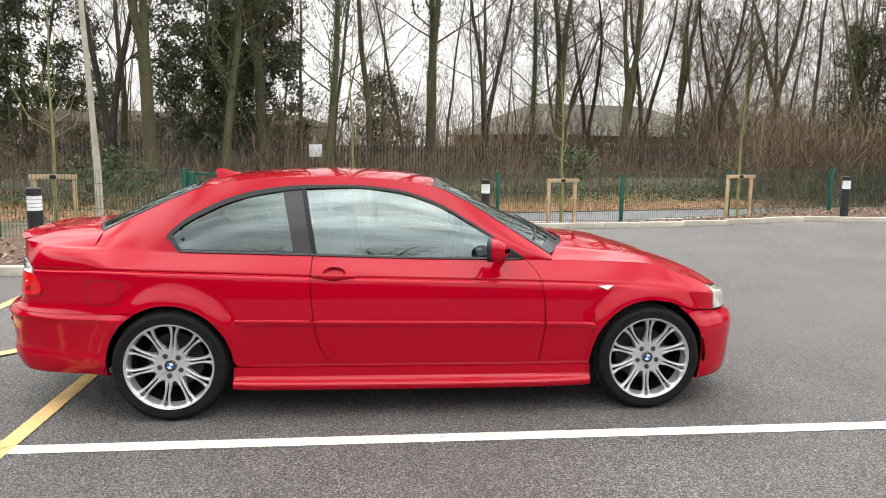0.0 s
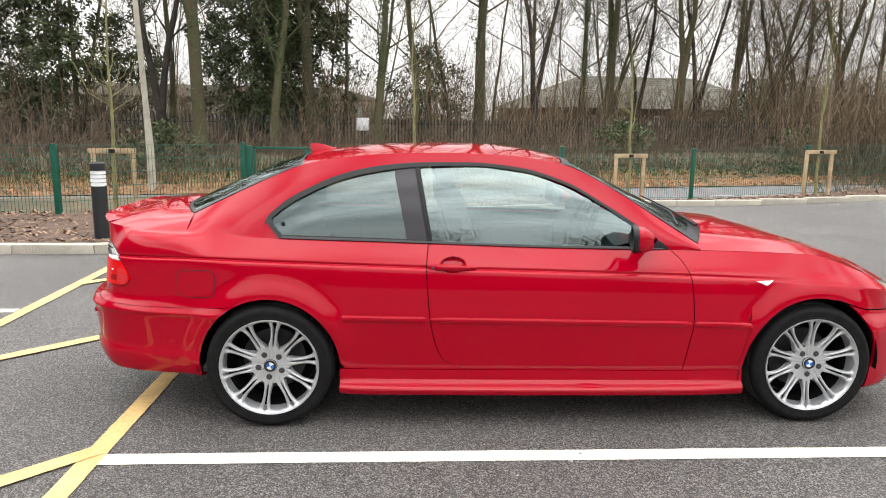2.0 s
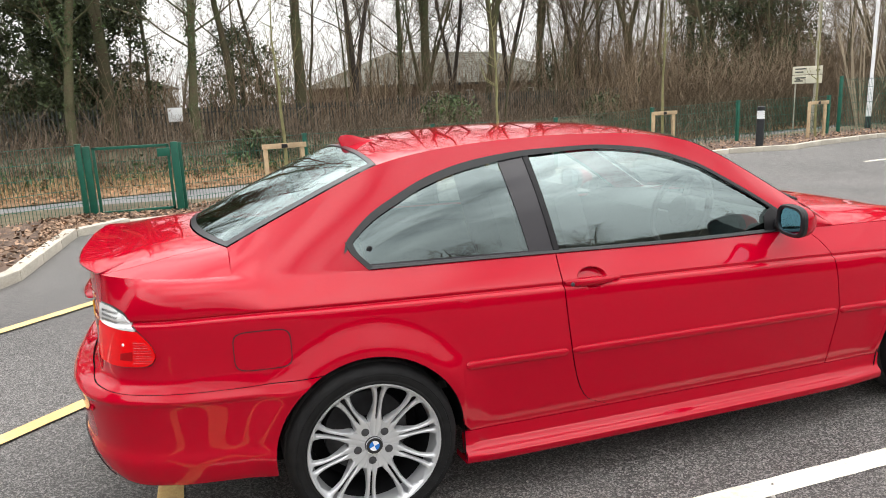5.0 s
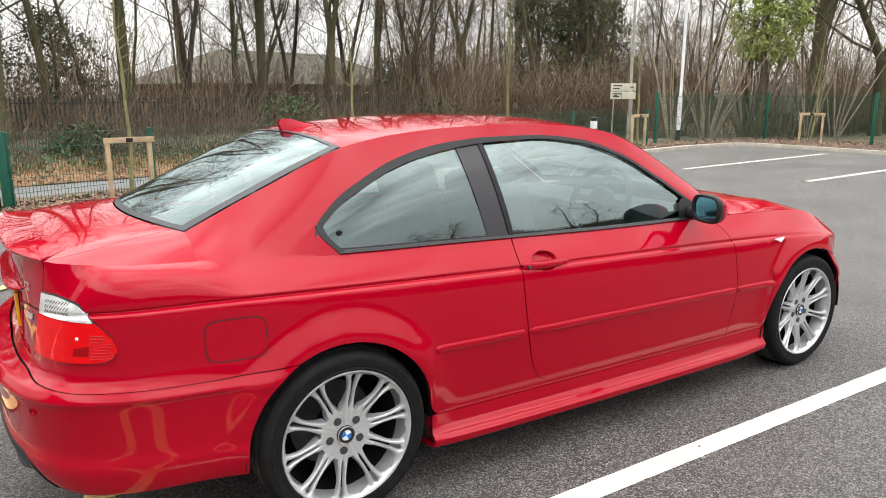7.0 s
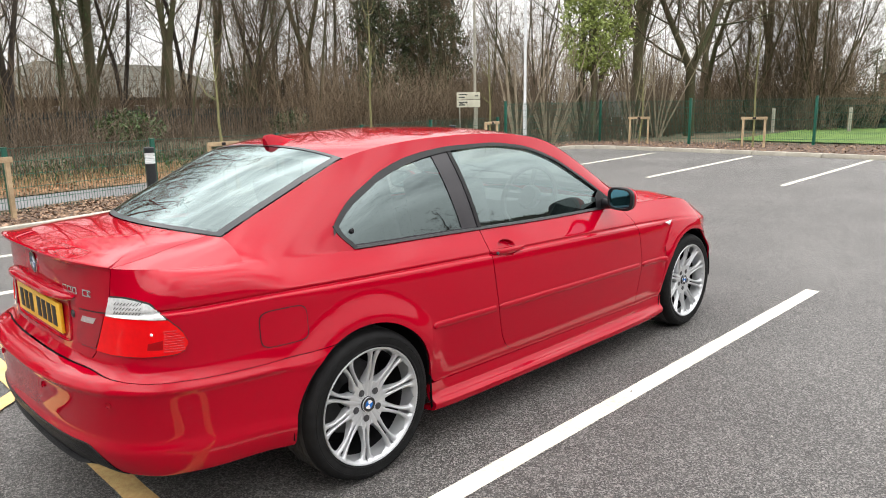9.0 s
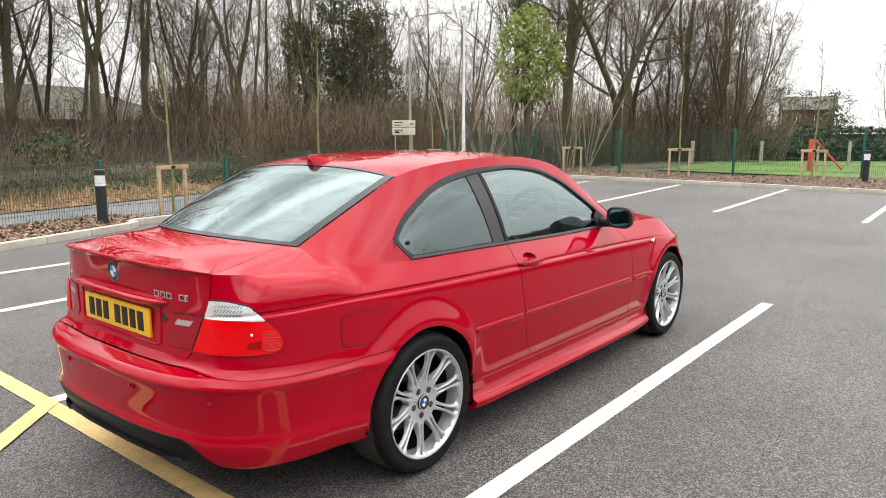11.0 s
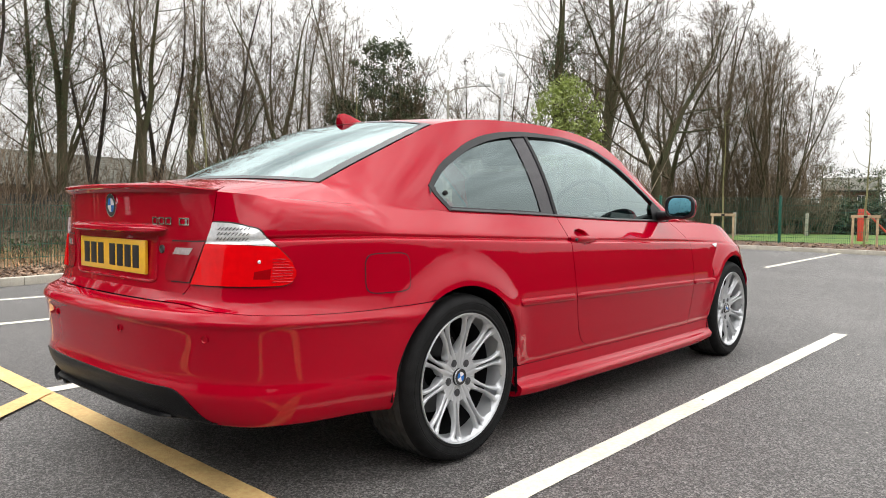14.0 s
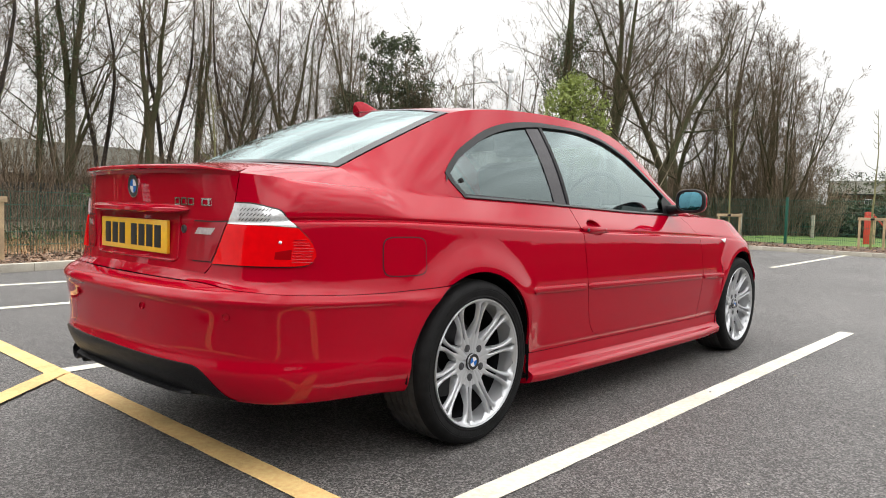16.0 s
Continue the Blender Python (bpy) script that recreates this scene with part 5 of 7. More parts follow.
def indicator():
    rows = []
    for j in range(7):
        row = []
        for k in range(13):
            t = k / 12
            x = 2.405 + 0.085 * t
            zt = 0.745 + 0.003 * t
            zb = zt - 0.024 * (t / 0.62 if t < 0.62 else (1 - t) / 0.38) - 0.001
            s = s_of_x(x)
            row.append(skin(s, v_of_z(s, zb + (zt - zb) * j / 6), 0.004))
        rows.append(row)
    return grid_panel(rows, roll=0.005)


both_sides("side_indicator", indicator, LAMP_CLEAR, "clear triangular side indicator lens")

# Rear lamps.
LAMP_TOP = pchip([0.0, 0.2, 0.4, 0.6, 0.78, 0.9, 0.97, 1.0], [0.885, 0.884, 0.877, 0.861, 0.828, 0.792, 0.764, 0.738])
LAMP_FOOT = pchip([0.0, 0.86, 0.94, 0.98, 1.0], [0.692, 0.696, 0.701, 0.712, 0.726])
LAMP_MID = pchip([0.0, 0.5, 1.0], [0.818, 0.817, 0.81])
LAMP_END = s_of_x(-0.695)


def lamp_rows(z0, z1, lift, n=30, m=16, t0=0.0, t1=1.0):
    rows = []
    for j in range(m + 1):
        row = []
        for k in range(n + 1):
            t = t0 + (t1 - t0) * k / n
            z = z0(t) + (z1(t) - z0(t)) * j / m
            inner = s_lid(max(v_of_z(CS[3], z), 7.05)) + 0.004
            s = inner + (LAMP_END - inner) * t
            row.append(skin(s, v_of_z(s, z), lift))
        rows.append(row)
    return rows


def lamp_gap():
    return grid_panel(lamp_rows(lambda t: LAMP_FOOT(t) - 0.004, lambda t: LAMP_TOP(t) + 0.004, 0.0012), roll=0.002)


for flip in (1, -1):
    def flipped(g, flip=flip):
        if flip < 0:
            g.v = [(x, -y, z) for x, y, z in g.v]
            g.f = [f[::-1] for f in g.f]
        return g.welded()
    lamp = part("tail_lamp", flipped(grid_panel(lamp_rows(LAMP_FOOT, lambda t: min(LAMP_MID(t), LAMP_TOP(t)), 0.007), roll=0.012)), LAMP_RED, car, "red tail lamp lens with a clear upper strip")
    part("clear_strip", flipped(grid_panel(lamp_rows(lambda t: LAMP_MID(t) + 0.0015, LAMP_TOP, 0.0072, t1=0.815), roll=0.012)), LAMP_CLEAR, lamp, "clear indicator lens with diagonal ribs")
    g = Geo()
    for r in range(3):
        for k in range(9):
            t = 0.17 + 0.042 * k + 0.01 * r
            z = 0.831 + 0.0155 * r
            s = s_lid(8) + (LAMP_END - s_lid(8)) * t
            a, b = skin(s, v_of_z(s, z), 0.0085), skin(s + 0.011, v_of_z(s, z + 0.008), 0.0085)
            g.tube([a, b], 0.0012, 5)
    part("lens_rib", flipped(g), ALLOY_DARK, lamp)
    # outer end of the lens: fine level ribs; inside: a dark chamber and a bulb
    g = Geo()
    for k in range(9):
        z = 0.708 + 0.0085 * k
        pts = []
        for j in range(7):
            t = 0.80 + 0.17 * j / 6
            if z > min(LAMP_MID(t), LAMP_TOP(t)) - 0.006:
                break
            s_in = s_lid(max(v_of_z(CS[3], z), 7.05)) + 0.004
            q = s_in + (LAMP_END - s_in) * t
            pts.append(skin(q, v_of_z(q, z), 0.0072))
        if len(pts) > 1:
            g.tube(pts, 0.0009, 4)
    part("rib", flipped(g), LAMP_DARK, lamp)
    rows = lamp_rows(lambda t: 0.716, lambda t: 0.738 + 0.06 * (t - 0.64), 0.0076, 8, 5, 0.64, 0.79)
    part("bulb_chamber", flipped(grid_panel(rows, roll=0.001)), LAMP_CHAMBER, lamp)
    bm = bmesh.new()
    bmesh.ops.create_uvsphere(bm, u_segments=12, v_segments=8, radius=0.0055)
    q = s_lid(8.0) + (LAMP_END - s_lid(8.0)) * 0.66
    bm.transform(Matrix.Translation(skin(q, v_of_z(q, 0.768), 0.006)))
    part("bulb", flipped(Geo().bm(bm)), WHITE_ENAMEL, lamp)
    part("lamp_seal", flipped(lamp_gap()), INK, car, "black seal round the tail lamp")
    g = Geo()
    rows = []
    for j in range(11):
        z = 0.698 + (0.822 - 0.698) * j / 10
        v = v_of_z(CS[2], z)
        e = 0.012 * (1 - smooth(j, 0, 2)) + 0.012 * smooth(j, 8, 10)
        s1 = s_lid(v) - 0.007
        s0 = 0.372 + 0.030 * smooth(j, 0, 10) + e
        rows.append([skin(s0 + (s1 - s0) * k / 14, v, 0.004) for k in range(15)])
    seal = [[skin(s0 - 0.004 + (s1 + 0.004 - s0 + 0.004) * k / 14, v_of_z(CS[2], 0.694 + 0.132 * j / 10), 0.0012) for k in range(15)] for j in range(11)]
    part("inner_lamp_seal", flipped(grid_panel(seal, roll=0.001)), INK, lid)
    inner = part("inner_lamp", flipped(grid_panel(rows, roll=0.008)), LAMP_DARK, lid, "dull red inner lamp lens on the boot lid")
    rows = [[skin(0.42 + 0.085 * k / 6 + 0.006 * j, v_of_z(CS[2], 0.782 + 0.007 * j), 0.0062) for k in range(7)] for j in range(4)]
    part("reversing_lens", flipped(grid_panel(rows, roll=0.003)), LENS_GREY, inner, "clear ribbed reversing lens")

# Number plate with plain bars, grip above it, badge, lock.
plate_x = skin(0.0, v_of_z(0.0, 0.765)).x - 0.010
plate = Geo()
plate.box(plate_x, -0.26, 0.708, plate_x + 0.012, 0.26, 0.820, 0.004)
pl = part("number_plate", plate.geo(), PLATE_YELLOW, car, "yellow rear number plate with black characters")
for y0, w in ((0.20, 0.046), (0.140, 0.046), (0.080, 0.046), (-0.015, 0.046), (-0.075, 0.046), (-0.135, 0.046), (-0.195, 0.046)):
    g = Geo()
    g.box(plate_x - 0.0012, y0 - w / 2, 0.726, plate_x + 0.002, y0 + w / 2, 0.802, 0.0008)
    part("plate_character", g.geo(), INK, pl)
g = Geo()
grip = []
for k in range(-30, 31):
    t = k / 30
    y = 0.365 * t
    e = math.sqrt(max(1 - abs(t) ** 6, 0.02))
    s = s_of_y(v_of_z(0.3, 0.86), abs(y)) * (1 if y <= 0 else -1)
    b = skin(s, v_of_z(s, 0.858))
    grip.append([b + Vector(q) for q in ((0.01, 0, 0.020 * e), (-0.010 * e, 0, 0.019 * e), (-0.030 * e, 0, 0.013 * e), (-0.040 * e, 0, 0.004 * e), (-0.041 * e, 0, -0.008 * e), (-0.034 * e, 0, -0.013 * e), (-0.008 * e, 0, -0.010 * e), (0.01, 0, -0.012 * e))])
g.sheet(grip)
part("boot_grip", g.welded(), RED, lid, "red grip bar over the number plate")
g = Geo()
pts = []
for k in range(49):
    t = -1 + 2 * k / 48
    y = 0.312 * max(-1, min(1, t * 1.35))
    z = 0.688 + 0.145 * smooth(abs(t), 0.72, 1.0) + 0.006 * smooth(abs(t), 0.66, 0.74)
    q = s_of_y(v_of_z(0.25, z), abs(y)) * (1 if y <= 0 else -1)
    pts.append(skin(q, v_of_z(q, z), 0.0))
g.tube(pts, 0.0055, 8)
part("plate_ledge", g.welded(), RED, lid)
bx = skin(0.0, v_of_z(0.0, 0.934))
n_up = (skin(0.0, v_of_z(0, 0.95)) - skin(0.0, v_of_z(0, 0.92))).normalized()
tilt = math.atan2(n_up.x, n_up.z)
roundel(car, 0.041, 0.0, Matrix.Translation(bx + Vector((-0.004, 0, 0))) @ Matrix.Rotation(tilt, 4, "Y") @ Matrix.Rotation(radians(-90), 4, "Z"), turn=0.0)
for y0, w in ((0.285, 0.030), (0.322, 0.030), (0.359, 0.030), (0.425, 0.034), (0.458, 0.010)):
    g = Geo()
    v = v_of_z(0.35, 0.885)
    s0, s1 = s_of_y(v, y0), s_of_y(v, y0 + w)
    for a, b, z0, z1 in ((0.0, 1.0, 0.893, 0.898), (0.0, 1.0, 0.873, 0.878), (0.0, 0.18, 0.878, 0.893), (0.82, 1.0, 0.878, 0.893)):
        g.sheet([[skin(s0 + (s1 - s0) * (a + (b - a) * k / 4), v_of_z(0.35, z), l) for k in range(5)] for z, l in ((z0, 0.0005), (z0 + 0.0005, 0.003), (z1 - 0.0005, 0.003), (z1, 0.0005))])
    part("badge_bar", g.welded(), CHROME, lid)
g = Geo()
g.lathe([(0.0, 0.0), (0.008, 0.0), (0.009, -0.002), (0.013, -0.002), (0.0145, 0.004)], 20)
sl = s_of_y(8.0, 0.335)
part("boot_lock", g.moved(Matrix.Translation(skin(sl, v_of_z(sl, 0.795), 0.002)) @ Matrix.Rotation(radians(-90), 4, "Z")).geo(), ALLOY_DARK, lid)
for y0 in (-0.62, -0.26, 0.26, 0.62):
    g = Geo()
    g.lathe([(0.0, -0.0015), (0.010, -0.0015), (0.0115, 0.0), (0.0115, 0.004)], 18)
    s = s_of_y(3.75, abs(y0)) * (1 if y0 < 0 else -1)
    p, q = skin(s, 3.75, 0.001), skin(s + 0.01, 3.75, 0.001)
    turn = math.degrees(math.atan2(q.y - p.y, q.x - p.x)) + 180
    part("parking_sensor", g.moved(Matrix.Translation(p) @ Matrix.Rotation(radians(turn), 4, "Z")).geo(), RED, car)
for y0 in (0.42, 0.50):
    g = Geo()
    g.tube([(-0.70, y0, 0.262), (-0.925, y0, 0.262)], 0.031, 18, caps=False)
    g.tube([(-0.925, y0, 0.262), (-0.75, y0, 0.262)], 0.027, 18, caps=False)
    part("exhaust_pipe", g.geo(), ALLOY_DARK, car)

# Aerial fin.
fin = []
for k in range(13):
    t = k / 12
    x = 0.125 + 0.135 * t
    base = top(rail_u(x), 0.0)
    h = 0.044 * (1 - smooth(t, 0.15, 1.0)) * smooth(t, -0.08, 0.05) + 0.004
    w = 0.020 * (1 - 0.5 * t) + 0.004
    fin.append([(base.x, -w, base.z - 0.004), (base.x - 0.012 * h / 0.06, -w * 0.75, base.z + h * 0.5), (base.x - 0.022 * h / 0.06, -w * 0.35, base.z + h * 0.96), (base.x - 0.022 * h / 0.06, w * 0.35, base.z + h * 0.96), (base.x - 0.012 * h / 0.06, w * 0.75, base.z + h * 0.5), (base.x, w, base.z - 0.004)])
g = Geo()
g.sheet(fin)
g.add(fin[0], [(0, 1, 2, 3, 4, 5)])
part("aerial_fin", g.welded(), RED, car, "red shark-fin aerial")


# Door mirrors.
def mirror_parts(flip):
    def fl(g):
        if flip:
            g.v = [(x, -y, z) for x, y, z in g.v]
            g.f = [f[::-1] for f in g.f]
        return g.welded()
    def oval(x, a, b, cy, cz, p=3.2, n=32):
        out = []
        for k in range(n + 1):
            q = 2 * math.pi * k / n
            c, s = math.cos(q), math.sin(q)
            r = (abs(c) ** p + abs(s) ** p) ** (-1 / p)
            out.append((x + 0.018 * c * r, cy + a * c * r, cz + b * s * r))
        return out
    cy, cz = -0.905, 0.966
    cap = Geo()
    cap.sheet([oval(1.752, 0.086, 0.060, cy, cz), oval(1.765, 0.090, 0.064, cy, cz), oval(1.79, 0.088, 0.062, cy + 0.002, cz - 0.001), oval(1.82, 0.078, 0.053, cy + 0.006, cz - 0.004), oval(1.845, 0.064, 0.040, cy + 0.010, cz - 0.008), oval(1.856, 0.020, 0.012, cy + 0.012, cz - 0.010)])
    m = part("door_mirror", fl(cap), RED, car, "red door mirror with a black rear frame")
    fr = Geo()
    fr.sheet([oval(1.765, 0.090, 0.064, cy, cz), oval(1.748, 0.091, 0.065, cy, cz), oval(1.740, 0.086, 0.060, cy, cz), oval(1.740, 0.076, 0.051, cy, cz), oval(1.750, 0.074, 0.049, cy, cz)])
    part("mirror_frame", fl(fr), BLACK_TRIM, m)
    gl = Geo()
    gl.add(oval(1.747, 0.076, 0.051, cy, cz)[:-1], [tuple(range(32))])
    part("mirror_glass", fl(gl), MIRROR, m, "blue-tinted mirror glass")
    arm = Geo()
    arm.tube([(1.86, -0.735, 0.915), (1.83, -0.79, 0.918), (1.80, -0.86, 0.925)], [0.030, 0.026, 0.024], 12)
    part("mirror_arm", fl(arm), BLACK_TRIM, m)


mirror_parts(False)
mirror_parts(True)

# Wipers and scuttle.
g = Geo()
g.sheet([[top(13.93, -0.80 + 1.60 * k / 24, 0.006) for k in range(25)], [top(13.93, -0.80 + 1.60 * k / 24, 0.004) + Vector((0.09, 0, -0.03)) for k in range(25)]])
part("scuttle", g.geo(), PLASTIC, car, "black plastic scuttle panel")
for w0, w1 in ((-0.55, -0.05), (0.20, 0.75)):
    g = Geo()
    pts = [top(13.9 - 0.9 * t, w0 + (w1 - w0) * t, 0.020) for t in (0, 0.25, 0.5, 0.75, 1.0)]
    g.tube(pts, [0.009, 0.008, 0.006, 0.005, 0.004], 6)
    blade = [top(13.55 - 0.25 * t, w0 - 0.35 + 0.9 * t, 0.012) for t in (0, 0.5, 1.0)]
    g.tube(blade, 0.006, 6)
    part("wiper", g.geo(), BLACK_TRIM, car)

# Cabin.
g = Geo()
g.sheet([[top(3.7 + (10.3 - 3.7) * i / 24, -0.97 + 1.94 * k / 16, -0.030) for i in range(25)] for k in range(17)])
part("headlining", g.welded(), HEADLINING, car)
cabin = Geo()
cabin.box(0.3, -0.66, 0.40, 1.95, 0.66, 0.44, 0.01)
cabin.box(-0.35, -0.52, 0.86, 0.05, 0.52, 0.90, 0.02)
part("cabin_floor", cabin.geo(), LEATHER, car)


def seat(cx, cy, width, depth, base_z, back_h, headrests, name="seat"):
    s = Geo()
    s.box(cx - depth / 2, cy - width / 2, base_z, cx + depth / 2, cy + width / 2, base_z + 0.16, 0.05)
    st = part(name, s.geo(), LEATHER, car, "black leather seat")
    b = Geo()
    b.box(-0.07, cy - width / 2, 0.0, 0.07, cy + width / 2, back_h, 0.055, pose(cx - depth / 2, 0, base_z + 0.08, 0, -15, 0))
    part("backrest", b.geo(), LEATHER, st)
    for hy in headrests:
        h = Geo()
        h.box(-0.05, cy + hy - 0.13, back_h + 0.03, 0.05, cy + hy + 0.13, back_h + 0.20, 0.045, pose(cx - depth / 2, 0, base_z + 0.08, 0, -15, 0))
        part("headrest", h.geo(), LEATHER, st)


seat(1.30, -0.37, 0.50, 0.50, 0.45, 0.62, (0.0,))
seat(1.30, 0.37, 0.50, 0.50, 0.45, 0.62, (0.0,))
seat(0.35, 0.0, 1.10, 0.46, 0.45, 0.50, (-0.33, 0.33), "rear_bench")
g = Geo()
dash = []
for k in range(21):
    y = -0.68 + 1.36 * k / 20
    hump = 0.035 * math.exp(-((y + 0.37) / 0.16) ** 2)
    dash.append([(1.70, y, 0.55), (1.68, y, 0.80), (1.73, y, 0.89 + hump), (1.84, y, 0.92 + hump * 0.6), (2.15, y, 0.90)])
g.sheet(dash)
part("dashboard", g.welded(), LEATHER, car)
g = Geo()
ring = []
for k in range(33):
    a = 2 * math.pi * k / 32
    ring.append((0.185 * math.cos(a), 0.185 * math.sin(a), 0.0))
g.tube(ring, 0.016, 10, caps=False)
g.box(-0.17, -0.016, -0.006, 0.17, 0.016, 0.006, 0.004)
g.box(-0.016, -0.17, -0.006, 0.016, 0.0, 0.006, 0.004)
g.lathe([(0.0, 0.02), (0.06, 0.018), (0.075, 0.0), (0.07, -0.03)], 24, "z")
part("steering_wheel", g.moved(pose(1.62, -0.37, 0.95, 0, 0, 0) @ pose(0, 0, 0, 0, -68, 0) @ pose(0, 0, 0, 0, 0, 90)).geo(), LEATHER, car)

# ---- fences, bollards, stakes ----
FENCE = [(-14.0, 6.1), (-9.3, 6.1), (-6.8, 6.1), (-4.35, 6.15), (-2.12, 7.95)], [(-0.80, 8.15), (1.2, 9.2), (3.75, 9.95), (6.6, 10.35), (9.35, 10.9), (12.2, 11.4), (15.3, 11.6)], [(15.8, 11.7), (20.6, 11.3), (20.6, 7.9), (21.6, 4.4), (22.6, 0.9), (23.6, -2.6), (24.4, -6.0)]


def fence_run(points, height, label):
    f = thing("mesh_fence", label, "fence", "green mesh fences")
    for x, y in points:
        g = Geo()
        z = land(x, y)
        g.box(-0.035, -0.035, z - 0.1, 0.035, 0.035, z + height + 0.04, 0.006)
        g.box(-0.042, -0.042, z + height + 0.035, 0.042, 0.042, z + height + 0.055, 0.006)
        g.moved(Matrix.Translation((x, y, 0)))
        part("post", g.geo(), GREEN_METAL, f)
    for (ax, ay), (bx, by) in zip(points, points[1:]):
        g = Geo()
        d = math.hypot(bx - ax, by - ay)
        n = int(d / 0.05)
        for k in range(1, n):
            t = k / n
            x, y = ax + (bx - ax) * t, ay + (by - ay) * t
            z = land(x, y)
            r = 0.0032
            g.add([(x - r, y - r, z + 0.03), (x + r, y - r, z + 0.03), (x, y + r, z + 0.03), (x - r, y - r, z + height), (x + r, y - r, z + height), (x, y + r, z + height)], [(0, 1, 4, 3), (1, 2, 5, 4), (2, 0, 3, 5)])
        for j in range(int(height / 0.2) + 1):
            zz = 0.05 + j * 0.2
            g.tube([(ax, ay - 0.004, land(ax, ay) + zz), (bx, by - 0.004, land(bx, by) + zz)], 0.004, 4)
        part("mesh_panel", g.geo(), GREEN_METAL, f)
    return f


fence_run(FENCE[0], 1.02, "green welded mesh fence on green steel posts")
fence_run(FENCE[1], 1.02, "green welded mesh fence on green steel posts")
fence_run(FENCE[2], 1.5, "tall green welded mesh fence by a field")


def bollard(x, y):
    b = thing("light_bollard", "dark grey bollard light with white louvres, in bark mulch", "bollard", "bollard lights", at=pose(x, y, land(x, y) + 0.06))
    g = Geo()
    g.lathe([(0.0, -0.05), (0.085, -0.05), (0.085, 0.62)], 28, "z")
    part("body", g.geo(), BOLLARD_GREY, b)
    g = Geo()
    for k in range(4):
        z = 0.625 + 0.045 * k
        g.lathe([(0.06, z), (0.083, z + 0.002), (0.083, z + 0.036), (0.06, z + 0.040)], 28, "z")
    part("louvre", g.geo(), LOUVRE, b, "white louvred light head")
    g = Geo()
    g.lathe([(0.06, 0.62), (0.06, 0.81)], 20, "z")
    part("core", g.geo(), LOUVRE, b)
    g = Geo()
    g.lathe([(0.0, 0.90), (0.07, 0.90), (0.085, 0.885), (0.085, 0.805), (0.05, 0.805)], 28, "z")
    part("cap", g.geo(), BOLLARD_GREY, b)


for x, y in ((-2.92, 4.19), (3.37, 9.19), (11.55, 9.92), (21.2, 0.6)):
    bollard(x, y)


def staked_tree(x, y, turn, height, seed):
    rng = random.Random(seed)
    z = land(x, y) + 0.06
    st = thing("tree_stake", "pale timber double tree stake with a black tie", "tree stake", "tree stakes", at=pose(x, y, z, 0, 0, turn))
    for sx in (-0.30, 0.30):
        g = Geo()
        g.box(sx - 0.03, -0.03, -0.1, sx + 0.03, 0.03, 0.90, 0.006)
        part("stake", g.geo(), TIMBER, st)
    g = Geo()
    g.box(-0.36, -0.055, 0.83, 0.36, -0.032, 0.91, 0.004)
    part("crossbar", g.geo(), TIMBER, st)
    g = Geo()
    g.box(-0.05, -0.062, 0.835, 0.05, 0.05, 0.90, 0.01)
    part("tie", g.geo(), BLACK_TRIM, st)
    tr = thing("young_tree", "slender leafless young tree tied to a stake", "tree", "young trees", at=pose(x, y, z))
    pts, r = [], []
    px, py = 0.0, 0.0
    for k in range(11):
        pts.append((px, py, height * k / 10 - 0.05))
        r.append(0.030 * (1 - k / 10) + 0.005)
        px += rng.uniform(-0.03, 0.03)
        py += rng.uniform(-0.03, 0.03)
    g = Geo()
    g.tube(pts, r, 7)
    for k in range(16):
        h = rng.uniform(0.38, 0.97)
        i = int(h * 10)
        b = Vector(pts[i]).lerp(Vector(pts[min(i + 1, 10)]), h * 10 - i)
        a = rng.uniform(0, 6.28)
        ln = rng.uniform(0.4, 1.0) * (1.15 - h)
        mid = b + Vector((math.cos(a) * ln * 0.5, math.sin(a) * ln * 0.5, ln * 0.3))
        g.tube([b, mid, mid + Vector((math.cos(a) * ln * 0.3, math.sin(a) * ln * 0.3, ln * 0.7))], [0.008, 0.006, 0.003], 5)
    part("stem", g.geo(), SAPLING, tr)


for n, (x, y, turn, h) in enumerate(((-4.0, 7.3, 5, 4.0), (0.76, 8.45, 10, 3.6), (5.15, 10.0, 8, 3.4), (9.41, 10.55, 8, 4.2), (14.2, 10.9, 8, 3.4), (20.0, 9.4, -70, 3.2), (19.9, 5.55, -75, 4.2), (20.8, 1.9, -75, 4.0))):
    staked_tree(x, y, turn, h, 10 + n)


# Gate in the fence.
gate = thing("metal_gate", "green steel mesh gate between square posts", "gate")
gx0, gx1, gy, gz = -2.03, -0.86, 8.02, land(-1.5, 8.0)
for x in (gx0, gx1):
    g = Geo()
    g.box(x - 0.05, gy - 0.05, gz - 0.1, x + 0.05, gy + 0.05, gz + 1.06, 0.008)
    part("gate_post", g.geo(), GREEN_METAL, gate)
g = Geo()
for z in (0.10, 1.02):
    g.box(gx0 + 0.07, gy - 0.02, gz + z - 0.02, gx1 - 0.07, gy + 0.02, gz + z + 0.02, 0.004)
for x in (gx0 + 0.09, gx1 - 0.09):
    g.box(x - 0.02, gy - 0.02, gz + 0.08, x + 0.02, gy + 0.02, gz + 1.04, 0.004)
part("gate_frame", g.geo(), GREEN_METAL, gate)
g = Geo()
for k in range(1, 20):
    x = gx0 + 0.09 + (gx1 - gx0 - 0.18) * k / 20
    g.tube([(x, gy, gz + 0.1), (x, gy, gz + 1.0)], 0.0028, 4)
for k in range(1, 5):
    g.tube([(gx0 + 0.09, gy, gz + 0.1 + 0.18 * k), (gx1 - 0.09, gy, gz + 0.1 + 0.18 * k)], 0.0028, 4)
part("gate_mesh", g.geo(), GREEN_METAL, gate)
g = Geo()
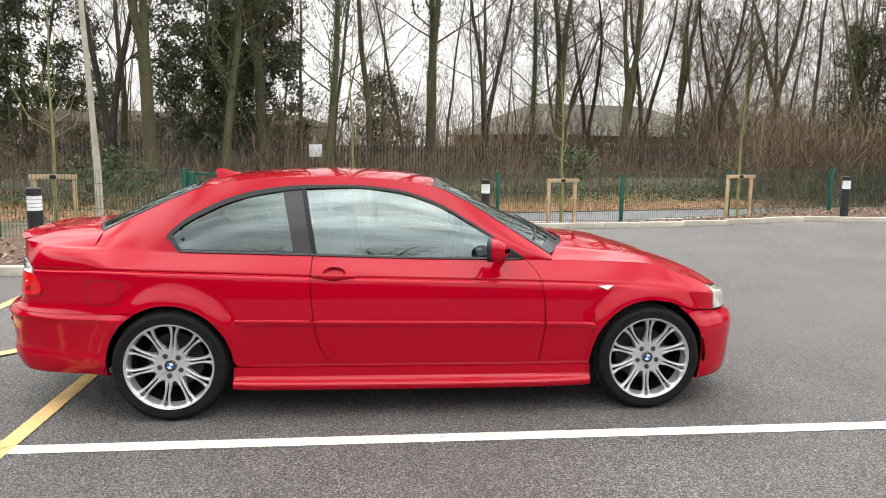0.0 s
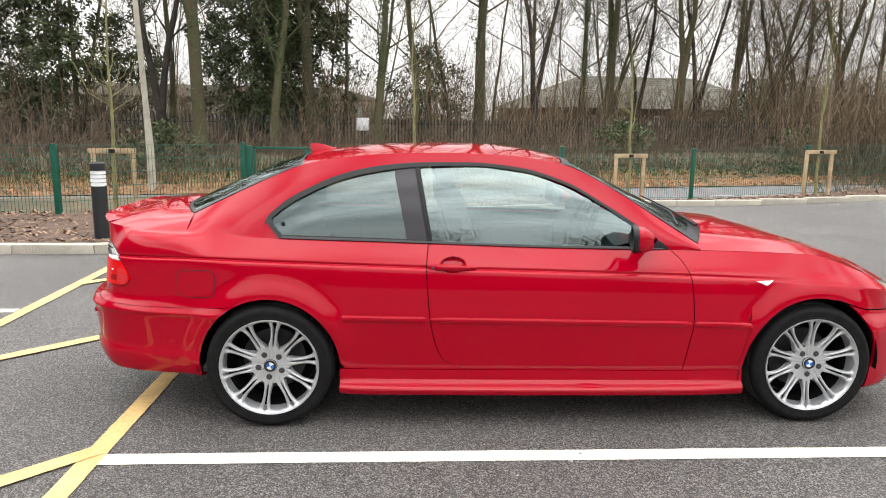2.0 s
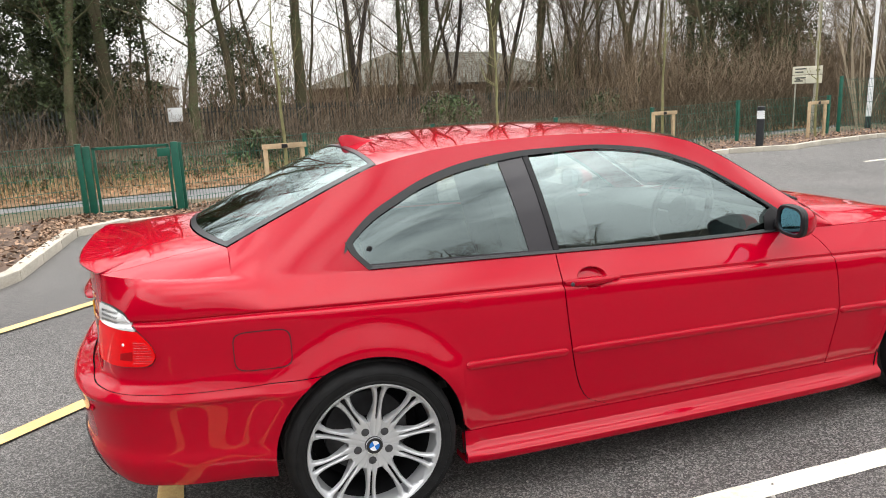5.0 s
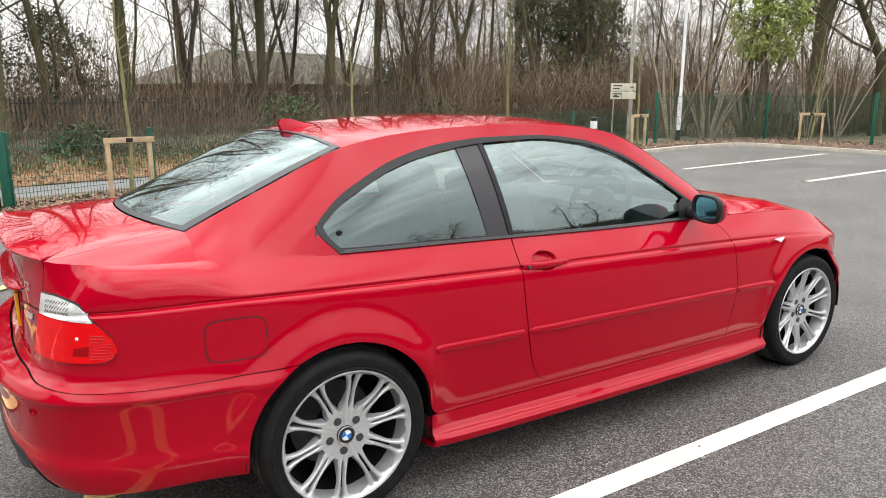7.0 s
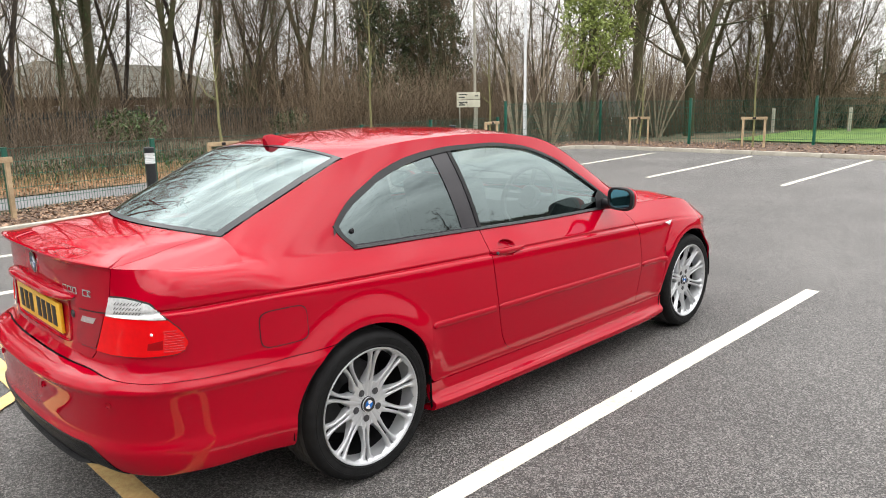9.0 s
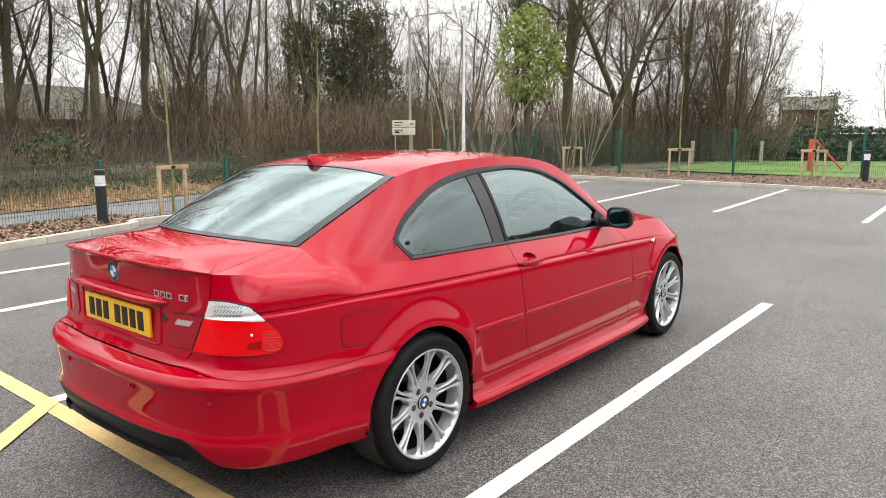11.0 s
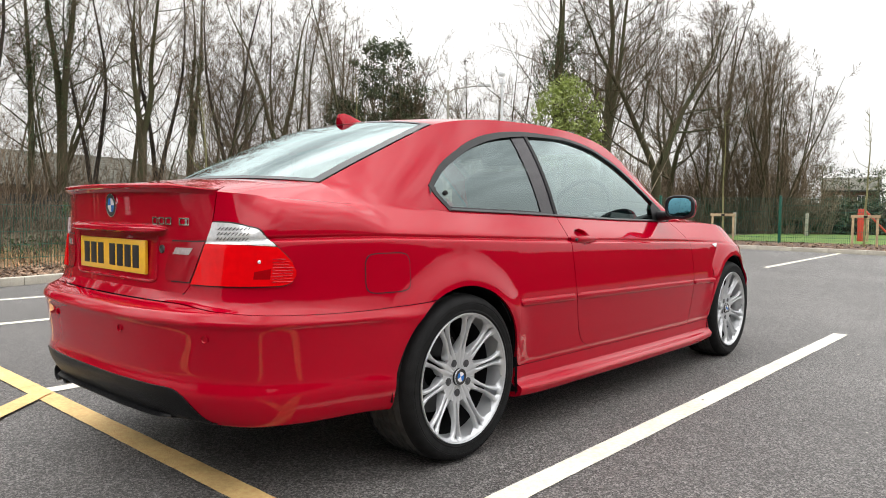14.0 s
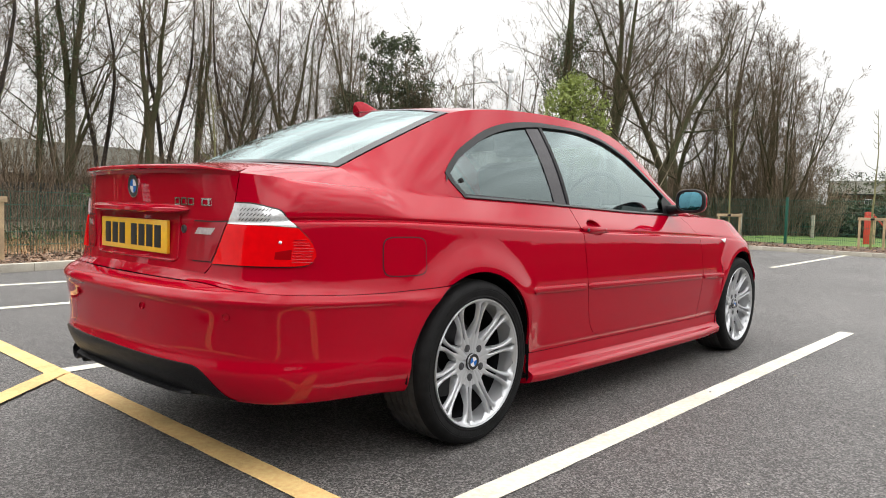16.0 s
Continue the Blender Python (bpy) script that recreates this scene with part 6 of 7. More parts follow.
g.box(gx1 - 0.24, gy - 0.06, gz + 0.86, gx1 - 0.06, gy + 0.03, gz + 0.98, 0.01)
part("lock_box", g.geo(), GREEN_METAL, gate)

# Poles, signs.
g = Geo()
cp = thing("camera_pole", "grey steel pole with a white camera dome on top", "pole", at=pose(17.9, 12.6, 0.03))
g.tube([(0, 0, -0.1), (0, 0, 0.35)], 0.075, 20)
part("base", g.geo(), BOLLARD_GREY, cp, "black painted pole base")
g = Geo()
g.tube([(0, 0, 0.35), (0, 0, 1.36), (0, 0, 1.44), (0, 0, 5.45)], [0.068, 0.068, 0.048, 0.042], 20)
part("shaft", g.geo(), POLE_GREY, cp)
g = Geo()
g.tube([(0, 0, 5.40), (-0.04, 0, 5.50), (-0.04, 0, 5.57)], [0.03, 0.05, 0.05], 12)
bm = bmesh.new()
bmesh.ops.create_uvsphere(bm, u_segments=20, v_segments=12, radius=0.12)
bm.transform(Matrix.Translation((-0.02, 0, 5.73)))
g.bm(bm)
g.box(-0.11, -0.09, 5.37, 0.07, 0.09, 5.53, 0.02)
part("camera_dome", g.geo(), LOUVRE, cp, "white dome camera")

sg = thing("road_sign", "cream direction sign board on two grey posts", "sign", at=pose(24.6, 21.5, land(24.6, 21.5) - 0.1, 0, 0, -48) @ Matrix.Scale(1.45, 4))
for x in (-0.3, 0.3):
    g = Geo()
    g.tube([(x, 0.03, -0.2), (x, 0.03, 2.02)], 0.022, 10)
    part("post", g.geo(), CONCRETE_POLE, sg)
for z in (1.52, 1.78):
    g = Geo()
    g.box(-0.40, -0.012, z, 0.40, 0.012, z + 0.24, 0.005)
    bd = part("board", g.geo(), SIGN_CREAM, sg)
    for r, w in ((0.15, 0.30), (0.06, 0.22)):
        g = Geo()
        g.box(-0.33, -0.015, z + r, -0.33 + w, -0.012, z + r + 0.035)
        part("text_bar", g.geo(), SIGN_INK, bd)
    g = Geo()
    ax = 0.22 if z > 1.7 else -0.30
    g.box(ax, -0.015, z + 0.10, ax + 0.12, -0.012, z + 0.135)
    part("arrow", g.geo(), SIGN_INK, bd)
tp = thing("street_lamp", "slender pale street lamp with a straight side arm, beyond the road", "street lamp", at=pose(25.2, 21.6, land(25.2, 21.6), 0, 0, -48))
g = Geo()
g.tube([(0, 0, -0.3), (0, 0, 1.4), (0, 0, 1.5), (0, 0, 7.9)], [0.10, 0.10, 0.075, 0.055], 14)
part("shaft", g.geo(), CONCRETE_POLE, tp)
g = Geo()
g.tube([(0, 0, 7.75), (0.3, 0, 7.95), (1.6, 0, 8.15)], [0.035, 0.032, 0.028], 8)
part("arm", g.geo(), CONCRETE_POLE, tp)
g = Geo()
g.box(1.5, -0.10, 8.10, 2.15, 0.10, 8.22, 0.03)
part("lamp_head", g.geo(), POLE_GREY, tp)
lp = thing("lamp_column", "tall tapered pale concrete lamp column by the road", "lamp column", at=pose(-6.95, 17.2, land(-6.95, 17.2)))
g = Geo()
g.tube([(0, 0, -0.3), (0.0, 0, 1.2), (-0.05, 0, 2.5), (-0.19, 0, 6.0), (-0.3, 0, 9.0)], [0.115, 0.11, 0.085, 0.072, 0.06], 16)
part("shaft", g.geo(), CONCRETE_POLE, lp)
for x, y in ((24.6, 14.2), (25.3, 13.5)):
    nb = thing("notice_board", "pale grey back of a notice board on posts", "sign", "notice boards", at=pose(x, y, land(x, y), 0, 0, -50) @ Matrix.Scale(1.15, 4))
    g = Geo()
    g.box(-0.31, -0.02, 0.72, 0.31, 0.02, 1.62, 0.01)
    part("board", g.geo(), BOARD_BACK, nb)
    for sx in (-0.2, 0.2):
        g = Geo()
        g.tube([(sx, 0.03, -0.2), (sx, 0.03, 1.6)], 0.025, 8)
        part("post", g.geo(), POLE_GREY, nb)

# ---- woodland ----
def grow(rng, height, trunk_r, stems=1, fork=0.3, spread=0.5, counts=(16, 8, 6), lean=0.03, low=0.3, thin=0.006):
    """Trunk, limb and twig geometry of a bare tree: a bole that may part into stems, rising limbs, side twigs, spurs."""
    trunk, twigs = Geo(), Geo()
    shape = ((9, 7), (6, 4), (2, 3), (1, 3))

    def limb(p, d, length, r, depth, tip=0.10):
        n, sides = shape[depth]
        pts, rad, dirs = [p.copy()], [r], [d.copy()]
        q, dd = p.copy(), d.copy()
        wob = (0.04 + 0.06 * spread, 0.21, 0.28, 0.2)[depth]
        rise = (0.06, 0.11, 0.05, 0.0)[depth]
        for k in range(n):
            dd = (dd + Vector((rng.gauss(0, wob), rng.gauss(0, wob), rise + rng.gauss(0, wob * 0.6)))).normalized()
            q = q + dd * (length / n)
            pts.append(q.copy())
            dirs.append(dd.copy())
            rad.append(max(r * (1 - (1 - tip) * ((k + 1) / n) ** 0.85), 0.005))
        if n == 1:
            twigs.sliver(pts[0], pts[1], r * 1.15)
            return
        (trunk if depth <= 1 else twigs).tube(pts, rad, sides, caps=False)
        turn = rng.uniform(0, 6.28)
        m = counts[depth]
        for c in range(m):
            lo = low if depth == 0 else 0.15
            t = lo + (0.99 - lo) * (c + rng.random()) / m
            i = min(int(t * n), n - 1)
            b = pts[i].lerp(pts[i + 1], t * n - i)
            ax = dirs[i + 1]
            side = ax.cross(Vector((0, 0, 1)) if abs(ax.z) < 0.8 else Vector((1, 0, 0))).normalized()
            up = side.cross(ax)
            turn += 2.4 + rng.gauss(0, 0.5)
            out = side * math.cos(turn) + up * math.sin(turn)
            open_to = (spread * 2.1, 1.0, 0.9)[depth] * rng.uniform(0.6, 1.4)
            nd = (ax + out * open_to + Vector((0, 0, 0.10))).normalized()
            if depth == 0:
                ln = height * (0.30 * (1 - t) + 0.10) * rng.uniform(0.5, 1.35) * (0.6 + 0.6 * spread)
            else:
                ln = length * (0.42 * (1 - t) + 0.16) * rng.uniform(0.6, 1.3)
            limb(b, nd, ln, max(min(rad[i] * (0.27 + 0.45 * max(spread - 0.7, 0), 0.40, 0.55)[depth], r * (0.24 + 0.6 * max(spread - 0.7, 0))), thin), depth + 1)

    d0 = Vector((rng.gauss(0, lean), rng.gauss(0, lean), 1)).normalized()
    foot = Vector((0, 0, -0.4))
    if stems == 1:
        limb(foot, d0, height, trunk_r, 0)
    else:
        h0 = height * fork
        split = foot + d0 * h0
        trunk.tube([foot, foot.lerp(split, 0.12), foot.lerp(split, 0.55), split + d0 * 0.15], [trunk_r * 1.35, trunk_r * 1.08, trunk_r, trunk_r * 0.92], 10, caps=False)
        a0 = rng.uniform(0, 6.28)
        for k in range(stems):
            a = a0 + 6.28 * k / stems + rng.gauss(0, 0.3)
            w = rng.uniform(0.05, 0.17) * (spread / 0.55) ** 1.9
            limb(split - d0 * 0.1, (d0 + Vector((math.cos(a) * w, math.sin(a) * w, 0))).normalized(), (height - h0) * rng.uniform(0.85, 1.05), trunk_r * (0.78 if stems == 2 else 0.62), 0)
    return trunk, twigs


def leaves(rng, n, place, size):
    """Small leaves at places given by place()."""
    g = Geo()
    for _ in range(n):
        p = place()
        a, b = (Vector((rng.gauss(0, 1), rng.gauss(0, 1), rng.gauss(0, 1))).normalized() for _ in range(2))
        s = size * rng.uniform(0.6, 1.4)
        g.add([p, p + a * s, p + (a + b * 0.6).normalized() * s * 0.8, p + b * s * 0.5], [(0, 1, 2, 3)])
    return g


KINDS = []
# height, bole radius, stems, height of the fork, spread, ivy, dark bark, lowest limb, numbers of limbs, twigs and spurs
for n, (h, r, stems, fork, sp, ivy, dark, low, counts) in enumerate((
        (17, 0.17, 1, 0.0, 0.55, 0, 0, 0.20, (24, 10, 18)), (17, 0.20, 1, 0.0, 0.60, 1, 0, 0.20, (24, 10, 18)), (16, 0.20, 2, 0.10, 0.60, 0, 1, 0.14, (16, 10, 18)),
        (16, 0.11, 1, 0.0, 0.50, 0, 0, 0.22, (22, 9, 15)), (18, 0.23, 2, 0.28, 0.55, 1, 0, 0.08, (15, 10, 18)), (13, 0.11, 3, 0.05, 0.55, 0, 0, 0.16, (12, 8, 15)),
        (15, 0.22, 2, 0.32, 0.80, 0, 0, 0.06, (17, 11, 18)), (10, 0.07, 2, 0.06, 0.60, 0, 0, 0.18, (12, 7, 13)), (14, 0.07, 1, 0.0, 0.45, 0, 0, 0.20, (18, 8, 13)),
        (10, 0.045, 1, 0.0, 0.50, 0, 0, 0.18, (14, 6, 13)), (15, 0.24, 3, 0.34, 0.86, 0, 0, 0.05, (13, 13, 20)),
        (12, 0.17, 6, 0.03, 0.62, 0, 0, 0.12, (14, 11, 20)), (15, 0.25, 2, 0.24, 0.95, 0, 0, 0.04, (15, 13, 20)), (14, 0.17, 5, 0.10, 0.70, 0, 0, 0.12, (10, 8, 13)))):
    rng = random.Random(130 + n)
    trunk, twigs = grow(rng, h, r, stems, fork, sp, counts, 0.03, low, 0.011 if n == 13 else 0.006)
    meshes = [("trunk", mesh_from("trunk", trunk.v, trunk.f), BARK_DARK if dark else BARK), ("crown", mesh_from("crown", twigs.v, twigs.f), TWIG)]
    if ivy:
        rings = [Vector(p) for p in trunk.v]
        bole = [p for p in rings if p.z < h * 0.62 and math.hypot(p.x, p.y) < 0.14 * max(p.z, 3.0)]

        def on_trunk():
            p = rng.choice(bole)
            q = rng.choice(bole)
            while abs(p.z - q.z) > 2.4 or (p.xy - q.xy).length > 0.8:
                q = rng.choice(bole)
            c = p.lerp(q, rng.random())
            return c + Vector((rng.gauss(0, 0.10), rng.gauss(0, 0.10), rng.gauss(0, 0.15)))
        iv = leaves(rng, 3000, on_trunk, 0.10)
        meshes.append(("ivy", mesh_from("ivy", iv.v, iv.f), IVY))
    KINDS.append((meshes, ivy))


def tree(kind, x, y, turn, scale, tilt=0.0):
    meshes, ivy = KINDS[kind]
    t = thing("bare_tree", "tall leafless winter tree" + (" with an ivy-clad trunk" if ivy else " with grey-brown bark"), "tree", "woodland trees", at=pose(x, y, land(x, y), 0, tilt, turn) @ Matrix.Scale(scale, 4))
    for nm, me, mt in meshes:
        part(nm, me, mt, t)


# Edge of the wood along the road.
EDGE = [(-10.9, 21.6, 3), (-7.4, 19.6, 2), (-8.5, 24.1, 0), (-6.1, 19.6, 4), (-4.0, 21.1, 1), (-2.9, 22.4, 4), (-2.1, 26.5, 3), (-0.3, 20.9, 1), (1.2, 24.3, 0), (2.5, 25.5, 3), (4.7, 29.0, 3), (6.2, 25.4, 0), (7.5, 23.2, 1), (8.7, 23.9, 4), (12.8, 27.8, 0), (12.2, 23.7, 2), (14.3, 25.1, 4), (18.9, 28.1, 1), (19.6, 25.8, 0), (24.4, 31.4, 3), (24.6, 28.4, 4), (28.4, 31.2, 0),
        (16.7, 21.4, 3), (19.9, 20.8, 5), (5.4, 22.2, 2), (10.2, 24.8, 2), (11.0, 22.6, 6), (15.6, 24.0, 2), (17.9, 23.6, 6), (3.4, 22.6, 4), (20.5, 24.9, 0), (22.6, 24.0, 3)]
_rng = random.Random(7)


def back(x, y):
    """Sets a place of the wood's edge deeper, more so towards the corner of the car park."""
    d = 1.18 + 0.30 * smooth((x - 1.1) / (y + 4.7), -0.05, 0.35)
    return 1.1 + (x - 1.1) * d, -4.7 + (y + 4.7) * d


for x, y, k in EDGE:
    tree(k, *back(x, y), _rng.uniform(0, 360), _rng.uniform(0.95, 1.15))
# Right-hand corner and field edge.
for x, y, k, s in ((24.7, 15.1, 1, 0.85), (25.1, 14.5, 1, 0.9), (26.0, 13.0, 10, 0.95), (27.3, 11.2, 12, 0.85), (36.3, 9.0, 11, 0.85), (37.8, 10.6, 11, 0.95), (34.6, 11.6, 11, 0.8), (39.4, 10.4, 6, 0.8), (33.4, 13.2, 12, 0.75), (41.5, 9.8, 11, 0.8), (58, 4.5, 7, 0.8), (62, 2.0, 7, 0.9)):
    tree(k, x, y, _rng.uniform(0, 360), s)
# Depth of the wood, and the trees on the near side of the car park.
for k in range(24):
    x = -28 + 3.0 * k + _rng.uniform(-0.8, 0.8)
    q = _rng.uniform(38, 60)
    tree(_rng.choice((3, 5, 7, 8, 9)), x, 0.22 * x + q, _rng.uniform(0, 360), _rng.uniform(0.75, 1.0))
for x, y, k, s in ((-27, 6, 0, 1), (-28, -4, 2, 1), (-19, 13, 3, 1), (-30, -22, 6, 1), (-17, -36, 6, 1), (-7, -40, 2, 1), (3, -39, 6, 1), (13, -41, 10, 1), (24, -40, 6, 1), (36, -36, 2, 1)):
    tree(k, x, y, _rng.uniform(0, 360), s)

# Undergrowth.
SCRUBS = []
for n in range(4):
    rng = random.Random(300 + n)
    g = Geo()
    for _ in range(200):
        x, y = rng.uniform(-2.4, 2.4), rng.uniform(-1.0, 1.0)
        ln = 0.4 + 2.6 * rng.random() ** 1.8
        ln *= 1 + 0.5 * noise.noise(Vector((x * 0.9 + n * 7, y, 0)))
        a, bend = rng.uniform(0, 6.28), rng.uniform(0.1, 0.95)
        p0 = Vector((x, y, -0.2))
        p1 = p0 + Vector((math.cos(a) * bend * ln * 0.35, math.sin(a) * bend * ln * 0.35, ln * 0.6))
        p2 = p1 + Vector((math.cos(a) * bend * ln * 0.7, math.sin(a) * bend * ln * 0.7, ln * 0.35))
        g.tube([p0, p1], [0.011, 0.008], 3, caps=False)
        g.spike(p1, p2, 0.008)
        for _ in range(3):
            b = p0.lerp(p1, rng.uniform(0.3, 1.0))
            c = rng.uniform(0, 6.28)
            g.sliver(b, b + Vector((math.cos(c) * 0.3, math.sin(c) * 0.3, rng.uniform(0.0, 0.4))), 0.006)
    SCRUBS.append(mesh_from("undergrowth", g.v, g.f))


def scrub(x, y, s, turn):
    ob = part("undergrowth", SCRUBS[_rng.randrange(4)], SCRUB)
    ob.matrix_basis = pose(x, y, land(x, y), 0, 0, turn) @ Matrix.Diagonal((s, s, s * _rng.uniform(0.7, 1.15), 1))
    tagged(ob, "tangled brown leafless brambles and saplings under trees", "undergrowth", kind="stuff")


for k in range(56):
    x = -24 + 56 * (k % 28) / 27 + _rng.uniform(-0.6, 0.6)
    scrub(x, 0.22 * x + (20.6 if k < 28 else 26.5) + _rng.uniform(-0.7, 1.2), _rng.uniform(0.75, 1.05), 12 + _rng.uniform(-12, 12))
for x, y, s in ((21.5, 15.6, 1.0), (24, 14.3, 1.1), (27, 13.6, 1.0), (30, 12.8, 0.9), (36, 10.6, 1.4), (39, 10.0, 1.4), (35, 9.6, 1.0), (16, 17.5, 0.9), (22.8, 12.6, 1.1)):
    scrub(x, y, s, _rng.uniform(0, 360))
# Slender poles between the trees, and the far side of the wood.
for k in range(30):
    x = -27 + 2.2 * k + _rng.uniform(-0.5, 0.5)
    tree(_rng.choice((8, 9, 3)), x, 0.22 * x + _rng.uniform(25, 58), _rng.uniform(0, 360), _rng.uniform(0.8, 1.15))
for k in range(20):
    x = 38 + 2.3 * k + _rng.uniform(-0.8, 0.8)
    tree(_rng.choice((3, 5, 7, 8, 8)), x, 0.22 * x + (_rng.uniform(19.5, 34) if k % 3 else _rng.uniform(3.0, 10.5)), _rng.uniform(0, 360), _rng.uniform(0.5, 0.75))
THICKETS = []
for n in range(3):
    rng = random.Random(350 + n)
    g = Geo()
    for _ in range(190):
        x, y = rng.uniform(-3.0, 3.0), rng.uniform(-1.6, 1.6)
        ln = rng.uniform(2.0, 6.5)
        p0 = Vector((x, y, -0.2))
        p1 = p0 + Vector((rng.gauss(0, 0.11) * ln, rng.gauss(0, 0.11) * ln, ln * 0.5))
        p2 = p1 + Vector((rng.gauss(0, 0.15) * ln, rng.gauss(0, 0.15) * ln, ln * 0.42))
        g.tube([p0, p1], [0.017, 0.012], 3, caps=False)
        g.spike(p1, p2, 0.012)
        for _ in range(9):
            b = p0.lerp(p1, rng.uniform(0.3, 1.0)) if rng.random() < 0.5 else p1.lerp(p2, rng.random())
            c, e = rng.uniform(0, 6.28), rng.uniform(0.4, 1.2)
            g.sliver(b, b + Vector((math.cos(c) * 0.6 * e, math.sin(c) * 0.6 * e, rng.uniform(-0.1, 0.7) * e)), 0.009)
    THICKETS.append(mesh_from("thicket", g.v, g.f))


BRUSHES = []
for n in range(3):
    rng = random.Random(380 + n)
    g = Geo()
    for _ in range(150):
        a, q = rng.uniform(0, 6.28), math.sqrt(rng.random())
        x, y = 3.0 * q * math.cos(a), 1.8 * q * math.sin(a)
        ln = rng.uniform(0.45, 1.0) * (6.2 - 3.2 * q * q)
        d = Vector((math.cos(a) * 0.34 * q + rng.gauss(0, 0.16), math.sin(a) * 0.34 * q + rng.gauss(0, 0.16), 1)).normalized()
        p0 = Vector((x, y, -0.2))
        p1 = p0 + d * ln * 0.5
        d = (d + Vector((rng.gauss(0, 0.22), rng.gauss(0, 0.22), 0.0))).normalized()
        p2 = p1 + d * ln * 0.5
        g.tube([p0, p1], [0.016, 0.011], 3, caps=False)
        g.spike(p1, p2, 0.011)
        for _ in range(16):
            b = p0.lerp(p1, rng.uniform(0.1, 1.0)) if rng.random() < 0.5 else p1.lerp(p2, rng.random())
            c, e = rng.uniform(0, 6.28), rng.uniform(0.3, 1.1)
            g.sliver(b, b + Vector((math.cos(c) * 0.6 * e, math.sin(c) * 0.6 * e, rng.uniform(-0.1, 0.7) * e)), 0.010)
    BRUSHES.append(mesh_from("brush", g.v, g.f))


def brush(x, y, s):
    ob = part("brush", BRUSHES[_rng.randrange(3)], TWIG)
    ob.matrix_basis = pose(x, y, land(x, y), 0, 0, _rng.uniform(0, 360)) @ Matrix.Diagonal((s, s, s * _rng.uniform(0.8, 1.1), 1))
    tagged(ob, "domed tangle of leafless brown twigs at a field edge", "brush", kind="stuff")


def thicket(x, y, s):
    ob = part("thicket", THICKETS[_rng.randrange(3)], TWIG)
    ob.matrix_basis = pose(x, y, land(x, y), 0, 0, 12 + _rng.uniform(-15, 15)) @ Matrix.Diagonal((s, s, s * _rng.uniform(0.7, 1.1), 1))
    tagged(ob, "dense leafless brown thicket of thin stems in the wood", "thicket", kind="stuff")


for k in range(36):
    x = -28 + 2.2 * k + _rng.uniform(-0.6, 0.6)
    thicket(x, 0.22 * x + (30 if k % 3 == 0 else 40 if k % 3 == 1 else 52) + _rng.uniform(-1.5, 1.5), _rng.uniform(0.9, 1.3))
for k in range(12):
    x = 30 + 4.5 * k + _rng.uniform(-0.6, 0.6)
    (thicket if k % 2 else brush)(x, 0.22 * x + (_rng.uniform(19.5, 23) if k % 2 else _rng.uniform(6.5, 10.5)), _rng.uniform(0.7, 1.0))
for k in range(10):
    a, d = radians(60.5 + 1.15 * k), _rng.uniform(40, 54)
    x, y = -3 + d * math.sin(a), -2.5 + d * math.cos(a)
    if 11.4 < road_q(x, y) < 18.4:
        d *= 0.8
        x, y = -3 + d * math.sin(a), -2.5 + d * math.cos(a)
    brush(x, y, _rng.uniform(1.0, 1.3))
    if k % 4 == 1:
        tree(10, x + 1.5, y + 1.0, _rng.uniform(0, 360), _rng.uniform(0.8, 0.95))
for x, y in ((19.0, 24.4), (22.0, 25.6), (24.5, 25.0), (21.0, 22.9), (27.0, 25.2), (29.5, 25.7)):
    thicket(x, y, _rng.uniform(0.9, 1.15))
for x, y, s in ((38.5, 12.0, 1.25), (37.0, 10.6, 1.1), (41.5, 11.6, 1.2), (35.6, 9.3, 1.0), (37.8, 8.6, 0.9), (29.5, 13.6, 0.8), (27.0, 13.8, 0.75)):
    brush(x, y, s)
for k in range(18):
    x = 26 + 1.5 * k + _rng.uniform(-0.5, 0.5)
    tree(_rng.choice((0, 2, 3, 5, 8)), x, 0.22 * x + _rng.uniform(20.5, 38), _rng.uniform(0, 360), _rng.uniform(0.55, 0.8))
for k in range(9):
    x = 26 + 2.6 * k + _rng.uniform(-0.6, 0.6)
    thicket(x, 0.22 * x + _rng.uniform(24, 32), _rng.uniform(1.0, 1.25))
for k in range(9):
    x = 27 + 3.0 * k + _rng.uniform(-0.6, 0.6)
    thicket(x, 0.22 * x + (22 if k % 2 else 30) + _rng.uniform(-1, 1), _rng.uniform(1.0, 1.3))
# Spreading brown crowns over the hall and beyond the corner.
for k, (x, y) in enumerate(((20.5, 36.0), (31.5, 31.0), (35.5, 33.5), (39.0, 30.0), (25.5, 40.0), (42.0, 22.5), (34.0, 36.0), (38.0, 27.4), (43.0, 26.5), (13.0, 40.0), (-7.0, 36.0))):
    tree(13, x, y, 37 * k, _rng.uniform(0.88, 1.06))
# Belt of scrub and trees that closes the car park behind the eye.
for k in range(17):
    x = -46 + 5.9 * k + _rng.uniform(-0.8, 0.8)
    thicket(x, -31 - 0.004 * x * x + _rng.uniform(-1.5, 1.5), _rng.uniform(1.2, 1.5))
for k in range(12):
    x = 27 + 4.0 * k + _rng.uniform(-0.8, 0.8)
    thicket(x, -34 + 2.6 * k, _rng.uniform(0.9, 1.2))
# Unseen thickets behind the tail, added to darken what the boot lid reflects.
for k in range(10):
    thicket(-21 + _rng.uniform(-1, 1), -34 + 4.6 * k, _rng.uniform(1.1, 1.4))
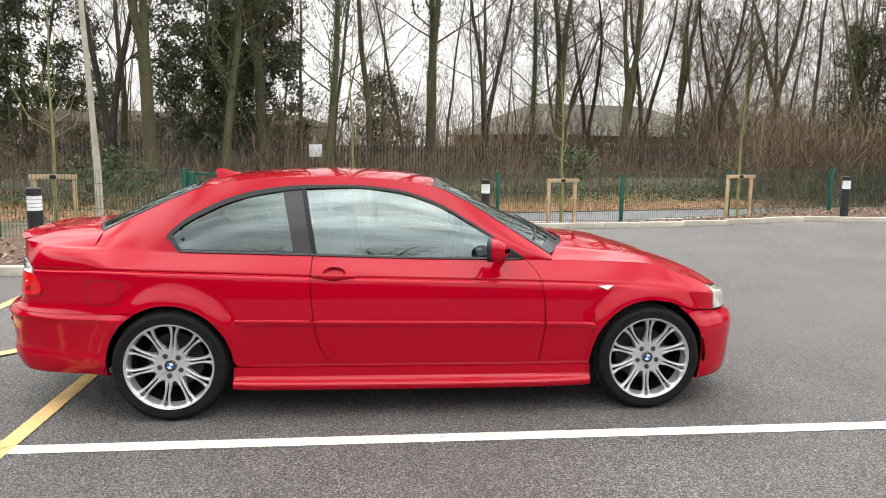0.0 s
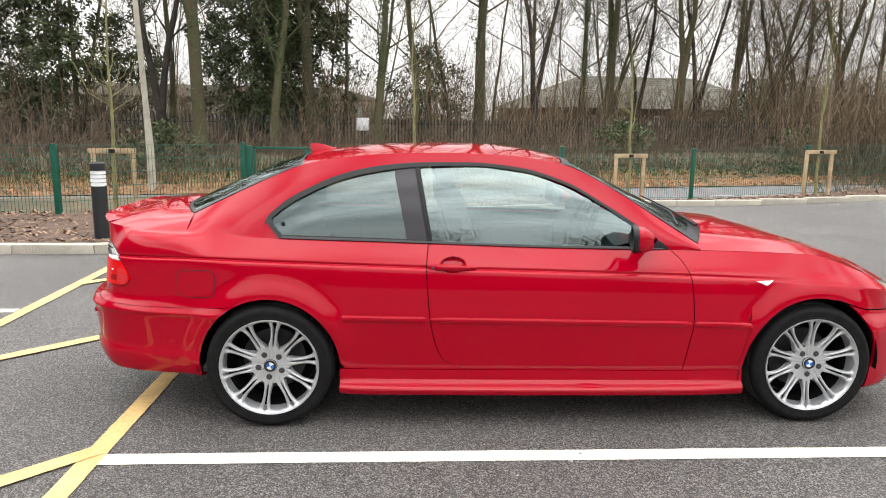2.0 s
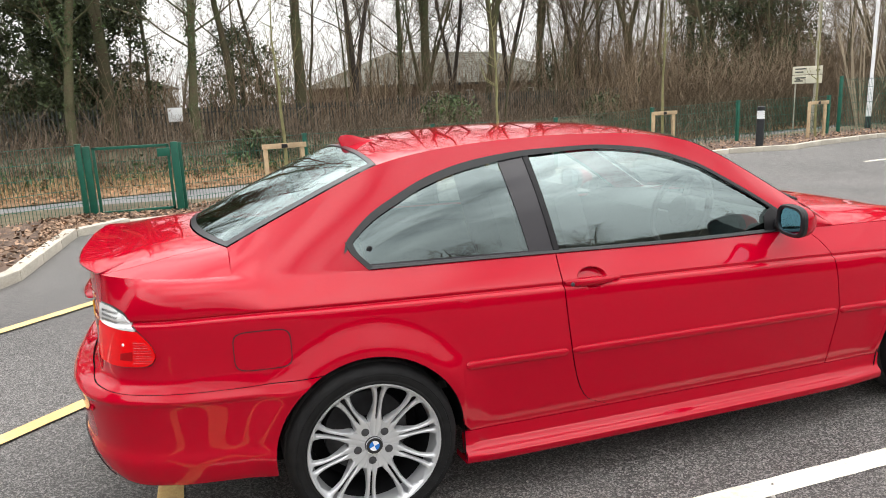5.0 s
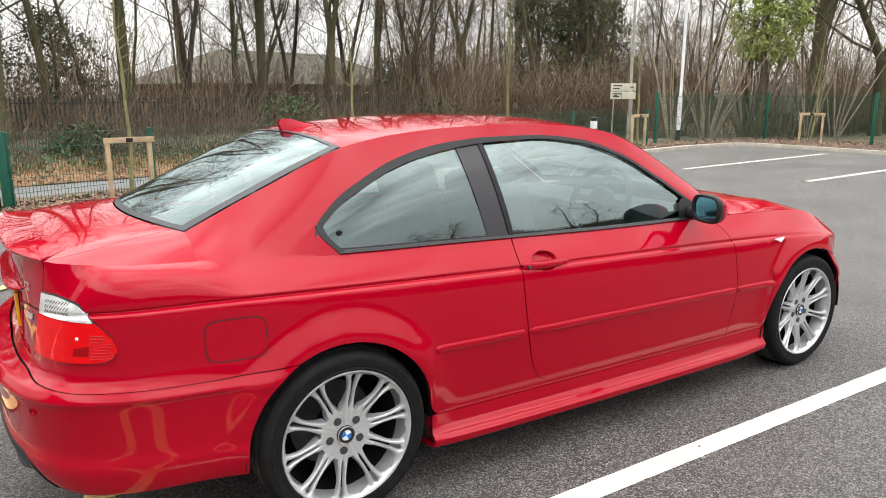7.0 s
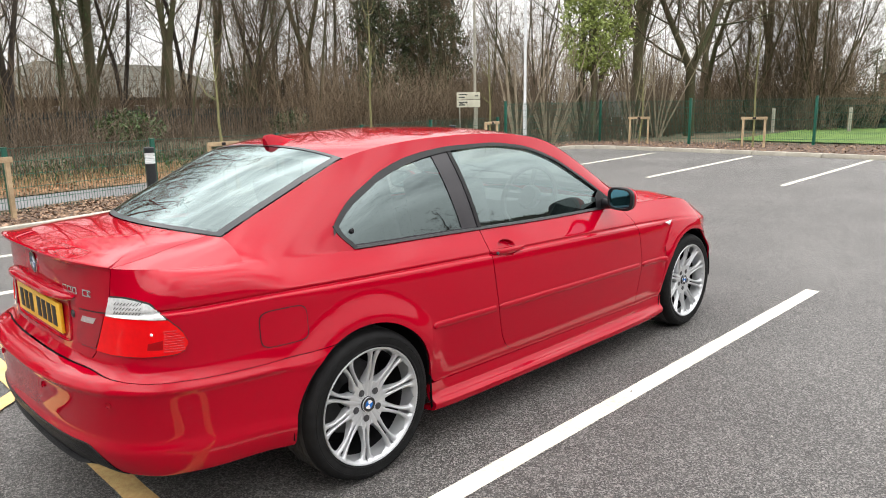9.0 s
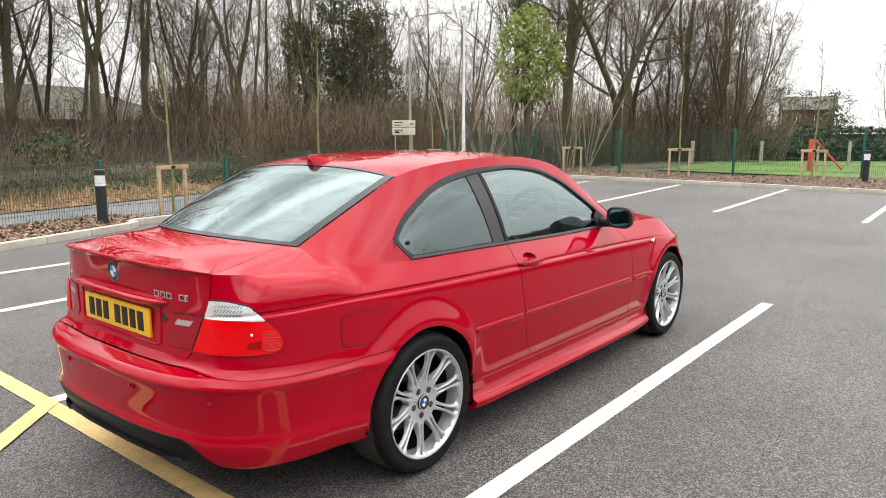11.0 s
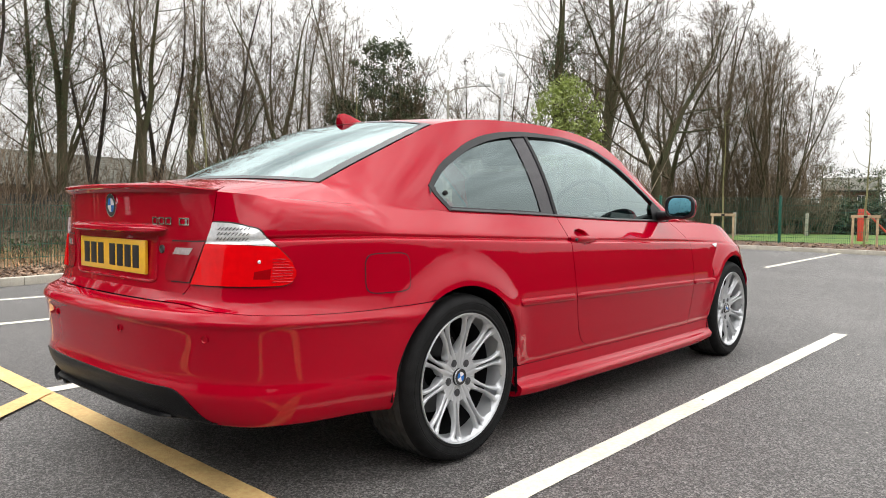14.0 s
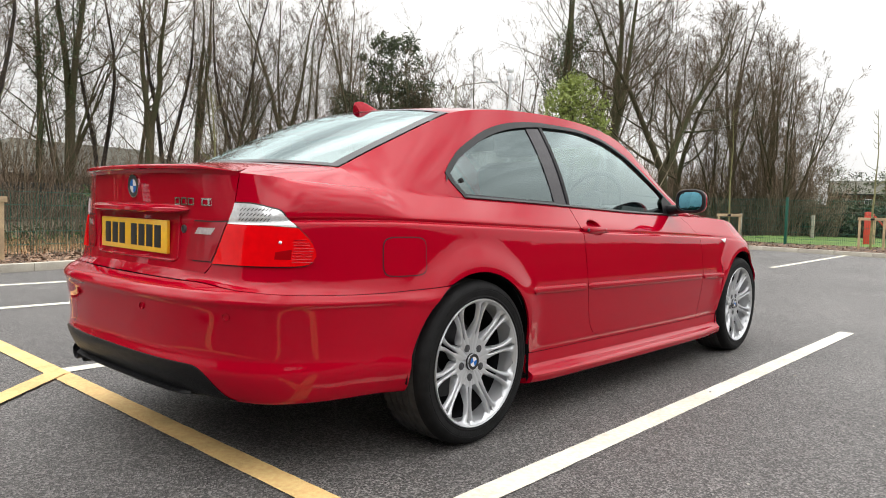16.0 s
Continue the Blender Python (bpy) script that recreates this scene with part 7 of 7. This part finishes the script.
# Pale coppice stems by the corner.
for n, (x, y, h) in enumerate(((20.4, 13.4, 4.6), (22.6, 13.4, 5.0), (24.2, 12.0, 4.6), (21.5, 14.2, 4.8), (23.6, 13.6, 5.2), (25.6, 11.8, 4.8), (19.3, 14.0, 4.2))):
    rng = random.Random(400 + n)
    c = thing("coppiced_shrub", "many-stemmed leafless shrub with pale slanting stems", "shrub", "coppiced shrubs", at=pose(x, y, land(x, y)))
    for k in range(16):
        a, t = rng.uniform(0, 6.28), rng.uniform(0.05, 0.5)
        pts = [Vector((math.cos(a) * 0.15, math.sin(a) * 0.15, -0.1))]
        d = Vector((math.cos(a) * t, math.sin(a) * t, 1)).normalized()
        for j in range(5):
            d = (d + Vector((rng.gauss(0, 0.06), rng.gauss(0, 0.06), 0.02))).normalized()
            pts.append(pts[-1] + d * h * rng.uniform(0.7, 1.0) / 5)
        g = Geo()
        g.tube(pts, [0.034, 0.031, 0.026, 0.021, 0.014, 0.006], 6, caps=False)
        for j in range(2, 6):
            for _ in range(3):
                b = rng.uniform(0, 6.28)
                g.tube([pts[j], pts[j] + Vector((math.cos(b) * 0.35, math.sin(b) * 0.35, rng.uniform(0.2, 0.6)))], [0.006, 0.002], 3, caps=False)
        part("stem", g.geo(), STEM_PALE if k % 3 else SCRUB, c)


def evergreen(x, y, rx, h, n, seed, mat, label, foot=0.0, size=0.13):
    """A leafy mass of many uneven clumps round a short trunk."""
    rng = random.Random(seed)
    clumps = []
    for _ in range(170):
        z = foot + (h - foot) * rng.uniform(0.02, 0.98)
        w = rx * (0.35 + 0.85 * math.sin(math.pi * min(max((z - foot) / (h - foot) * 0.85 + 0.12, 0), 1)))
        a, q = rng.uniform(0, 6.28), rng.uniform(0.0, 1.0) ** 0.6
        clumps.append((Vector((math.cos(a) * w * q, math.sin(a) * w * q, z)), rng.uniform(0.18, 0.5) * min(rx, 2.2) * 0.60))

    def place():
        c, r = rng.choice(clumps)
        d = Vector((rng.gauss(0, 1), rng.gauss(0, 1), rng.gauss(0, 0.8))).normalized()
        return c + d * r * rng.uniform(0.3, 1.25)

    t = thing("evergreen_tree", label, "tree", "evergreens", at=pose(x, y, land(x, y)))
    g = Geo()
    g.tube([(0, 0, -0.3), (0.05, 0, h * 0.5), (0, 0.05, h * 0.9)], [0.13, 0.09, 0.03], 8)
    part("trunk", g.geo(), BARK, t)
    lv = leaves(rng, int(n * 1.6), place, size)
    part("crown", mesh_from("crown", lv.v, lv.f), mat, t)


LOW_BUSH = "low dark green ivy and holly bush under trees"
for n in range(5):
    x = -17 + 9.0 * n + _rng.uniform(-1, 1)
    evergreen(x, 0.22 * x + _rng.uniform(21.0, 26.5), _rng.uniform(0.8, 1.5), _rng.uniform(0.9, 2.2), 900, 650 + n, HOLLY if n % 3 else IVY, LOW_BUSH, size=0.15)
DARK_TREE = "dark green bushy evergreen tree at the wood's edge"
for n, (x, y, rx, h, m) in enumerate(((-13.4, 27.0, 2.9, 9.6, 15000), (-17.0, 27.0, 2.6, 8.0, 9000), (-6.6, 30.5, 2.5, 10.6, 15000), (-4.2, 31.0, 2.3, 9.8, 13000), (-5.6, 29.0, 2.0, 7.0, 8000), (31.4, 33.0, 3.0, 12.5, 12000), (33.6, 33.4, 2.6, 9.5, 8000), (29.6, 34.0, 2.4, 8.0, 6000), (37.0, 36.0, 2.4, 9.0, 5000), (1.7, 33.5, 1.9, 5.2, 3500), (23.0, 40.0, 2.4, 4.2, 4000))):
    evergreen(x, y, rx, h, m, 500 + n, HOLLY, DARK_TREE, size=0.15)
evergreen(22.4, 12.8, 1.2, 6.4, 4300, 600, IVY_BRIGHT, "bright green ivy clump round a tree trunk", foot=2.6, size=0.12)
for n, (x, y, h) in enumerate(((54, 12.9, 2.8), (56, 10.6, 2.4), (59, 8.2, 2.9))):
    evergreen(x, y, 1.5, h, 1200, 610 + n, HEDGE, "dark green conifer beside a distant house")
for n, (x, y, h) in enumerate(((62.5, 15.8, 4.6), (65, 13.8, 5.4), (67, 12.2, 5.0), (66, 9.8, 5.2))):
    evergreen(x, y, 1.8, h, 1300, 620 + n, HOLLY if n % 2 else HEDGE, "dark green conifer beside a distant house")
evergreen(46, 1.0, 1.6, 2.3, 2000, 601, HOLLY, "dark green conifer beside a garden")
evergreen(49, -3.5, 2.2, 2.4, 2500, 602, HOLLY, "dark green conifer beside a garden")


def hedge(a, b, width, height, n, mat, label, seed):
    """A clipped hedge from a to b."""
    rng = random.Random(seed)
    d = Vector((b[0] - a[0], b[1] - a[1], 0))
    side_v = Vector((-d.y, d.x, 0)).normalized()

    def place():
        t = rng.random()
        face = rng.random()
        off, z = rng.uniform(-width / 2, width / 2), height * rng.random()
        if face < 0.55:
            off = -width / 2 * rng.choice((-1, 1)) + rng.gauss(0, 0.05)
        else:
            z = height + rng.gauss(0, 0.06) + 0.12 * math.sin(t * 9)
        p = Vector((a[0], a[1], 0)) + d * t + side_v * off
        p.z = land(p.x, p.y) + z
        return p

    h = thing("hedge", label, "hedge", "hedges")
    lv = leaves(rng, n, place, 0.22)
    part("foliage", mesh_from("foliage", lv.v, lv.f), mat, h)
    # Solid box in dark bark colour stands in for the hedge's shaded inside.
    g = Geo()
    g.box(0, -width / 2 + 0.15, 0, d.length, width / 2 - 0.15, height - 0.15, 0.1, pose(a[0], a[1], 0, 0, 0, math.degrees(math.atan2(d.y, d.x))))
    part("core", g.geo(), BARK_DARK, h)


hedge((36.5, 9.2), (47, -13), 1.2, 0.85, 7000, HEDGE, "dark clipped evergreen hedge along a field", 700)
# Three unseen hedges, added to keep low sky off the paint and tail.
hedge((-16, -36), (-15.2, 1.5), 2.0, 9.5, 6000, HOLLY, "dark hedge added out of view to block low sky", 703)
hedge((-50, -36), (45, -34), 2.0, 6.6, 6000, HOLLY, "dark hedge added out of view to block low sky", 702)
hedge((45, -34), (74, -6), 2.0, 6.0, 4000, HOLLY, "dark hedge added out of view to block low sky", 704)
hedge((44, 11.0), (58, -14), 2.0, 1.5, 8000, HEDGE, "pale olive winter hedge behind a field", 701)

# Leaf litter, dry grass and ground ivy along the far side of the road.
laid("leaf_litter_verge", [[(x, 0.22 * x + 17.9 + 0.45 * j) for x in range(-60, 61, 2)] for j in range(8)], LEAF_LITTER, 0.012, "verge of brown fallen leaves along the road", "leaf litter")
rng = random.Random(800)
g = Geo()
for _ in range(9000):
    x = rng.uniform(-26, 34)
    q = 17.9 + abs(rng.gauss(0.9, 0.8))
    y = 0.22 * x + q
    p = Vector((x, y, land(x, y) + 0.03))
    a = rng.uniform(0, 6.28)
    s = rng.uniform(0.05, 0.11)
    g.add([p, p + Vector((math.cos(a) * s, math.sin(a) * s, rng.uniform(0, 0.05))), p + Vector((math.cos(a + 0.8) * s * 1.2, math.sin(a + 0.8) * s * 1.2, rng.uniform(0, 0.07)))], [(0, 1, 2)])
tagged(part("fallen_leaves", g.geo(), material("fallen_leaves", (0.30, 0.17, 0.09), rough=0.9, island=0.5)), "scattered brown fallen leaves on a verge", "fallen leaves", kind="stuff")
g = Geo()
for _ in range(7000):
    x = rng.uniform(-26, 12)
    q = 18.6 + rng.uniform(0, 1.9)
    y = 0.22 * x + q
    if noise.noise(Vector((x * 0.35, y * 0.35, 0))) < -0.12:
        continue
    p = Vector((x, y, land(x, y)))
    a, h = rng.uniform(0, 6.28), rng.uniform(0.12, 0.5)
    w = Vector((math.cos(a + 1.57), math.sin(a + 1.57), 0)) * 0.012
    tip = p + Vector((math.cos(a) * h * 0.5, math.sin(a) * h * 0.5, h))
    g.add([p - w, p + w, tip], [(0, 1, 2)])
tagged(part("dry_grass", g.geo(), DRY_GRASS), "tufts of tall straw-coloured dry grass on a verge", "grass", kind="stuff")
g = leaves(rng, 9000, lambda: (lambda x, q: Vector((x, 0.22 * x + q, land(x, 0.22 * x + q) + abs(rng.gauss(0.1, 0.18)))))(rng.uniform(-26, 34), 19.4 + abs(rng.gauss(0.9, 1.0))), 0.12)
tagged(part("ground_ivy", g.geo(), IVY), "dark green ivy covering the woodland floor", "ivy", kind="stuff")

# Loose grit on the asphalt.
rng = random.Random(820)
g = Geo()
for _ in range(420):
    x, y = rng.uniform(-4, 9), rng.uniform(-4.2, 2.5)
    r = rng.uniform(0.003, 0.008) * (1 if rng.random() < 0.9 else 1.7)
    p = Vector((x, y, land(x, y)))
    a = rng.uniform(0, 6.28)
    ring = [p + Vector((math.cos(a + 1.57 * k) * r * rng.uniform(0.7, 1.2), math.sin(a + 1.57 * k) * r * rng.uniform(0.7, 1.2), 0)) for k in range(4)]
    g.add(ring + [p + Vector((0, 0, r * 0.8))], [(0, 1, 4), (1, 2, 4), (2, 3, 4), (3, 0, 4)])
tagged(part("loose_grit", g.geo(), material("pale_grit", (0.34, 0.32, 0.29), rough=0.9, island=0.5)), "small pale stones scattered on asphalt", "grit", kind="stuff")

# Bark chips and leaves on the beds.
rng = random.Random(810)
g = Geo()
for (a, b), (c, d) in zip(zip(KERB_LINE, KERB_LINE[1:]), zip(BED_BACK, BED_BACK[1:])):
    cx, cy = (a[0] + b[0]) / 2, (a[1] + b[1]) / 2
    count = int(math.dist(a, b) * (520 if cx < 5 else 190))
    for _ in range(min(count, 2600)):
        t, w = rng.random(), 0.10 + 0.9 * rng.random()
        x0, y0 = a[0] + (b[0] - a[0]) * t, a[1] + (b[1] - a[1]) * t
        x1, y1 = c[0] + (d[0] - c[0]) * t, c[1] + (d[1] - c[1]) * t
        x, y = x0 + (x1 - x0) * w, y0 + (y1 - y0) * w
        p = Vector((x, y, land(x, y) + bed_lift(x, y) + rng.uniform(0.003, 0.02)))
        e = Euler((rng.gauss(0, 0.4), rng.gauss(0, 0.4), rng.uniform(0, 6.28))).to_matrix()
        l, wd = rng.uniform(0.016, 0.046), rng.uniform(0.008, 0.022)
        g.add([p + e @ Vector(q) for q in ((-l, -wd, 0), (l, -wd * 0.6, 0), (l * 0.9, wd, 0.004), (-l * 0.8, wd * 0.8, 0.006))], [(0, 1, 2, 3)])
tagged(part("bark_mulch_chips", g.geo(), CHIPS), "loose brown bark chips and dead leaves in beds", "bark mulch", kind="stuff")

# ---- beyond the trees ----
SLOPE = math.degrees(math.atan(0.22))
pf = thing("palisade_fence", "dark steel palisade fence along the wood", "fence")
g = Geo()
for k in range(330):
    x = -16 + 0.15 * k
    y = 0.22 * x + 28.2
    z = land(x, y)
    g.add([(x - 0.03, y, z + 0.05), (x + 0.03, y, z + 0.05), (x + 0.03, y, z + 1.45), (x, y, z + 1.55), (x - 0.03, y, z + 1.45), (x, y + 0.02, z + 0.05), (x, y + 0.02, z + 1.5)], [(0, 1, 2, 3, 4), (0, 4, 6, 5), (1, 5, 6, 2)])
tagged(part("pale", g.geo(), DARK_METAL, pf), kind="stuff")
for z in (0.35, 1.2):
    g = Geo()
    g.tube([(-16, 0.22 * -16 + 28.23, z), (33.5, 0.22 * 33.5 + 28.23, z)], 0.025, 6)
    part("rail", g.geo(), DARK_METAL, pf)


def building(name, label, x0, x1, y0, y1, eave, ridge, hip, wall, roof_mat, at, overhang=0.45, windows=(), win_z=(0.9, 1.8), rows=14):
    """A long house: walls, hipped or gabled roof with courses of tiles, windows set into the front."""
    b = thing(name, label, "building", at=at)
    cuts = sorted([x0, x1] + [w - 0.5 for w in windows] + [w + 0.5 for w in windows])
    pieces = []
    for i, (a, c) in enumerate(zip(cuts, cuts[1:])):
        if i % 2 and windows:
            pieces += [(a, y0, -0.5, c, y0 + 0.25, win_z[0]), (a, y0, win_z[1], c, y0 + 0.25, eave)]
        else:
            pieces.append((a, y0, -0.5, c, y0 + 0.25, eave))
    pieces += [(x0, y0 + 0.25, -0.5, x0 + 0.25, y1, eave), (x1 - 0.25, y0 + 0.25, -0.5, x1, y1, eave), (x0 + 0.25, y1 - 0.25, -0.5, x1 - 0.25, y1, eave)]
    for p in pieces:
        g = Geo()
        g.box(*p)
        part("wall", g.geo(), wall, b)
    for w in windows:
        g = Geo()
        g.box(w - 0.5, y0 + 0.08, win_z[0], w + 0.5, y0 + 0.14, win_z[1])
        wi = part("window", g.geo(), WINDOW_DARK, b)
        g = Geo()
        for p, q in ((w - 0.5, w - 0.43), (w - 0.035, w + 0.035), (w + 0.43, w + 0.5)):
            g.box(p, y0 + 0.03, win_z[0], q, y0 + 0.078, win_z[1])
        g.box(w - 0.43, y0 + 0.03, win_z[1] - 0.07, w + 0.43, y0 + 0.078, win_z[1])
        part("frame", g.geo(), WHITE_FRAME, wi)
    ym = (y0 + y1) / 2
    o = overhang
    g = Geo()
    rise = ridge - eave
    for side_y in (-1, 1):
        prev = None
        for k in range(rows + 1):
            t = k / rows
            y = ym + side_y * (ym - y0 + o) * (1 - t)
            xa, xb = x0 - o + hip * t, x1 + o - hip * t
            z = eave + rise * t
            if prev:
                pa, pb, py, pz = prev
                g.add([(pa, py, pz + (0.03 if k > 1 else 0.0)), (pb, py, pz + (0.03 if k > 1 else 0.0)), (xb, y, z), (xa, y, z)], [(0, 1, 2, 3)] if side_y < 0 else [(3, 2, 1, 0)])
                g.add([(pa, py, pz), (pb, py, pz), (pb, py, pz + (0.03 if k > 1 else -0.06)), (pa, py, pz + (0.03 if k > 1 else -0.06))], [(0, 1, 2, 3)])
            prev = (xa, xb, y, z)
    for xa, xr in ((x0 - o, x0 - o + hip), (x1 + o, x1 + o - hip)):
        g.add([(xa, y0 - o, eave), (xa, y1 + o, eave), (xr, ym, ridge)], [(0, 1, 2)])
    part("roof", g.welded(0.002), roof_mat, b)
    g = Geo()
    g.box(x0 - o, y0 - o - 0.04, eave - 0.16, x1 + o, y0 - o, eave + 0.02)
    part("fascia", g.geo(), DARK_METAL, b)


building("brick_hall", "low brown brick hall with a grey tiled hipped roof", -10.6, 10.4, 0, 12, 2.35, 5.1, 5.6, BRICK, ROOF_TILE, pose(21.6, 51.0, 0, 0, 0, SLOPE), windows=(-7.5, -4.5, -1.5, 1.5, 4.5, 7.5))
building("pale_building", "long pale building seen through the trees", -16, 14, 0, 8, 2.9, 4.0, 3.0, PALE_WALL, ROOF_TILE, pose(-16, 56, 0, 0, 0, SLOPE), windows=(-12, -8, -4, 0, 4, 8))
building("distant_house", "distant brown brick house with a dark roof", -3.4, 3.4, 0, 7, 4.6, 6.6, 0.2, BRICK, ROOF_TILE, pose(111, 21.4, 0, 0, 0, -80), windows=(-1.4, 1.4), win_z=(2.9, 3.9))
bs = thing("far_notice", "small white notice board by the palisade fence", "sign", at=pose(-1.35, 27.4, land(-1.35, 27.4), 0, 0, SLOPE))
g = Geo()
g.box(-0.28, -0.02, 0.95, 0.28, 0.02, 1.5, 0.01)
part("board", g.geo(), LOUVRE, bs)
g = Geo()
g.tube([(0, 0.04, -0.2), (0, 0.04, 1.4)], 0.03, 8)
part("post", g.geo(), DARK_METAL, bs)
# Play panel and field posts on the grass.
pp = thing("play_frame", "red play panel with a slanting yellow bar on grass", "play equipment", at=pose(27.3, 3.3, land(27.3, 3.3), 0, 0, -70))
g = Geo()
g.box(-0.11, -0.03, -0.1, 0.11, 0.03, 1.2, 0.02)
part("panel", g.geo(), PLAY_RED, pp)
g = Geo()
g.tube([(0.12, 0, 1.15), (1.05, 0, 0.1)], 0.035, 10)
part("slanting_bar", g.geo(), PLAY_RED, pp)
g = Geo()
g.box(0.18, -0.03, -0.1, 0.26, 0.03, 0.95, 0.01)
part("post", g.geo(), TIMBER, pp)
for x, y in ((33.0, 6.6), (34.4, 3.2), (35.6, -0.4), (31.8, 9.4)):
    p = thing("field_post", "grey weathered timber fence post on grass", "post", "field posts", at=pose(x, y, land(x, y)))
    g = Geo()
    g.box(-0.06, -0.06, -0.1, 0.06, 0.06, 1.05, 0.01)
    part("shaft", g.geo(), CONCRETE_POLE, p)
# A small red car far off, facing the eye.
fc = thing("distant_red_car", "distant red car with its headlights on, on a road", "car", at=pose(48, 17.0, land(48, 17.0) + 0.02, 0, 0, 20))
g = Geo()
rows = []
for x, w, z0, z1 in ((-2.0, 0.6, 0.35, 0.62), (-1.85, 0.8, 0.25, 0.78), (-1.0, 0.86, 0.22, 0.92), (1.6, 0.86, 0.22, 0.95), (2.0, 0.7, 0.3, 0.9)):
    rows.append([(x, -w, z0), (x, -w, z0 + (z1 - z0) * 0.6), (x, -w * 0.9, z1), (x, w * 0.9, z1), (x, w, z0 + (z1 - z0) * 0.6), (x, w, z0), (x, -w, z0)])
g.sheet(rows)
g.add(rows[0][:6], [(0, 1, 2, 3, 4, 5)])
part("body", g.geo(), RED, fc)
g = Geo()
rows = []
for x, w, z1 in ((-1.05, 0.74, 0.92), (-0.3, 0.62, 1.40), (1.0, 0.62, 1.42), (1.7, 0.72, 0.95)):
    rows.append([(x, -0.78, 0.9), (x, -w, z1), (x, w, z1), (x, 0.78, 0.9)])
g.sheet(rows)
part("cabin", g.geo(), WINDOW_DARK, fc)
lit = bpy.data.materials.new("lit_headlamp")
lit.use_nodes = True
lit.node_tree.nodes["Principled BSDF"].inputs["Emission Color"].default_value = (1.0, 0.95, 0.85, 1)
lit.node_tree.nodes["Principled BSDF"].inputs["Emission Strength"].default_value = 6.0
for y in (-0.58, 0.58):
    g = Geo()
    g.box(-2.0, y - 0.13, 0.6, -1.9, y + 0.13, 0.72, 0.02)
    part("headlamp", g.geo(), lit, fc)
for x in (-1.3, 1.3):
    for y in (-0.78, 0.78):
        g = Geo()
        g.lathe([(0.0, -0.09), (0.28, -0.09), (0.31, -0.06), (0.31, 0.06), (0.28, 0.09), (0.0, 0.09)], 24)
        part("wheel", g.moved(Matrix.Translation((x, y, 0.31))).geo(), TYRE, fc)
